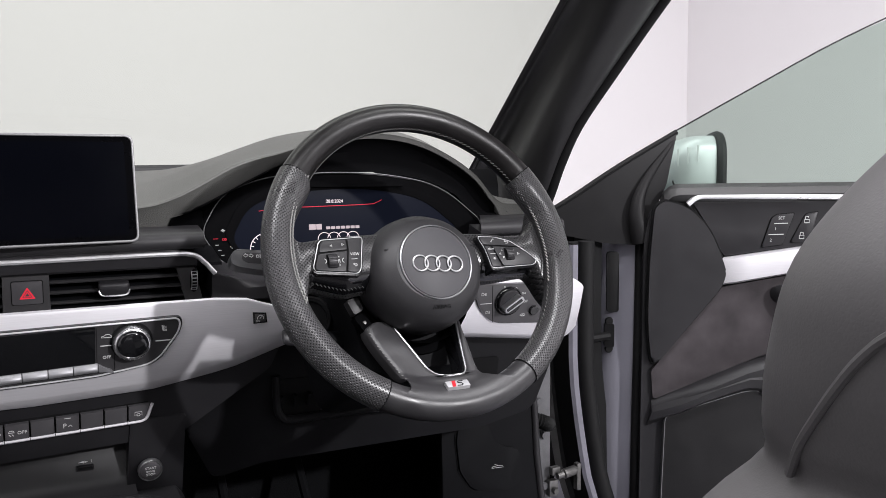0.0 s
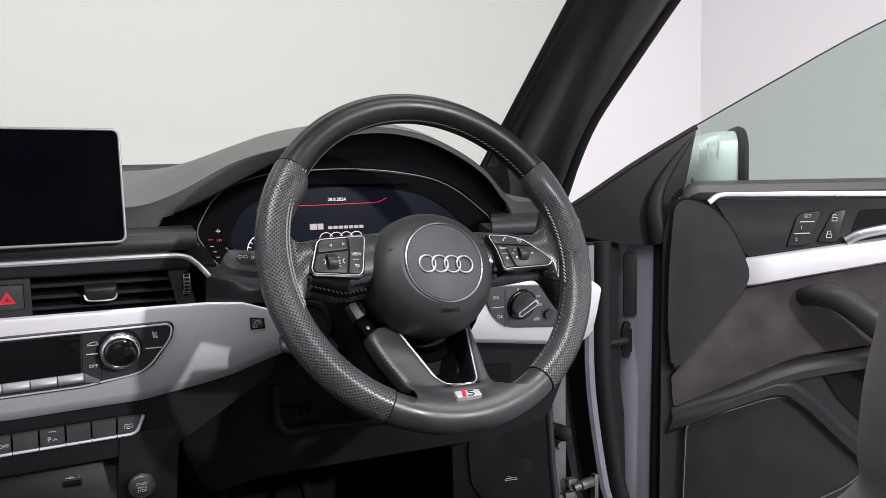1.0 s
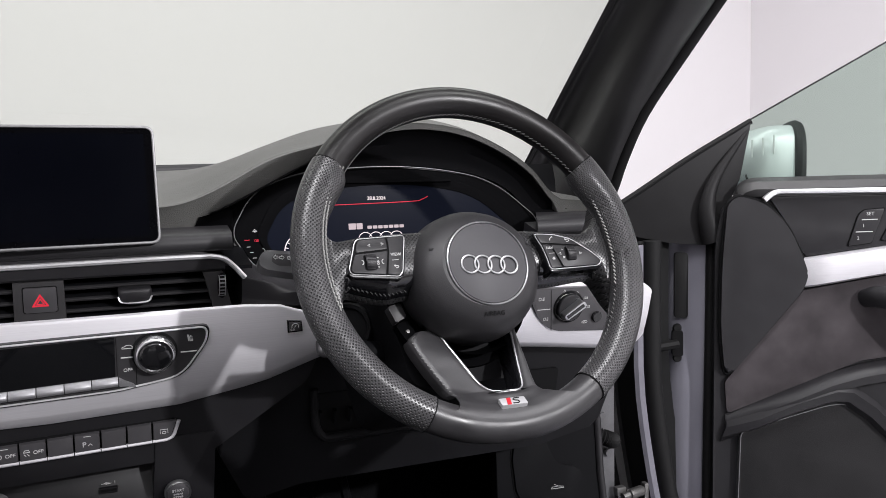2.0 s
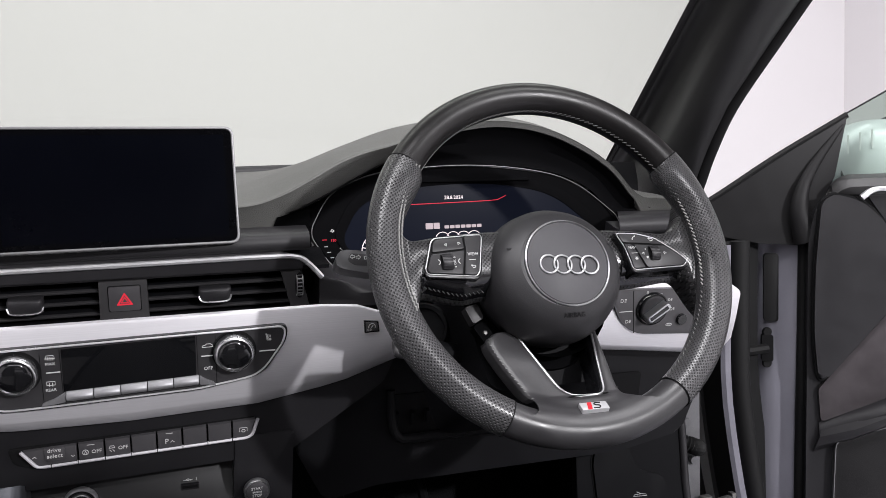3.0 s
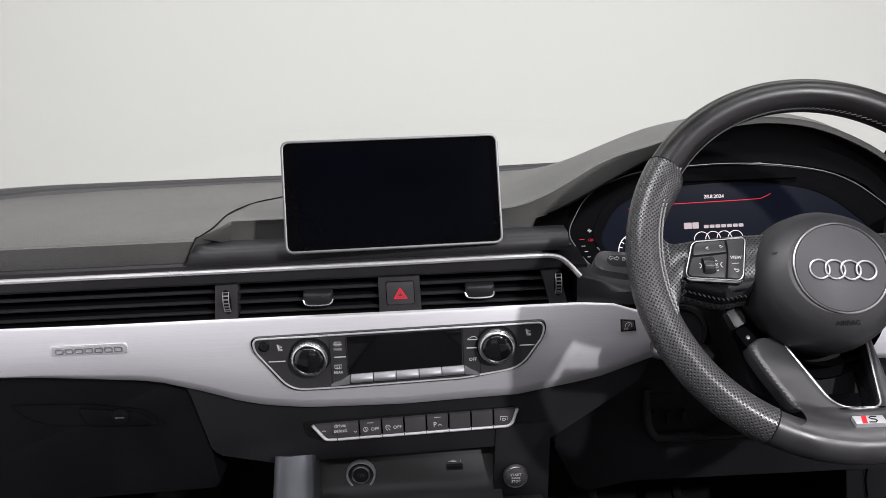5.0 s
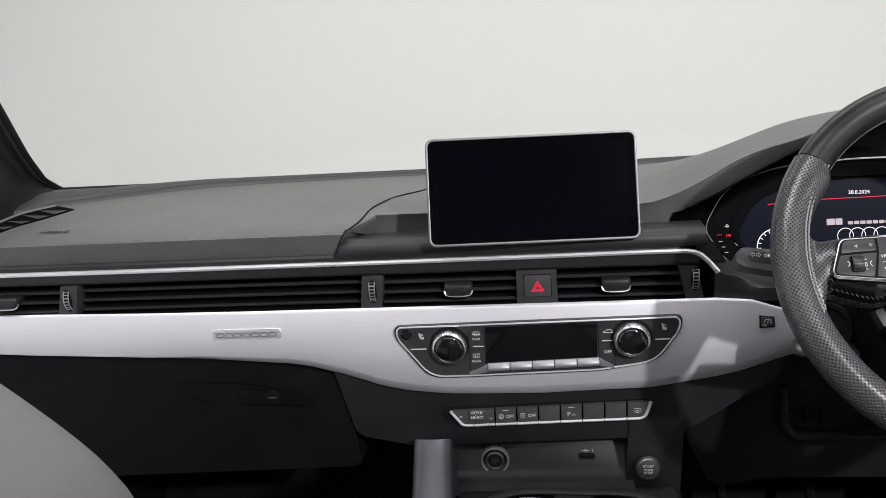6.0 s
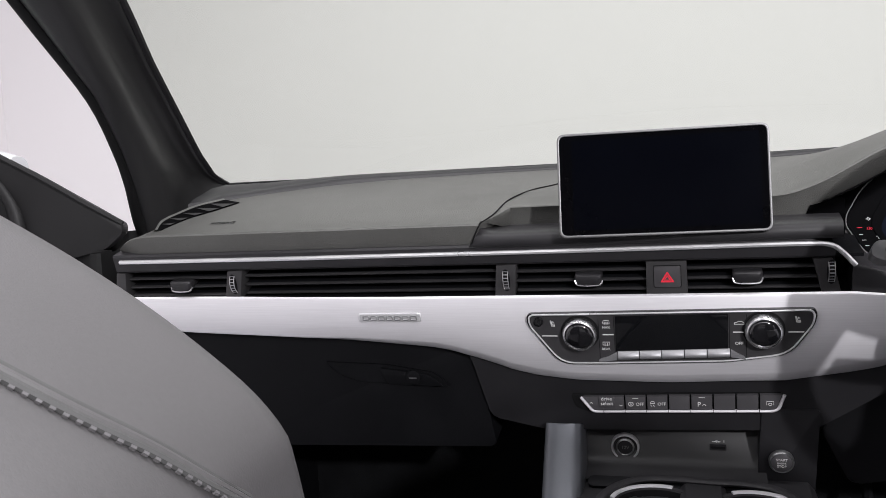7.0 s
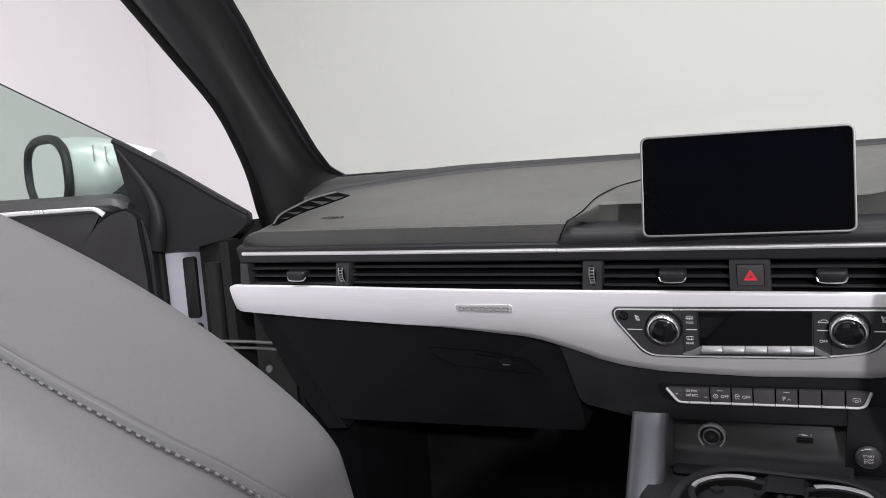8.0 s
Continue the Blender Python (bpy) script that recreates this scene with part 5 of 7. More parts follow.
            icon_bars(pod, -0.0965, -0.0030, 0.0046, 0.0026, 0.0050, "bracket_left")
            part("key_line", box(-0.0873, -0.0023, 0.0042, -0.0810, -0.0019, 0.0047), WHITE, pod)
        else:
            lettering("mark", "NAV", 0.0027, at(0.0722, 0.0003, 0.0045, -3), WHITE, pod)
            icon_bars(pod, 0.0745, -0.0105, 0.0046, 0.0048, 0.0048, "star")
            icon_bars(pod, 0.0758, 0.0102, 0.0046, 0.0050, 0.0048, "phone")
            icon_bars(pod, 0.0935, 0.0074, 0.0046, 0.0056, 0.0046, "back")
            part("key_line", box(0.0702, -0.0053, 0.0042, 0.0770, -0.0049, 0.0047), WHITE, pod)
            icon_bars(pod, 0.0822, -0.0060, 0.0046, 0.0040, 0.0032, "left")
            lettering("mark", "+", 0.0024, at(0.0858, -0.0020, 0.0045, -3), WHITE, pod)
            icon_bars(pod, 0.0862, -0.0100, 0.0046, 0.0022, 0.0030, "lines")
            icon_bars(pod, 0.1058, -0.0068, 0.0046, 0.0040, 0.0032, "right")
    # lower double spoke with its window; it sinks behind the hub towards its top
    arms = [(-0.150, 0.0150), (-0.146, 0.0135), (-0.138, 0.0070), (-0.128, -0.003), (-0.10, -0.018), (-0.075, -0.030), (-0.055, -0.038)]
    rim_lap = [(0.130, -0.0040), (0.137, 0.0022), (0.143, 0.0082), (0.149, 0.0129), (0.153, 0.0150), (0.1570, 0.0164), (0.1596, 0.01685)]
    def sink(y, x=0.0):
        r = math.hypot(x, y)
        k = min(1, max(0, (r - 0.130) / 0.012))
        k = k * k * (3 - 2 * k)
        return interp(arms, y) * (1 - k) + interp(rim_lap, r) * k

    hole = rpoly([(-0.0412, -0.056), (-0.0165, -0.1287), (0.0200, -0.1300), (0.0372, -0.056)], [0.004, 0.014, 0.009, 0.004], 6)
    left_edge = [(-0.1455, -0.0600), (-0.1430, -0.0560), (-0.1405, -0.0528), (-0.1375, -0.0512), (-0.1340, -0.0512), (-0.126, -0.0532), (-0.117, -0.0562), (-0.103, -0.0612), (-0.088, -0.0660), (-0.076, -0.0690), (-0.0690, -0.0694), (-0.0640, -0.0668), (-0.0600, -0.0600)]
    right_edge = [(-0.1430, 0.0640), (-0.1400, 0.0560), (-0.1382, 0.0500), (-0.1362, 0.0430), (-0.1325, 0.0375), (-0.1275, 0.0354), (-0.117, 0.0358), (-0.1012, 0.0382), (-0.0676, 0.0415), (-0.058, 0.043)]
    lap = 0.1595
    out_l = lambda y: -math.sqrt(lap * lap - y * y) if y < left_edge[0][0] else smooth_interp(left_edge, y)
    out_r = lambda y: math.sqrt(lap * lap - y * y) if y < right_edge[0][0] else smooth_interp(right_edge, y)
    base = min(y for x, y in hole)

    def hole_side(y, sign):
        cross = []
        for (x0, y0), (x1, y1) in zip(hole, hole[1:] + hole[:1]):
            if (y0 - y) * (y1 - y) <= 0 and y0 != y1:
                cross.append(x0 + (x1 - x0) * (y - y0) / (y1 - y0))
        return (max(cross) if sign > 0 else min(cross)) if cross else 0.002

    def skin(x, y, e):
        r = math.hypot(x, y)
        soft = max(0.0, 1 - e / 0.0045) ** 2 * 0.0048 * min(1, max(0, (0.1405 - r) / 0.003))
        return (x, y, sink(y, x) - soft)
    bm = bmesh.new()
    ys = list(np.linspace(-0.0600, -0.118, 28)) + list(np.linspace(-0.119, base + 0.0001, 14)) + list(np.linspace(base, -0.146, 22)) + list(np.linspace(-0.147, -0.1592, 10))
    for sign, edge in ((-1, out_l), (1, out_r)):
        rows = []
        for y in ys:
            a = edge(y)
            b = hole_side(y, sign) if y > base else 0.002
            row = []
            for k in range(15):
                t = 0.5 - 0.5 * math.cos(math.pi * k / 14)
                x = a + (b - a) * t
                gap = abs(x - a)
                if y > base:
                    gap = min(gap, abs(x - b))
                elif -0.016 < x < 0.020:
                    gap = min(gap, base - y + 0.0003)
                row.append(skin(x, y, gap))
            row = [(a, y, row[0][2] - (0.016 if math.hypot(a, y) < 0.141 else 0.002))] + row + [(b, y, row[-1][2] - 0.016)] * (y > base) + [row[-1]] * (y <= base)
            rows.append(row)
        loft(rows, bm=bm)
    bmesh.ops.remove_doubles(bm, verts=bm.verts, dist=0.00005)
    part("lower_spoke", bm, SPOKE, w, "satin dark grey lower spoke", sharp=70)
    hx, hy = -0.001, -0.103
    part("window_rim", tube([(hx + (x - hx) * 1.02, hy + (y - hy) * 1.02, sink(y) - 0.0032) for x, y in hole], 0.0013, 8, closed=True), CHROME_DULL, w, "thin chrome rim of the spoke window")
    rows = [[(hx + (x - hx) * k, hy + (y - hy) * k, sink(y) + d) for x, y in hole] for k, d in ((1.0, -0.005), (0.94, -0.006), (0.90, -0.010), (0.88, -0.03))]
    part("window_lining", loft(rows, close_u=True), PIANO, w)
    bm = bmesh.new()
    for k in range(17):
        t = k / 16
        y = -0.072 - 0.064 * t
        x = interp([(-0.136, -0.0482), (-0.126, -0.0502), (-0.117, -0.0532), (-0.103, -0.0582), (-0.088, -0.0632), (-0.072, -0.0668)], y)
        p = Vector((x, y, sink(y, x) - 0.0012))
        tube([p + Vector((-0.0012, 0.0004, -0.0006)), p + Vector((0.0012, -0.0010, 0.0010))], 0.00045, 5, bm=bm)
    part("spoke_stitching", bm, STITCH, w)
    badge = part("badge", slab(rect(-0.0125, -0.0046, 0.0125, 0.0046, 0.0006), -0.004, 0.0009, 0.0003), BADGE_SILVER, w, "small silver and red badge", m=pose(-0.0010, -0.1420, 0.0112, -41, 0, -1))
    part("red_field", slab([(-0.0075, -0.0044), (-0.0035, -0.0044), (-0.0013, 0.0044), (-0.0052, 0.0044)], 0.0004, 0.0012), BADGE_RED, badge)
    s_mark = [(0.0075, 0.0036), (0.0020, 0.0038), (0.0003, 0.0022), (0.0020, 0.0006), (0.0052, -0.0002), (0.0060, -0.0020), (0.0040, -0.0038), (-0.0018, -0.0036)]
    part("dark_mark", tube([(x * 0.88, y * 0.88, 0.0011) for x, y in s_mark], 0.0006, 5), BLACK, badge)
    # hub
    hub = lathe([(0.050, -0.070), (0.0600, -0.058), (0.0665, -0.045), (0.0682, -0.033), (0.0675, -0.021), (0.0645, -0.008), (0.0590, 0.0025), (0.053, 0.0090), (0.0427, 0.0142), (0.0424, 0.0132), (0, 0.0146)], 72)
    hub = part("airbag_cover", moved(hub, at(-0.001, hub_y + 0.0022) @ Matrix.Diagonal((1, 0.94, 1, 1))), LEATHER_HUB, w, "round black airbag cover")
    crown = at(0.0014, hub_y + 0.0030)
    part("hub_ring", moved(lathe([(0.0392, 0.0138), (0.0394, 0.0152), (0.0400, 0.0157), (0.0408, 0.0152), (0.0411, 0.0138)], 72), crown), CHROME_DULL, hub, "thin chrome ring")
    part("emblem_field", moved(lathe([(0.0387, 0.0128), (0.0387, 0.0147), (0.0383, 0.0150), (0, 0.0150)], 64), crown), EMBLEM_FIELD, hub, "smooth satin disc inside the chrome ring")
    for k in range(4):
        c = (-0.0176 + k * 0.0130, hub_y + 0.0022 - k * 0.0011)
        a = [(c[0] + 0.0084 * math.cos(t), c[1] + 0.0084 * math.sin(t), 0.0158 + 0.0002 * k) for t in np.linspace(0, 2 * math.pi, 36, endpoint=False)]
        part("ring_mark", tube(a, 0.00095, 8, closed=True), CHROME_DULL, hub, "satin chrome ring")
    lettering("mark", "AIRBAG", 0.0044, at(-0.001, hub_y - 0.0450, 0.0114) @ pose(0, 0, 0, 26), BLACK, hub)
    icon_bars(hub, -0.050, 0.004, 0.0098, 0.005, 0.0026, "lines").data.materials[0] = POD_KEY
    icon_bars(hub, 0.050, 0.004, 0.0098, 0.005, 0.0026, "lines").data.materials[0] = POD_KEY
    part("hub_bracket", slab(rpoly([(-0.0830, -0.0330), (-0.0700, -0.0300), (-0.0660, -0.0440), (-0.0770, -0.0490)], 0.002), -0.052, -0.040, 0.002), BRACKET_PLASTIC, w, "dark bracket beside the airbag")
    part("hub_bracket", slab(rpoly([(-0.0775, -0.0510), (-0.0655, -0.0460), (-0.0560, -0.0660), (-0.0660, -0.0720)], 0.002), -0.054, -0.042, 0.002), COWL, w)
    part("bracket_pin", moved(lathe([(0, 0.003), (0.0018, 0.0026), (0.0024, 0.0)], 12), pose(-0.0672, -0.0580, -0.042)), BRACKET, w)
    # back of the hub
    part("hub_back", moved(lathe([(0.060, -0.035), (0.056, -0.055), (0.045, -0.066), (0, -0.066)], 40), at(0, -0.028)), COWL, w)
    # column shroud and stalks
    col = thing("steering_column", WHEEL, "black plastic steering column shroud behind the wheel", "steering column")
    rows = []
    for z, sc in ((-0.060, 0.8), (-0.08, 0.88), (-0.14, 0.95), (-0.20, 1.0)):
        rows.append([(x * sc, y * sc - 0.045, z) for x, y in rpoly([(-0.080, -0.080), (0.062, -0.080), (0.068, 0.045), (0.04, 0.062), (-0.04, 0.062), (-0.098, 0.045)], 0.02)])
    part("shroud", loft(rows, close_u=True, caps=True), PLASTIC, col)
    part("lock_disc", moved(lathe([(0.027, -0.03), (0.027, 0.0), (0.0245, 0.0035), (0.021, 0.0035), (0.020, 0.0), (0, 0.0)], 40), pose(-0.106, -0.034, -0.105, 0, -25)), PLASTIC, col)
    ring = moved(lathe([(0.058, -0.090), (0.062, -0.070), (0.060, -0.055), (0.050, -0.052)], 40), at(0, -0.035))
    part("collar", ring, COWL, col)
    cruise = thing("cruise_lever", WHEEL, "short dark cruise control lever with a grey tip", "stalk")
    rows = []
    for x, y, z, h, d in ((-0.05, -0.066, -0.100, 0.009, 0.006), (-0.085, -0.063, -0.088, 0.010, 0.006), (-0.115, -0.0605, -0.079, 0.0105, 0.006), (-0.134, -0.0590, -0.0745, 0.0095, 0.0055)):
        rows.append([(x, y + h * math.sin(a), z + d * math.cos(a)) for a in np.linspace(0, 2 * math.pi, 16, endpoint=False)])
    part("arm", loft(rows, close_u=True, caps=True), PLASTIC, cruise, sharp=50)
    rows = []
    for x, y, z, k in ((-0.1342, -0.0590, -0.0745, 1.0), (-0.143, -0.0583, -0.0723, 1.0), (-0.1465, -0.0580, -0.0716, 0.8)):
        rows.append([(x, y + 0.0088 * k * math.sin(a), z + 0.005 * k * math.cos(a)) for a in np.linspace(0, 2 * math.pi, 16, endpoint=False)])
    part("tip", loft(rows, close_u=True, caps=True), PLASTIC_SMOOTH, cruise, "satin grey end cap", sharp=50)
    stalk = thing("turn_signal_stalk", WHEEL, "dark grey turn signal stalk with white arrow marks", "stalk")
    paddle = rpoly([(-0.1905, 0.0285), (-0.1880, 0.0368), (-0.1823, 0.0416), (-0.157, 0.0385), (-0.060, 0.0290), (-0.060, 0.0060), (-0.159, 0.0165), (-0.1865, 0.0228)], 0.004, 4)
    bm = slab(paddle, -0.0905, -0.0725, 0.0045, segments=4)
    part("arm", bm, STALK, stalk, "satin grey paddle", sharp=60)
    face = rpoly([(-0.1755, 0.0372), (-0.1785, 0.0300), (-0.1725, 0.0252), (-0.100, 0.0160), (-0.100, 0.0302)], 0.003, 3)
    part("face_plate", slab(face, -0.075, -0.0722, 0.0003), PLASTIC_SMOOTH, stalk)
    for x, y, w, kind in ((-0.1735, 0.0335, 0.0052, "arrow_left"), (-0.1680, 0.0328, 0.0052, "arrow_right"), (-0.1600, 0.0318, 0.0050, "lamp")):
        icon_bars(stalk, x, y, -0.0719, w, 0.0048, kind)
    other = thing("wiper_stalk", WHEEL, "dark grey wiper stalk behind the wheel", "stalk")
    part("arm", tube(smooth_path([(0.05, 0.015, -0.075), (0.10, 0.016, -0.076), (0.150, 0.012, -0.074)], 5), 0.0085, 12, flat=0.75), PLASTIC_SMOOTH, other)


steering_wheel()

# ---- windscreen, pillars, body ----
def pillar_point(s, y):
    """Inner edge of a windscreen pillar at y: it leans back and inwards."""
    k = 0.95 - y
    return Vector((s * (0.70 - 0.21 * k), y, 1.03 + 0.53 * k))


def windscreen():
    ws = thing("windscreen", Matrix.Identity(4), "raked curved windscreen between two black trimmed pillars", "windscreen")
    rows = []
    for k in range(15):
        t = (k - 2.5) / 12
        row = []
        for j in range(25):
            u = -1 + 2 * j / 24
            y_edge = 0.95 - 0.66 * t
            edge = pillar_point(1, y_edge).x
            bow = (1 - u * u) * (0.17 - 0.09 * t)
            row.append((u * (edge + 0.055), y_edge + bow + 0.012, 1.03 + 0.53 * (0.95 - y_edge) + 0.004 + 0.01 * (1 - u * u)))
        rows.append(row)
    g = part("glass", loft(rows), WINDSCREEN, ws, "faintly green laminated glass")
    g.visible_shadow = False
    for s in (-1, 1):
        # trim: section from the glass edge out to the door seal, swept up the pillar
        rows, rub, edge_line = [], [], []
        for y in (0.985, 0.975, 0.96, 0.94, 0.92, 0.89, 0.86, 0.82, 0.78, 0.72, 0.64, 0.54, 0.42, 0.30):
            p = pillar_point(s, y)
            p.x += s * interp([(0.30, -0.012), (0.5, 0.001), (0.57, 0.017), (0.65, 0.030), (0.75, 0.043), (0.855, 0.057), (0.92, 0.059), (0.955, 0.046), (0.975, 0.020), (0.98, 0.010)], y) if s < 0 else 0.021
            wid = interp([(0.30, 0.118), (0.45, 0.114), (0.65, 0.098), (0.72, 0.110), (0.78, 0.126), (0.86, 0.156), (0.98, 0.185)] if s < 0 else [(0.30, 0.165), (0.55, 0.150), (0.65, 0.120), (0.72, 0.101), (0.78, 0.099), (0.86, 0.106), (0.98, 0.136)], y)
            drop = interp([(0.30, 0.0), (0.45, -0.004), (0.65, -0.042), (0.80, -0.085), (0.98, -0.14)] if s < 0 else [(0.30, 0.01), (0.55, 0.005), (0.75, -0.072), (0.85, -0.115), (0.98, -0.15)], y)
            q = Vector((s * (abs(pillar_point(1, y).x) + wid), y - 0.005, p.z + drop))
            sec = [p + Vector((0, 0.02, 0.004)), p + Vector((0, -0.004, 0.004)), p + Vector((s * 0.011, -0.009, 0.007)), p + Vector((s * 0.023, -0.021, 0.002)), p.lerp(q, 0.35) + Vector((0, -0.034, -0.012)), p.lerp(q, 0.7) + Vector((0, -0.036, -0.010)), q + Vector((0, -0.014, 0)), q + Vector((s * 0.006, 0.002, 0.004)), q + Vector((0, 0.04, 0.01))]
            fine = smooth_path(sec, 3)
            rows.append(fine)
            rub.append(q + Vector((s * 0.006, -0.006, 0.0)))
            edge_line.append(p + Vector((-s * 0.004, 0.004, 0.004)))
        part("pillar_trim", loft(rows), PILLAR_TRIM, ws, "grained black pillar trim", sharp=60)
        part("pillar_seal", tube(smooth_path(rub, 4), 0.012, 10), RUBBER, ws)
        part("dot_band", tube(smooth_path(edge_line, 4), 0.005, 6, flat=0.6), PLASTIC_SMOOTH, ws, "fine dotted black band at the glass edge")
    top = [pillar_point(s, 0.30) + Vector((0, b, c)) for s, b, c in ((-1, 0, 0), (-0.5, 0.05, 0.012), (0, 0.075, 0.016), (0.5, 0.05, 0.012), (1, 0, 0))]
    top = [Vector((x, y, z)) for x, (y, z) in zip((-0.56, -0.3, 0, 0.3, 0.56), [(p.y, p.z) for p in top])]
    part("header", tube(smooth_path(top, 6), 0.035, 12, flat=0.6), PLASTIC, ws)
    return ws


def car_body():
    b = thing("bodyshell", Matrix.Identity(4), "car floor, sills and painted door openings in silver", "vehicle body")
    part("floor_carpet", box(-0.74, -1.25, 0.24, 0.74, 1.16, 0.28), CARPET, b)
    part("firewall", box(-0.72, 1.08, 0.28, 0.72, 1.12, 0.98), CARPET, b)
    part("underbody", box(-0.78, -1.3, 0.14, 0.78, 1.2, 0.24, 0.02), RUBBER, b)
    for s in (-1, 1):
        part("sill", moved(box(0.74, -1.2, 0.16, 0.90, 0.92, 0.36, 0.03), Matrix.Scale(s, 4, (1, 0, 0))), BODY_PAINT, b)
        nose = [(0.690, 0.756), (0.708, 0.728), (0.722, 0.738)] if s < 0 else [(0.690, 0.808), (0.715, 0.800), (0.722, 0.805)]
        kick = rpoly([(0.665, 1.09), (0.668, 0.83), *nose, (0.722, 1.09)], 0.006)
        part("kick_panel", loft([[(s * x, y, z) for x, y in kick] for z in (0.28, 0.45, 0.60, 0.74)], close_u=True, caps=True), PLASTIC, b)
        # A post: inner sheet, painted flange, rubber seal
        bow = lambda z: smooth_interp([(0.30, 0.085), (0.44, 0.045), (0.47, 0.034), (0.545, 0.019), (0.62, 0.007), (0.69, 0.0), (0.9, 0.0)], z)

        def post(points, zs, mat, name, label="", bent=True):
            rows = [[(s * (x + bow(z) * bent), y, z) for x, y in points] for z in zs]
            part(name, loft(rows), mat, b, label)
        zs = (0.30, 0.38, 0.44, 0.48, 0.52, 0.56, 0.60, 0.65, 0.7, 0.77, 0.84, 0.895)
        zs = zs if s > 0 else (*zs, 0.935)
        back = 0.0 if s > 0 else -0.10
        plan = lambda pts: [(x, y + back) for x, y in pts]
        # passenger sheet and flange go rubber-black, standing for the door gap's shade
        post(plan([(0.722, 0.92), (0.735, 0.850), (0.765, 0.838), (0.803, 0.842)]), zs, DIM_METAL if s > 0 else RUBBER, "post_sheet", "post sheet metal in a grey dimmed for shade" if s > 0 else "post sheet blackened for the shade of the door gap", False)
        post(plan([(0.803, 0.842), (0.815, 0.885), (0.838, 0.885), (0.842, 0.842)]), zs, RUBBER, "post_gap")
        post(plan([(0.842, 0.842), (0.847, 0.837), (0.857, 0.837), (0.862, 0.846)]), zs, POST_PAINT if s > 0 else RUBBER, "post_flange", "lilac painted flange, darkened for shade" if s > 0 else "")
        post(plan([(0.862, 0.846), (0.866, 0.90), (0.96, 0.905)]), zs, RUBBER, "post_back")
        seal = [(s * (0.877 + bow(z)), 0.842 + back, z) for z in np.linspace(0.30, 0.90, 24)]
        part("door_seal", tube(seal, 0.0150, 10, up=(0, 1, 0)), RUBBER, b, "thick black rubber door seal")
        for k in range(7):
            part("bolt", moved(lathe([(0, 0.004), (0.006, 0.004), (0.007, 0.0)], 12), pose(s * (0.775 + 0.012 * (k % 2)), 0.836 + back, 0.42 + 0.05 * k + 0.01 * (k % 3), 90)), DIM_METAL, b)
        wing = [[(s * x, y, z) for x, z in ((0.90, 0.30), (0.925, 0.55), (0.915, 0.80), (0.87, 0.94), (0.78, 1.00))] for y in (0.93, 1.2)]
        part("wing_edge", loft(wing), BODY_PAINT, b)
    # bonnet release, wiring boot and hinge on the driver's side
    foot = pose(0.655, 0.785, 0.555, 85, 0, -8)
    kick = [(0.069, 0.180), (0.0713, 0.1261), (0.0732, 0.0647), (0.0736, 0.0122), (0.0778, -0.0426), (0.0830, -0.100), (-0.0894, -0.100), (-0.0838, 0.0647), (-0.075, 0.180)]
    part("kick_trim", slab(kick, -0.02, 0.0, 0.004), PLASTIC, b, "dark satin kick panel", m=foot)
    part("kick_seal", tube([(x + 0.0035, y, -0.001) for x, y in kick[:6]], 0.0062, 10), PLASTIC_SMOOTH, b, m=foot)
    lid = [(-0.0110, 0.0760), (-0.0008, 0.0494), (0.0033, 0.0369), (0.015, 0.0296), (0.0409, 0.0235), (0.0462, 0.0121), (0.0475, -0.0185), (0.0422, -0.0299), (0.0238, -0.0400), (-0.0357, -0.0360), (-0.057, -0.0034), (-0.061, 0.0461), (-0.0532, 0.082)]
    part("lid_gap", slab(rpoly([(x * 1.045, 0.02 + (y - 0.02) * 1.05) for x, y in lid], 0.008), -0.005, 0.0012), BLACK, b, m=foot)
    lid = part("release_lid", slab(rpoly(lid, 0.008), -0.005, 0.0048, 0.0025, segments=3), PLASTIC, b, "black bonnet release lid with a white car symbol", m=foot)
    icon_bars(lid, 0.0062, -0.0024, 0.0052, 0.020, 0.010, "bonnet")
    boot = smooth_path([(0.742, 0.822, 0.612), (0.756, 0.811, 0.607), (0.768, 0.808, 0.602), (0.780, 0.814, 0.596), (0.790, 0.832, 0.590)], 7)
    part("wiring_boot", tube(boot, [0.0128 if k % 2 else 0.0098 for k in range(len(boot))], 14), RUBBER, b, "ribbed black rubber wiring boot", sharp=15)
    for (x0, z0, x1, z1), y in (((0.795, 0.500, 0.812, 0.514), 0.822), ((0.792, 0.462, 0.810, 0.490), 0.826), ((0.842, 0.468, 0.850, 0.516), 0.815)):
        part("hinge_leaf", box(x0, y, z0, x1, y + 0.012, z1, 0.002), BRACKET, b, "bare zinc door hinge")
    part("hinge_pin", moved(lathe([(0, 0.020), (0.006, 0.020), (0.0085, 0.016), (0.0085, -0.006), (0.0060, -0.008), (0.0060, -0.020), (0, -0.020)], 18), pose(0.822, 0.818, 0.503, 0, 82)), BRACKET, b)
    part("hinge_bolt", moved(lathe([(0, 0.006), (0.005, 0.006), (0.0068, 0.0)], 6), pose(0.801, 0.824, 0.473, 90)), BRACKET, b)
    for dz, dy in ((0.0, 0.0), (-0.012, 0.006)):
        part("door_check_arm", tube([(-0.740, 0.730 + dy, 0.766 + dz), (-0.80, 0.722 + dy, 0.769 + dz), (-0.860, 0.705 + dy, 0.772 + dz)], 0.0028, 8), BRACKET, b, "slim steel door check arm")
    # pedals
    for x, w in ((0.27, 0.05), (0.40, 0.03)):
        p = thing("pedal", pose(x, 0.88, 0.42, 60), "black foot pedal in the dark footwell", "pedal", "pedals")
        part("pad", slab(rect(-w, -0.04, w, 0.04, 0.01), -0.006, 0.006, 0.003), RUBBER, p)
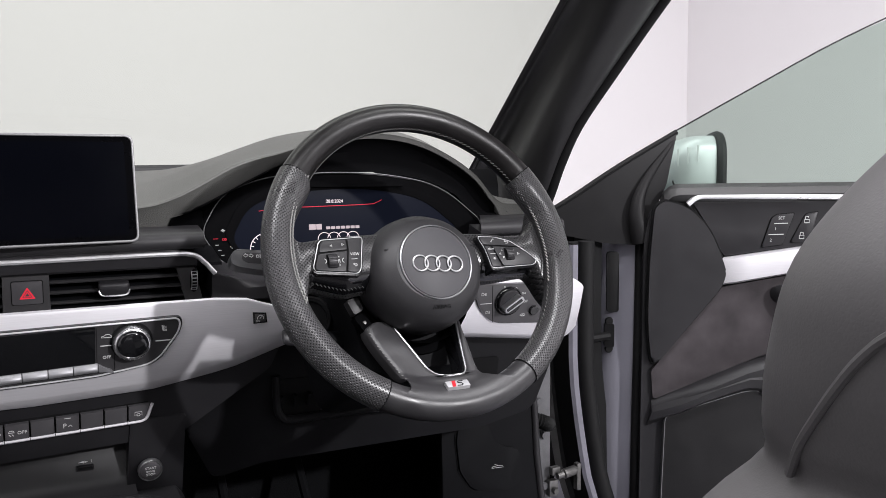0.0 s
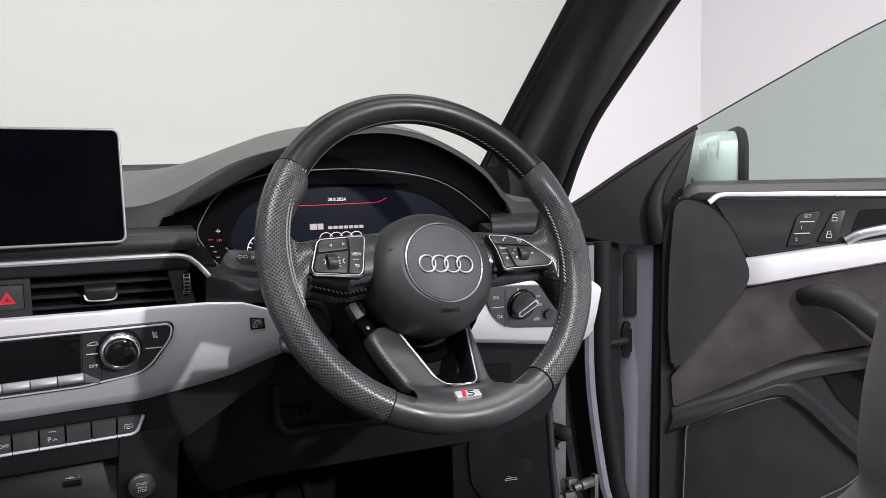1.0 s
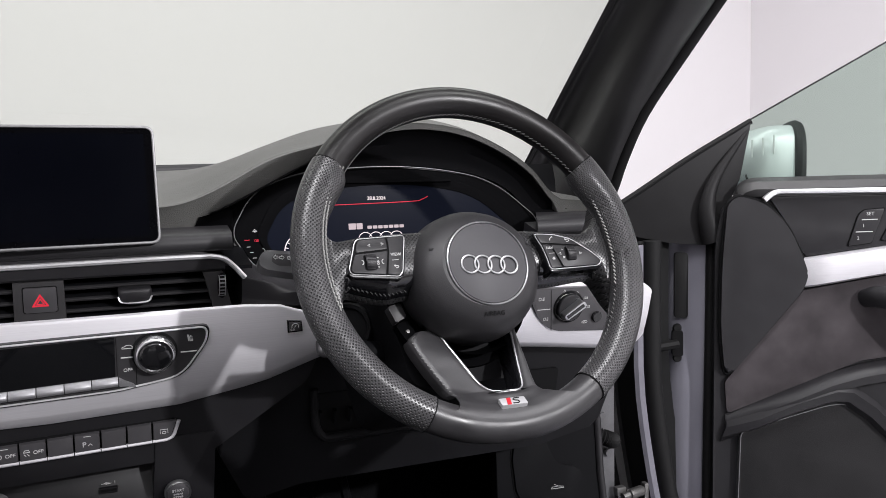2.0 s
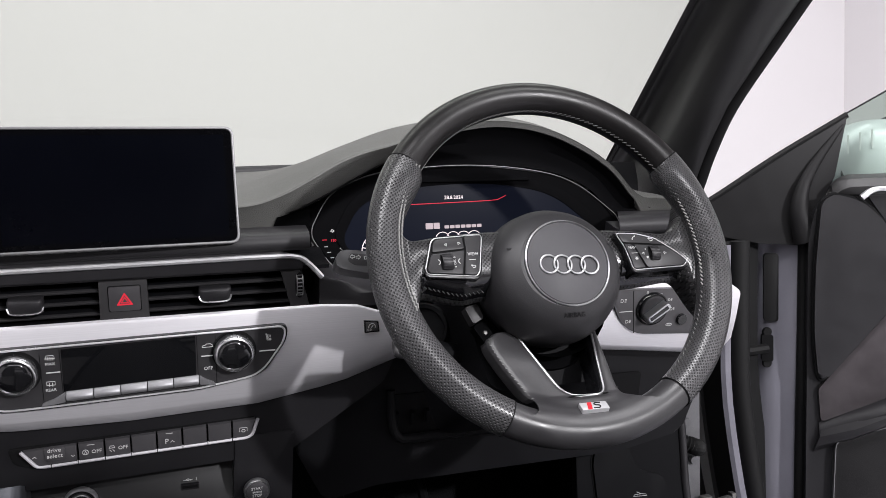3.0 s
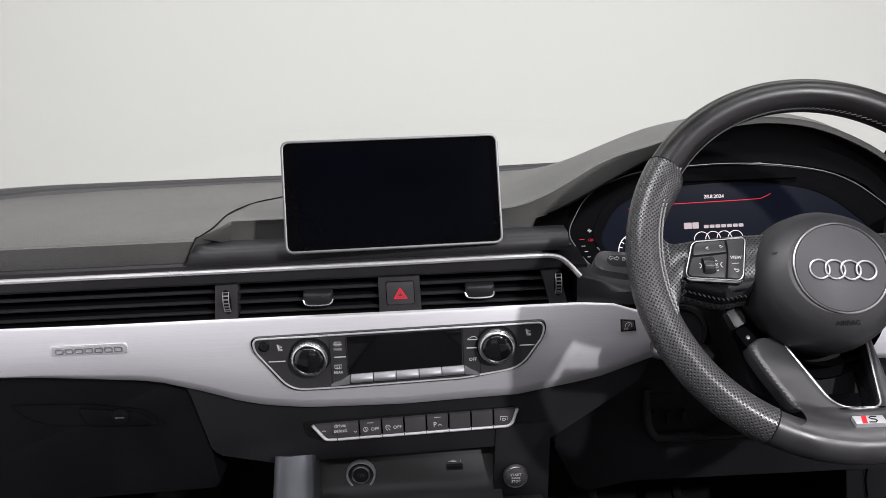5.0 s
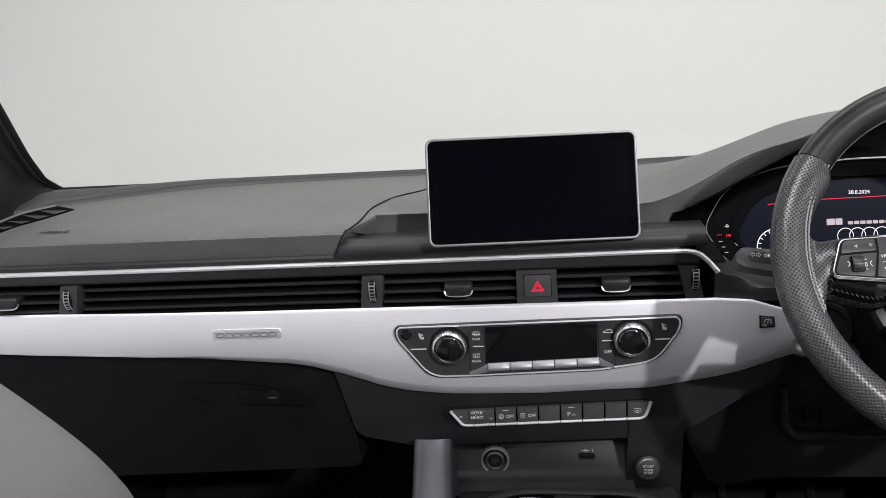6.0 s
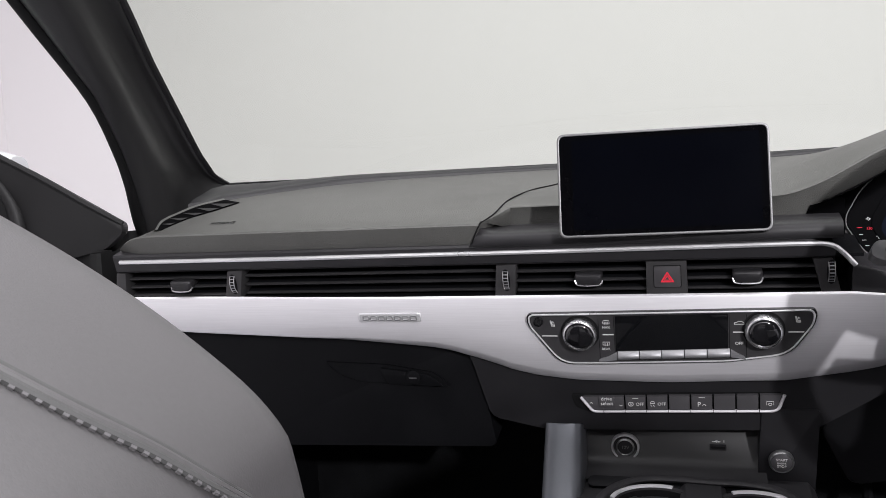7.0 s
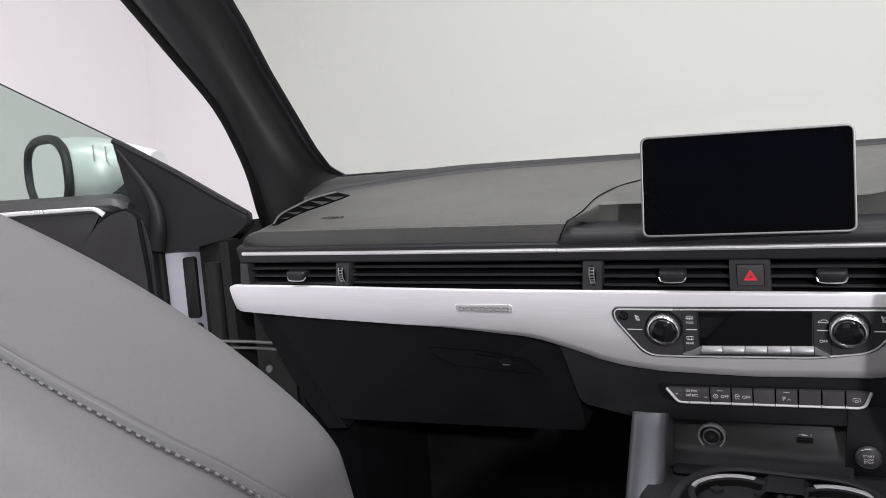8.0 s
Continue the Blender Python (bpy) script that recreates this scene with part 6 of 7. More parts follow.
        part("arm", tube([(0, 0.0, -0.006), (0, 0.16, -0.05), (0, 0.33, -0.06)], 0.008, 8), PLASTIC, p)


windscreen()
car_body()

# ---- centre console ----
def centre_console():
    c = thing("centre_console", Matrix.Identity(4), "black centre console with an open storage tray", "console")
    # tray: back wall, floor, cheeks
    part("tray_back", loft([[(x, 0.700 + 0.010 * abs(x / 0.12) ** 2, 0.735), (x, 0.694, 0.700), (x, 0.686, 0.668), (x, 0.676, 0.658), (x, 0.645, 0.652)] for x in np.linspace(-0.105, 0.105, 12)]), TRAY_PLASTIC, c, "smooth tray back wall")
    part("tray_lip", slab(rpoly([(-0.098, -0.010), (0.090, -0.010), (0.104, 0.004), (-0.098, 0.004)], 0.006), -0.004, 0.006, 0.003), PLASTIC, c, m=pose(0.0, 0.640, 0.652, 40))
    rows = []
    for y in (0.72, 0.66, 0.60, 0.50, 0.40, 0.2, 0.0, -0.3):
        z = 0.648 - 0.02 * max(0, (0.66 - y)) / 0.3
        rows.append([(-0.132, y, z - 0.12), (-0.130, y, z - 0.010), (-0.122, y, z), (0.150, y, z), (0.158, y, z - 0.01), (0.160, y, z - 0.12)])
    part("top", loft(rows), CONSOLE_PLASTIC, c)
    for x, nm in ((-0.136, "side"), (0.158, "side")):
        part(nm, box(x - 0.012, -0.3, 0.28, x + 0.012, 0.74, 0.60, 0.004), PLASTIC, c)
    # scuffed grey corner trim beside the tray
    rows = []
    for y, z in ((0.650, 0.720), (0.627, 0.680), (0.602, 0.635), (0.570, 0.575), (0.53, 0.50), (0.50, 0.44)):
        low = (0.720 - z) / 0.28
        x0, x1 = -0.150 - 0.004 * low, -0.106 + 0.010 * low
        rows.append(smooth_path([(x0, y + 0.05, z - 0.02), (x0 + 0.0005, y + 0.006, z - 0.004), (x0 + 0.003, y - 0.002, z - 0.001), (x0 + 0.010, y - 0.0065, z), (0.5 * (x0 + x1), y - 0.0085, z), (x1 - 0.010, y - 0.0065, z), (x1 - 0.003, y - 0.002, z - 0.001), (x1, y + 0.006, z - 0.004), (x1 + 0.001, y + 0.05, z - 0.02)], 3))
    part("corner_trim", loft(rows, caps=True), CONSOLE_METAL, c, "scuffed satin grey corner trim")
    # starter column on the driver's side
    part("starter_column", slab(rpoly([(-0.034, -0.075), (0.030, -0.075), (0.034, 0.052), (-0.028, 0.052)], 0.004), -0.08, 0.0, 0.003), CENTRE_PLASTIC, c, m=pose(0.128, 0.668, 0.690, 104))
    b = thing("start_button", pose(0.1205, 0.664, 0.677, 104), "round black start-stop button with a silver ring", "button")
    part("ring", lathe([(0.0139, -0.002), (0.0139, 0.003), (0.0132, 0.0042), (0.0122, 0.0042), (0.0118, 0.0025)], 40), CHROME_DULL, b)
    part("cap", lathe([(0.0119, 0.0), (0.0119, 0.0036), (0.0108, 0.0044), (0, 0.0048)], 36), BUTTON, b)
    for words, y, h in (("START", 0.0043, 0.0031), ("ENGINE", 0.0, 0.0020), ("STOP", -0.0042, 0.0031)):
        lettering("mark", words, h, at(0, y, 0.0050), WHITE, b)
    s = thing("power_socket", pose(-0.0575, 0.689, 0.6800, 98), "black 12 volt power socket with a silver ring", "socket")
    # pale ALU carries the ring's bright reflection in its colour
    part("ring", lathe([(0.0172, -0.002), (0.0172, 0.004), (0.0166, 0.0056), (0.0156, 0.0058), (0.0148, 0.0045), (0.0145, 0.001)], 48), ALU, s)
    part("inner_ring", lathe([(0.0112, -0.001), (0.0108, 0.0045), (0.0098, 0.0050), (0.0090, 0.0040)], 36), CHROME_DULL, s)
    part("cap", lathe([(0.0148, 0.0), (0.0148, 0.0018), (0.0090, 0.0020), (0.0090, 0.0045), (0, 0.0048)], 32), CONSOLE_PLASTIC, s)
    lettering("mark", "12V", 0.0044, at(0, 0, 0.0050), DIM_MARK, s)
    u = thing("usb_port", pose(0.0520, 0.6885, 0.686, 98), "small usb port with white symbol in the tray wall", "socket")
    part("frame", ring_plate(rect(-0.0095, -0.0065, 0.0095, -0.0005, 0.001, 2), rect(-0.0080, -0.0052, 0.0080, -0.0018, 0.0005, 2), -0.003, 0.0022), PLASTIC_SMOOTH, u)
    part("slot", box(-0.0080, -0.0052, 0.0, 0.0080, -0.0018, 0.0012), BLACK, u)
    icon_bars(u, -0.002, 0.0045, 0.0018, 0.010, 0.004, "usb")
    lettering("mark", "1", 0.0036, at(0.0068, 0.0048, 0.0016), WHITE, u)
    lip = smooth_path([(-0.082, 0.53, 0.652), (-0.078, 0.575, 0.656), (-0.064, 0.605, 0.659), (-0.045, 0.624, 0.660), (-0.022, 0.634, 0.660), (0.010, 0.634, 0.660), (0.045, 0.631, 0.660), (0.078, 0.630, 0.660), (0.108, 0.622, 0.659), (0.128, 0.600, 0.657), (0.136, 0.55, 0.653)], 5)
    part("holder_lip", tube(lip, 0.0055, 10, flat=0.7), CONSOLE_PLASTIC, c, "raised lip round the cup holders")
    bridge = [[(x, y, z) for x, z in ((0.008, 0.652), (0.014, 0.658), (0.052, 0.658), (0.058, 0.652))] for y in (0.632, 0.612, 0.596, 0.58)]
    part("holder_bridge", loft(bridge), CONSOLE_PLASTIC, c)
    for x, y, a0, a1 in ((-0.018, 0.575, 1.20, 3.02), (0.086, 0.570, 0.45, 2.05)):
        h = thing("cup_holder", pose(x, y, 0.653), "round black cup holder with a bright rim strip", "cup holder", "console cup holders")
        part("rim", lathe([(0.052, -0.006), (0.052, 0.001), (0.049, 0.0025), (0.045, 0.0015), (0.042, -0.01)], 56), CONSOLE_PLASTIC, h)
        part("well", lathe([(0.043, 0.0), (0.040, -0.06), (0, -0.06)], 48), BLACK, h)
        rows = [[((r) * math.cos(t), (r) * math.sin(t), z) for r, z in ((0.0500, 0.0022), (0.0500, 0.0042), (0.0462, 0.0036), (0.0455, 0.0012))] for t in np.linspace(a0, a1, 26)]
        # polished strip drawn in pale ALU, its reflection put into the colour
        part("rim_strip", loft(rows, close_u=True, caps=True), ALU, h, "bright rim strip")
        for t in (0.75, 2.35):
            part("clip", moved(box(-0.006, -0.002, -0.03, 0.006, 0.010, -0.004, 0.002), pose(0.038 * math.cos(t), 0.038 * math.sin(t), 0, 0, 0, math.degrees(t) + 90)), PLASTIC_SMOOTH, h)


centre_console()


# ---- front seats ----
def car_seat(x, y, mirror, label, lift=0.0, width=None, wing_out=0.035, top=0.757, cushion=0.13):
    s = thing("front_seat", pose(x, y, 0.28 + lift), label, "seat", "front seats")
    width = width or [(0.25, 0.235), (0.45, 0.258), (0.58, 0.266), (0.640, 0.264), (0.666, 0.252), (0.690, 0.218), (0.714, 0.168), (0.738, 0.102), (0.755, 0.035)]
    rows, seam = [], []
    for k in range(100):
        z = 0.20 + (top - 0.20) * (1 - (1 - k / 99) ** 1.6)
        w = smooth_interp(width, z)
        th = 0.085 if z < 0.62 else 0.085 * max(0.18, math.sqrt(max(0, 1 - ((z - 0.62) / 0.140) ** 2)))
        yc = -0.02 - 0.30 * (z - 0.45)
        row = []
        for j in range(80):
            a = 2 * math.pi * j / 80
            ca, sa = math.cos(a), math.sin(a)
            px = w * math.copysign(abs(ca) ** 0.55, ca)
            py = th * math.copysign(abs(sa) ** 0.75, sa)
            wing = wing_out * max(0, (abs(px) / w - 0.6) / 0.4) ** 1.5
            row.append((px, yc + py + (wing if sa > 0 else 0), z))
        rows.append(row)
    back = part("backrest", loft(rows, close_u=True, caps=True), SEAT, s, "dark grey leather backrest", sharp=60)
    # piping and stitches over the shoulder
    if mirror > 0:
        line = smooth_path([(0.155, -0.1010, 0.6980), (0.1800, -0.0939, 0.6810), (0.1984, -0.0870, 0.6677), (0.2155, -0.0775, 0.6539), (0.2315, -0.0663, 0.6392), (0.2458, -0.0521, 0.6240), (0.2555, -0.0374, 0.6086), (0.2589, -0.0196, 0.5942)], 12)
        line = [p + Vector((0.0013, -0.0014, 0.0012)) for p in line]
    else:
        line = smooth_path([(-0.2030, -0.072, 0.6140), (-0.2028, -0.0580, 0.6080), (-0.2020, -0.0488, 0.6000), (-0.2005, -0.0408, 0.5904), (-0.1978, -0.0326, 0.5799), (-0.1928, -0.0228, 0.5679), (-0.1872, -0.0148, 0.5556)], 8)
    part("piping", tube([p + Vector((0.0013, -0.0013, -0.0016)) for p in line] if mirror > 0 else line, 0.0016, 8), SEAT, back)
    if mirror > 0:
        for k, r in ((0.0, 0.0011), (0.75, 0.0016)):
            part("seam_groove", tube([p + Vector((0.0034, -0.0034, -0.0043)) * k for p in line], r, 8), STITCH_DARK, back)
    bm = bmesh.new()
    for a, b in list(zip(line, line[1:]))[::2]:
        o = Vector((0, 0, 0)) if mirror < 0 else Vector((0.0034, -0.0034, -0.0043))
        tube([a + o, a * 0.1 + b * 0.9 + o], 0.0009, 5, bm=bm)
    part("stitching", bm, STITCH_SEAT, back)
    rows = []
    for yy in np.linspace(-0.05, 0.46, 12):
        row = []
        for j in range(32):
            a = 2 * math.pi * j / 32
            ca, sa = math.cos(a), math.sin(a)
            row.append((0.262 * math.copysign(abs(ca) ** 0.5, ca), yy, cushion + 0.07 * math.copysign(abs(sa) ** 0.6, sa)))
        rows.append(row)
    part("cushion", loft(rows, close_u=True, caps=True), SEAT, s)
    part("base", box(-0.22, -0.02, -lift, 0.22, 0.42, 0.07, 0.01), CONSOLE_PLASTIC, s)
    return s


car_seat(-0.3785, -0.0865, 1, "dark grey leather front passenger seat with stitched shoulder seam", 0.0455,
         [(0.25, 0.235), (0.5, 0.257), (0.6, 0.2594), (0.6163, 0.2524), (0.6326, 0.2384), (0.657, 0.2119), (0.6815, 0.1797), (0.7059, 0.1416), (0.7303, 0.0959), (0.7466, 0.0587), (0.7564, 0.0307), (0.7629, 0.002)], 0.06, 0.7629)
car_seat(0.392, -0.158, -1, "dark grey leather driver's seat with stitched shoulder bolster", 0.09,
         [(0.13, 0.23), (0.47, 0.235), (0.515, 0.232), (0.537, 0.215), (0.552, 0.188), (0.567, 0.194), (0.592, 0.201), (0.624, 0.200), (0.654, 0.173), (0.680, 0.134), (0.704, 0.080), (0.722, 0.020)], 0.012, 0.722, 0.075)

# ---- doors ----
def car_door(side, hinge, opened, lift, label):
    """An open front door. Its parts are drawn with s along the door from the hinge, z up and d towards the cabin."""
    turn = opened - 90 if side > 0 else 270 - opened
    door = thing("front_door", pose(side * hinge[0], hinge[1], lift, 0, 0, turn), label, "door", "front doors")
    f = -side
    put = Matrix(((1, 0, 0, 0), (0, 0, f, 0), (0, 1, 0, 0), (0, 0, 0, 1)))

    def add(name, bm, mat, label="", parent=None, sharp=38):
        return part(name, moved(bm, put), mat, parent or door, label, sharp=sharp)

    # painted shell and its front edge
    shell = [(0.085, 0.30), (1.15, 0.30), (1.20, 0.60), (1.17, 0.995), (0.30, 0.985), (0.10, 0.90)]
    add("shell", slab(rpoly(shell, 0.02), -0.15, -0.075, 0.004), BODY_PAINT, "silver painted door shell")
    rows = []
    for z in (0.30, 0.45, 0.60, 0.75, 0.86, 0.905):
        b = 0.012 * ((z - 0.6) / 0.3) ** 2
        rows.append([(0.088 + b, z, -0.10), (0.096 + b, z, -0.07), (0.108 + b, z, -0.052), (0.128 + b, z, -0.040), (0.150 + b, z, -0.034), (0.172, z, -0.030), (0.20, z, -0.030)])
    add("front_edge", loft(rows), BODY_PAINT, "silver painted front edge of the door")
    add("edge_sticker", slab(rect(0.112, 0.760, 0.134, 0.872, 0.005), -0.050, -0.038, 0.001), RUBBER)
    for z in (0.742, 0.690):
        add("edge_bolt", moved(lathe([(0, 0.006), (0.006, 0.006), (0.008, 0.0)], 14), at(0.117, z, -0.044)), RUBBER)
    strap = [(0.115, 0.716, -0.035), (0.06, 0.712, -0.01), (-0.02, 0.708, 0.015)]
    add("check_strap", tube(strap, 0.008, 8, flat=1.2), RUBBER, "black door check strap")
    add("strap_slot", slab(rect(0.108, 0.694, 0.126, 0.738, 0.004), -0.05, -0.036), BLACK)
    seal = [(0.166 - 0.003 * math.sin(5 * z), z, -0.026) for z in np.linspace(0.30, 0.96, 14)]
    add("edge_seal", tube(seal, 0.008, 10), RUBBER)
    rows = [[(0.0, z, -0.115), (0.02, z, -0.09), (0.045, z, -0.082), (0.070, z, -0.088), (0.090, z, -0.10)] for z in (0.30, 0.6, 0.93)]
    add("hinge_cover", loft(rows), RUBBER, "black rubber hinge cover")
    seal = [(0.074 + 0.006 * math.sin(4 * z), z, -0.080) for z in np.linspace(0.30, 0.93, 14)]
    add("front_seal", tube(seal, 0.016, 10), RUBBER, "thick black rubber seal")
    # trim panel
    panel = [(0.168, 0.30), (1.10, 0.30), (1.14, 0.62), (1.12, 0.968), (0.225, 0.975), (0.185, 0.955), (0.172, 0.90)]
    add("trim_panel", slab(rpoly(panel, [0.01, 0.02, 0.02, 0.02, 0.02, 0.03, 0.02]), -0.035, 0.0, 0.008), CONSOLE_PLASTIC, "black moulded door panel")
    # top roll
    rows = []
    for s_ in [0.206, 0.210, 0.218, 0.23] + list(np.linspace(0.25, 1.13, 22)):
        k = 0.004 * (s_ - 0.205) - 0.016 * max(0, (0.23 - s_) / 0.024) ** 2
        f2 = 1 - 0.7 * max(0, (0.23 - s_) / 0.024) ** 2
        rows.append([(s_, 0.955, -0.03), (s_, 0.985 + k, -0.034), (s_, 0.9955 + k, -0.022), (s_, 0.997 + k, -0.006), (s_, 0.990 + k, 0.010 * f2), (s_, 0.978 + k, 0.016 * f2), (s_, 0.966, 0.008 * f2)])
    add("top_roll", loft(rows, caps=True), DOOR_SOFT, "soft black padded door top")
    # upper panel behind the chrome strip
    upper = [(0.255, 0.965), (1.10, 0.972), (1.10, 0.93), (0.53, 0.897), (0.312, 0.868), (0.285, 0.92)]
    add("upper_panel", slab(rpoly(upper, 0.006), -0.005, 0.006, 0.003), PLASTIC_SMOOTH)
    strip = [(0.246, 0.961), (0.258, 0.9715), (0.268, 0.975), (0.40, 0.974), (0.70, 0.970), (1.09, 0.968)]
    add("chrome_strip", tube([(*p, 0.012) for p in rpoly_open(strip, 0.01)], 0.0052, 8, flat=0.9), CHROME, "bright chrome strip along the door top")
    # fixed front cheek
    cheek = [(0.188, 0.955), (0.205, 0.968), (0.245, 0.957), (0.283, 0.920), (0.306, 0.868), (0.316, 0.838), (0.306, 0.812), (0.186, 0.664), (0.178, 0.75), (0.180, 0.86)]
    add("front_cheek", slab(rpoly(cheek, 0.03, 8), -0.01, 0.016, 0.013, segments=4), PLASTIC_SMOOTH, "smooth black front cheek")
    border = rpoly([(0.247 + (a - 0.247) * 1.02, 0.82 + (b - 0.82) * 1.012) for a, b in cheek], 0.03, 8)
    add("cheek_seam", tube([(a, b, 0.007) for a, b in border], 0.0028, 6, closed=True), BLACK)
    # aluminium bar
    bar_top = lambda s_: 0.8655 + 0.0315 * (s_ - 0.31) / 0.22
    bar_low = lambda s_: 0.8165 + 0.0375 * (s_ - 0.31) / 0.22
    rows = []
    for s_ in list(np.linspace(0.303, 0.62, 14)) + [0.8, 1.0]:
        e = max(0, 1 - (s_ - 0.303) / 0.02)
        t, b = bar_top(min(s_, 0.75)), bar_low(min(s_, 0.75))
        rows.append([(s_, t, 0.0), (s_, t, 0.014 - 0.008 * e), (s_, t - 0.003, 0.019 - 0.008 * e), (s_, (t + b) / 2, 0.022 - 0.010 * e), (s_, b + 0.004, 0.020 - 0.010 * e), (s_, b, 0.012 - 0.008 * e), (s_, b, 0.0)])
    add("aluminium_bar", loft(rows, caps=True), ALU, "brushed aluminium door bar")
    # suede insert
    suede = [(0.306, 0.812), (0.60, 0.865), (0.80, 0.87), (0.80, 0.74), (0.52, 0.716), (0.40, 0.697), (0.30, 0.655), (0.190, 0.607), (0.186, 0.660)]
    add("suede_insert", slab(rpoly(suede, 0.006), -0.01, 0.008, 0.003), ALCANTARA, "mottled charcoal suede insert")
    # driver's memory and lock keys
    if side > 0:
        mem = [(0.377, 0.884), (0.413, 0.889), (0.432, 0.944), (0.402, 0.9415), (0.393, 0.935)]
        sw = add("memory_switch", slab(rpoly(mem, 0.004), 0.004, 0.0095, 0.0012), PLASTIC_SMOOTH)
        lock = [(0.427, 0.8925), (0.459, 0.8915), (0.473, 0.9465), (0.452, 0.9425)]
        lk = add("lock_switch", slab(rpoly(lock, 0.004), 0.004, 0.0095, 0.0012), PLASTIC_SMOOTH)
        for outline, ms, mz, owner in ((mem, 0.404, 0.915, sw), (lock, 0.450, 0.918, lk)):
            add("switch_gap", slab(rpoly([(ms + (a - ms) * 1.08, mz + (b - mz) * 1.05) for a, b in outline], 0.004), 0.004, 0.0070), BLACK, parent=owner)
        for a, b in (((0.388, 0.9065), (0.414, 0.9070)), ((0.397, 0.9260), (0.421, 0.9265))):
            add("switch_line", tube([(*a, 0.0098), (*b, 0.0098)], 0.0008, 6), WHITE, parent=sw)
        stand = pose(0, 0, 0, 90)
        for words, s_, z in (("SET", 0.410, 0.9355), ("1", 0.400, 0.9165), ("2", 0.392, 0.8965)):
            lettering("mark", words, 0.0055, Matrix.Translation((s_, f * 0.0100, z)) @ stand, WHITE, sw)
        for z in (0.932, 0.904):
            bm = bmesh.new()
            for p in ([(-0.004, -0.005), (-0.004, 0.001), (0.004, 0.001), (0.004, -0.005), (-0.004, -0.005)], [(-0.0025, 0.001), (-0.0025, 0.006), (0.0025, 0.006), (0.0025, 0.002 if z < 0.92 else 0.004)]):
                tube([(0.4495 + a + (z - 0.918) * 0.3, z + b, 0.0098) for a, b in p], 0.0007, 5, bm=bm)
            add("symbol", bm, WHITE, parent=lk)
    # inner handle over a flat black plate that stands for the well's shade
    add("handle_well_shade", slab(rpoly([(0.478, 0.897), (0.66, 0.922), (0.66, 0.952), (0.495, 0.945)], 0.008), 0.003, 0.0068), BLACK)
    lever = smooth_path([(0.472, 0.893, 0.012), (0.492, 0.904, 0.018), (0.53, 0.913, 0.022), (0.60, 0.922, 0.022), (0.64, 0.925, 0.014)], 5)
    add("door_handle", tube(lever, 0.0085, 10, flat=0.7), CHROME_DULL, "satin silver door lever")
    # pull handle
    grip = smooth_path([(0.405, 0.798, 0.004), (0.418, 0.804, 0.030), (0.450, 0.800, 0.052), (0.50, 0.765, 0.064), (0.56, 0.715, 0.066), (0.62, 0.675, 0.064), (0.70, 0.650, 0.05)], 6)
    rad = [0.015 + 0.009 * min(1, k / 18) for k in range(len(grip))]
    add("pull_handle", tube(grip, rad, 14, flat=0.8), CONSOLE_PLASTIC, "curved black pull handle")
    # armrest shelf, pocket and loudspeaker
    rows = []
    for s_, z in ((0.188, 0.604), (0.25, 0.632), (0.30, 0.654), (0.35, 0.676), (0.40, 0.691), (0.46, 0.702), (0.53, 0.713), (0.65, 0.725), (0.80, 0.735)):
        e = min(1, 0.25 + (s_ - 0.188) / 0.12)
        rows.append([(s_, z, 0.0), (s_, z + 0.001, 0.012 * e), (s_, z - 0.006, 0.024 * e), (s_, z - 0.016, 0.030 * e), (s_, z - 0.030, 0.026 * e), (s_, z - 0.036, 0.0)])
    add("armrest_edge", loft(rows, caps=True), PLASTIC_SMOOTH, "grey-black armrest edge")
    rows = []
    for s_, z in ((0.190, 0.590), (0.24, 0.610), (0.30, 0.636), (0.36, 0.656), (0.385, 0.655), (0.42, 0.630), (0.47, 0.580), (0.53, 0.525), (0.57, 0.495), (0.64, 0.48)):
        e = min(1, 0.35 + (s_ - 0.188) / 0.08)
        rows.append([(s_, z, 0.0), (s_, z + 0.004, 0.020 * e), (s_ - 0.002, z - 0.006, 0.030 * e), (s_ - 0.008, z - 0.022, 0.026 * e), (s_ - 0.010, z - 0.032, 0.010 * e), (s_ - 0.010, z - 0.034, 0.0)])
    add("speaker_ridge", loft(rows, caps=True), PLASTIC_SMOOTH, "rounded ridge round the loudspeaker")
    # black plate on the panel for the door pocket's inner shade
    add("door_pocket_shade", slab(rpoly([(0.43, 0.683), (0.52, 0.70), (0.80, 0.715), (0.80, 0.52), (0.60, 0.52), (0.53, 0.56), (0.47, 0.62)], 0.01), -0.002, 0.004), BLACK)
    spk = rpoly([(0.212, 0.578), (0.345, 0.622), (0.375, 0.6265), (0.40, 0.612), (0.505, 0.512), (0.510, 0.497), (0.480, 0.470), (0.380, 0.42), (0.206, 0.40)], 0.012)
    cs, cz = 0.34, 0.51
    sp = add("loudspeaker_grille", slab(spk, -0.002, 0.012, 0.004), GRILLE, "fine-meshed black loudspeaker grille")
    add("grille_edge", ring_plate([(cs + (a - cs) * 1.012, cz + (b - cz) * 1.012) for a, b in spk], spk, 0.0, 0.0140, 0.0012), OUTLINE, parent=sp)
    # sail triangle, window, mirror
    sail = [(0.000, 0.930), (0.030, 0.905), (0.104, 0.890), (0.170, 0.886), (0.205, 0.975), (0.214, 0.995), (0.232, 1.092), (0.130, 1.031), (0.045, 0.975), (0.0, 0.945)]
    add("sail_triangle", slab(rpoly(sail, [0.008, 0.01, 0.01, 0.01, 0.004, 0.004, 0.001, 0.02, 0.01, 0.006]), -0.05, -0.018, 0.006), SAIL_PLASTIC, "black triangular mirror sail")
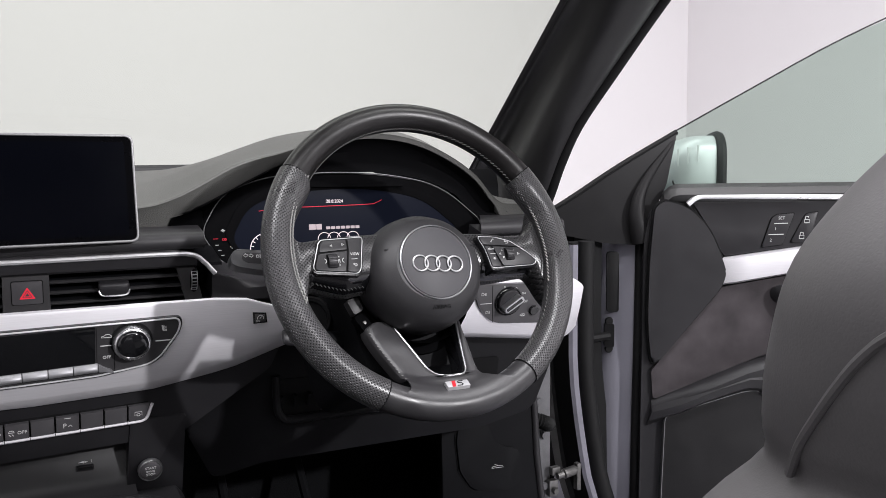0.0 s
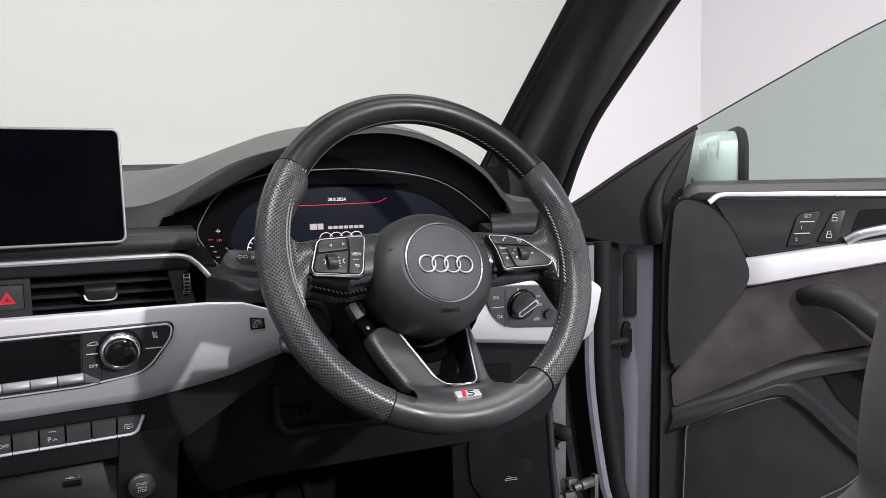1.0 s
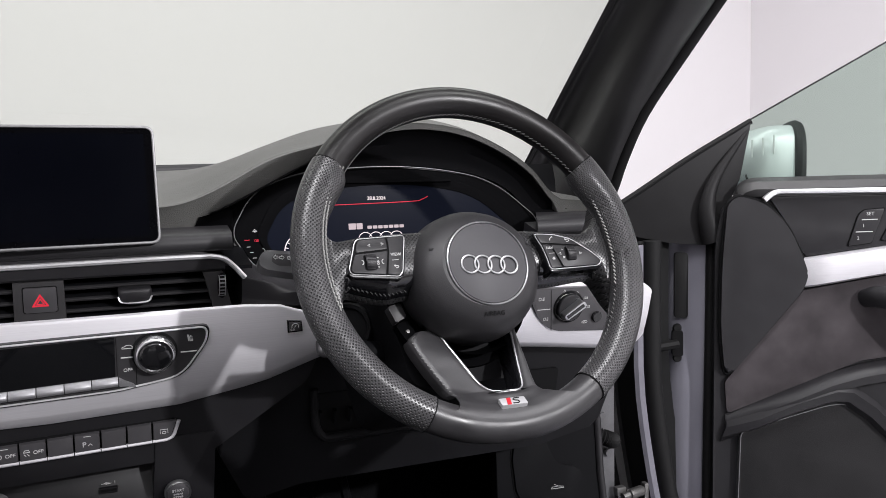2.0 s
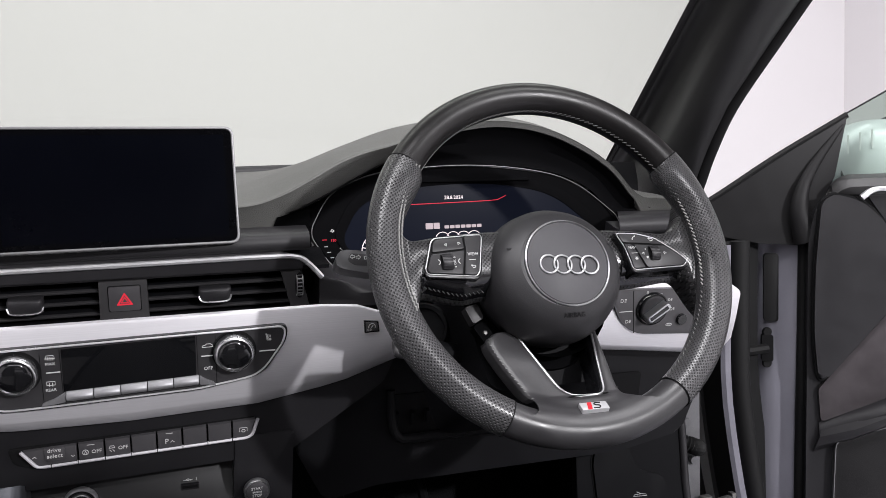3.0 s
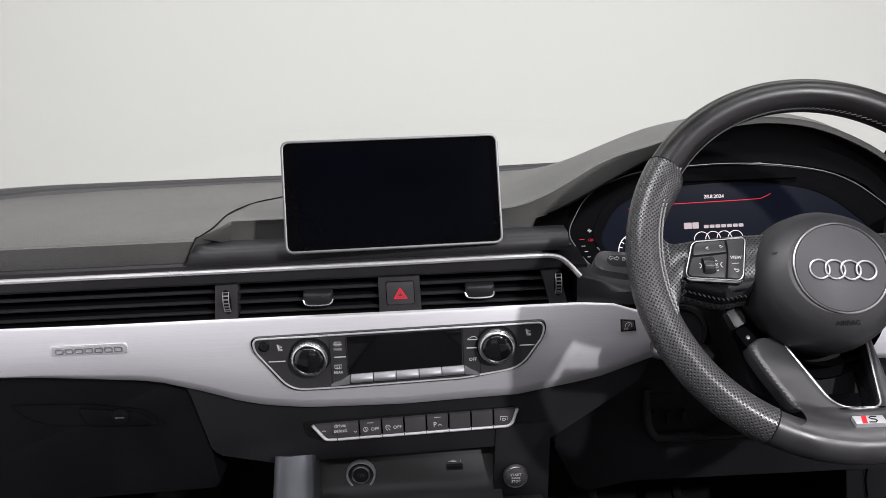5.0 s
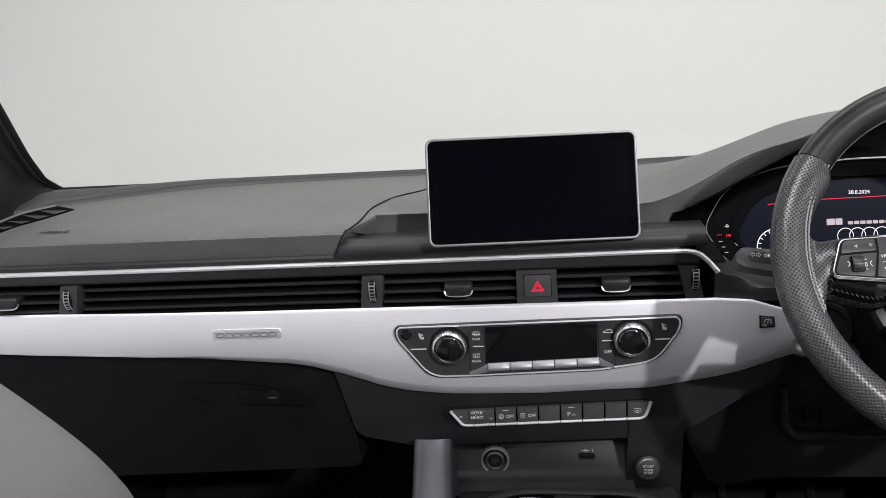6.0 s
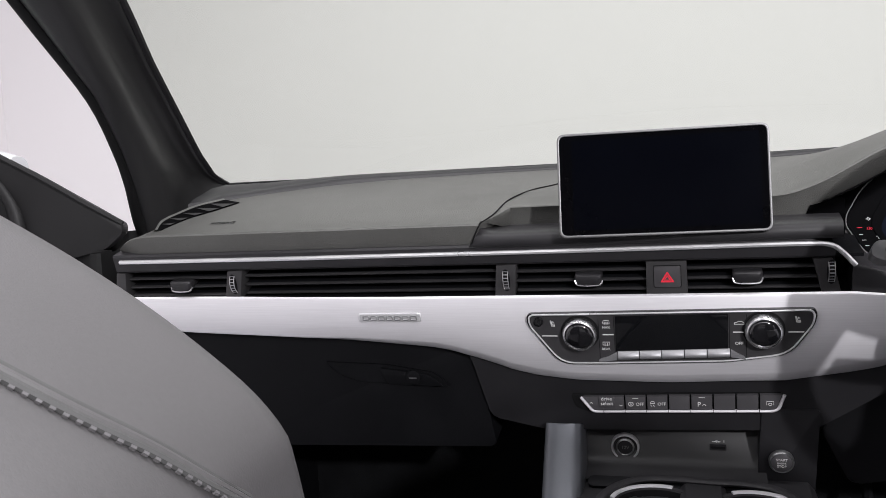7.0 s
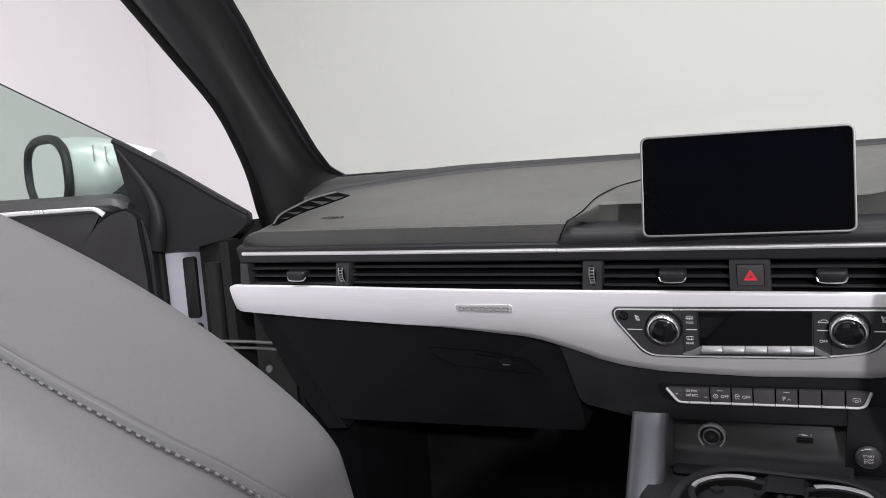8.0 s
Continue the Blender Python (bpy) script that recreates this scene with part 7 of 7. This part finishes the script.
    fold = smooth_path([(0.172, 0.893, -0.012), (0.160, 0.945, -0.008), (0.175, 1.000, -0.012), (0.228, 1.078, -0.020)], 5)
    add("sail_ridge", tube(fold, [0.020 - 0.017 * k / (len(fold) - 1) for k in range(len(fold))], 10, flat=0.6), SAIL_PLASTIC)
    cord = smooth_path([(0.0, 0.945, -0.022), (0.05, 0.977, -0.020), (0.13, 1.030, -0.020), (0.232, 1.090, -0.022)], 5)
    add("sail_seal", tube(cord, 0.005, 8), RUBBER)
    glassy = [(0.214, 0.985), (0.229, 1.090), (0.36, 1.163), (0.53, 1.255), (0.70, 1.325), (0.90, 1.36), (1.10, 1.33), (1.13, 0.99)]
    g = add("window_pane", slab(glassy, -0.042, -0.038), SIDE_GLASS, "green-tinted frameless side window")
    g.visible_shadow = False
    edge = smooth_path([(0.229, 1.090, -0.040), (0.36, 1.163, -0.040), (0.53, 1.255, -0.040), (0.70, 1.325, -0.040), (0.90, 1.36, -0.040), (1.10, 1.33, -0.040)], 4)
    add("pane_edge", tube(edge, 0.0014, 6), PLASTIC_SMOOTH, "ground grey glass edge")
    return door, add


def mirror_body(door, add, side):
    """Door mirror outside the window: painted cap, dark foot, mirror glass facing back."""
    shift, shear, rise = (0.0, 0.10, 0.0) if side > 0 else (0.022, 1.0, 0.020)
    tall = 0.58 if side > 0 else 0.74
    slide = lambda s_, z, d: (s_ + (shift - shear * (d + 0.075)) * (s_ - 0.215) / 0.112, z + rise, d)
    rows = []
    for k in range(12):
        t = k / 11
        s_ = 0.215 + 0.108 * t
        r = 0.45 + 0.55 * math.sin(min(1, t * 1.35) * math.pi / 2)
        rows.append([slide(s_, 1.018 + 0.070 * r * math.copysign(abs(math.sin(a)) ** tall, math.sin(a)), -0.17 + 0.095 * r * math.copysign(abs(math.cos(a)) ** tall, math.cos(a))) for a in np.linspace(0, 2 * math.pi, 32, endpoint=False)])
    cap = add("mirror_cap", loft(rows, close_u=True, caps=True), MIRROR_PAINT, "silver painted door mirror cap", sharp=55)
    ring = [Vector(slide(0.327, 1.018 + 0.069 * math.copysign(abs(math.sin(a)) ** tall, math.sin(a)), -0.17 + 0.095 * math.copysign(abs(math.cos(a)) ** tall, math.cos(a)))) for a in np.linspace(0, 2 * math.pi, 32, endpoint=False)]
    for k in range(3):
        slot = [slide(0.243 + 0.020 * k, 1.030 + 0.004 * k + 0.030 * q, -0.0765 + 0.018 * (1 - k / 2)) for q in (0, 0.5, 1)]
        add("cap_slot", tube(slot, 0.0016, 6), CHROME, parent=cap)
    add("mirror_frame", tube(ring, 0.0095, 8, closed=True, up=(1, 0, 0)), CONSOLE_PLASTIC, parent=cap)
    face = bmesh.new()
    mid = sum(ring, Vector()) / len(ring)
    front = [face.verts.new(mid + (c - mid) * 0.93 + Vector((0.0015, 0, 0))) for c in ring]
    back = [face.verts.new(mid + (c - mid) * 0.93 - Vector((0.005, 0, 0))) for c in ring]
    face.faces.new(front)
    face.faces.new(back[::-1])
    for i in range(len(ring)):
        face.faces.new((front[i], front[(i + 1) % len(ring)], back[(i + 1) % len(ring)], back[i]))
    add("mirror_glass", face, MIRROR, parent=cap)
    add("mirror_foot", tube([(0.262, 1.0, -0.10), (0.262, 0.985, -0.17)], [0.02, 0.03], 10), CONSOLE_PLASTIC)


for side, hinge, opened, lift, words in ((1, (0.85, 0.92), 60, 0.0, "open driver's door with suede insert, aluminium bar and loudspeaker"),
                                         (-1, (0.85, 0.80), 70, 0.03, "open passenger door with raised green-tinted window")):
    made, adder = car_door(side, hinge, opened, lift, words)
    mirror_body(made, adder, side)
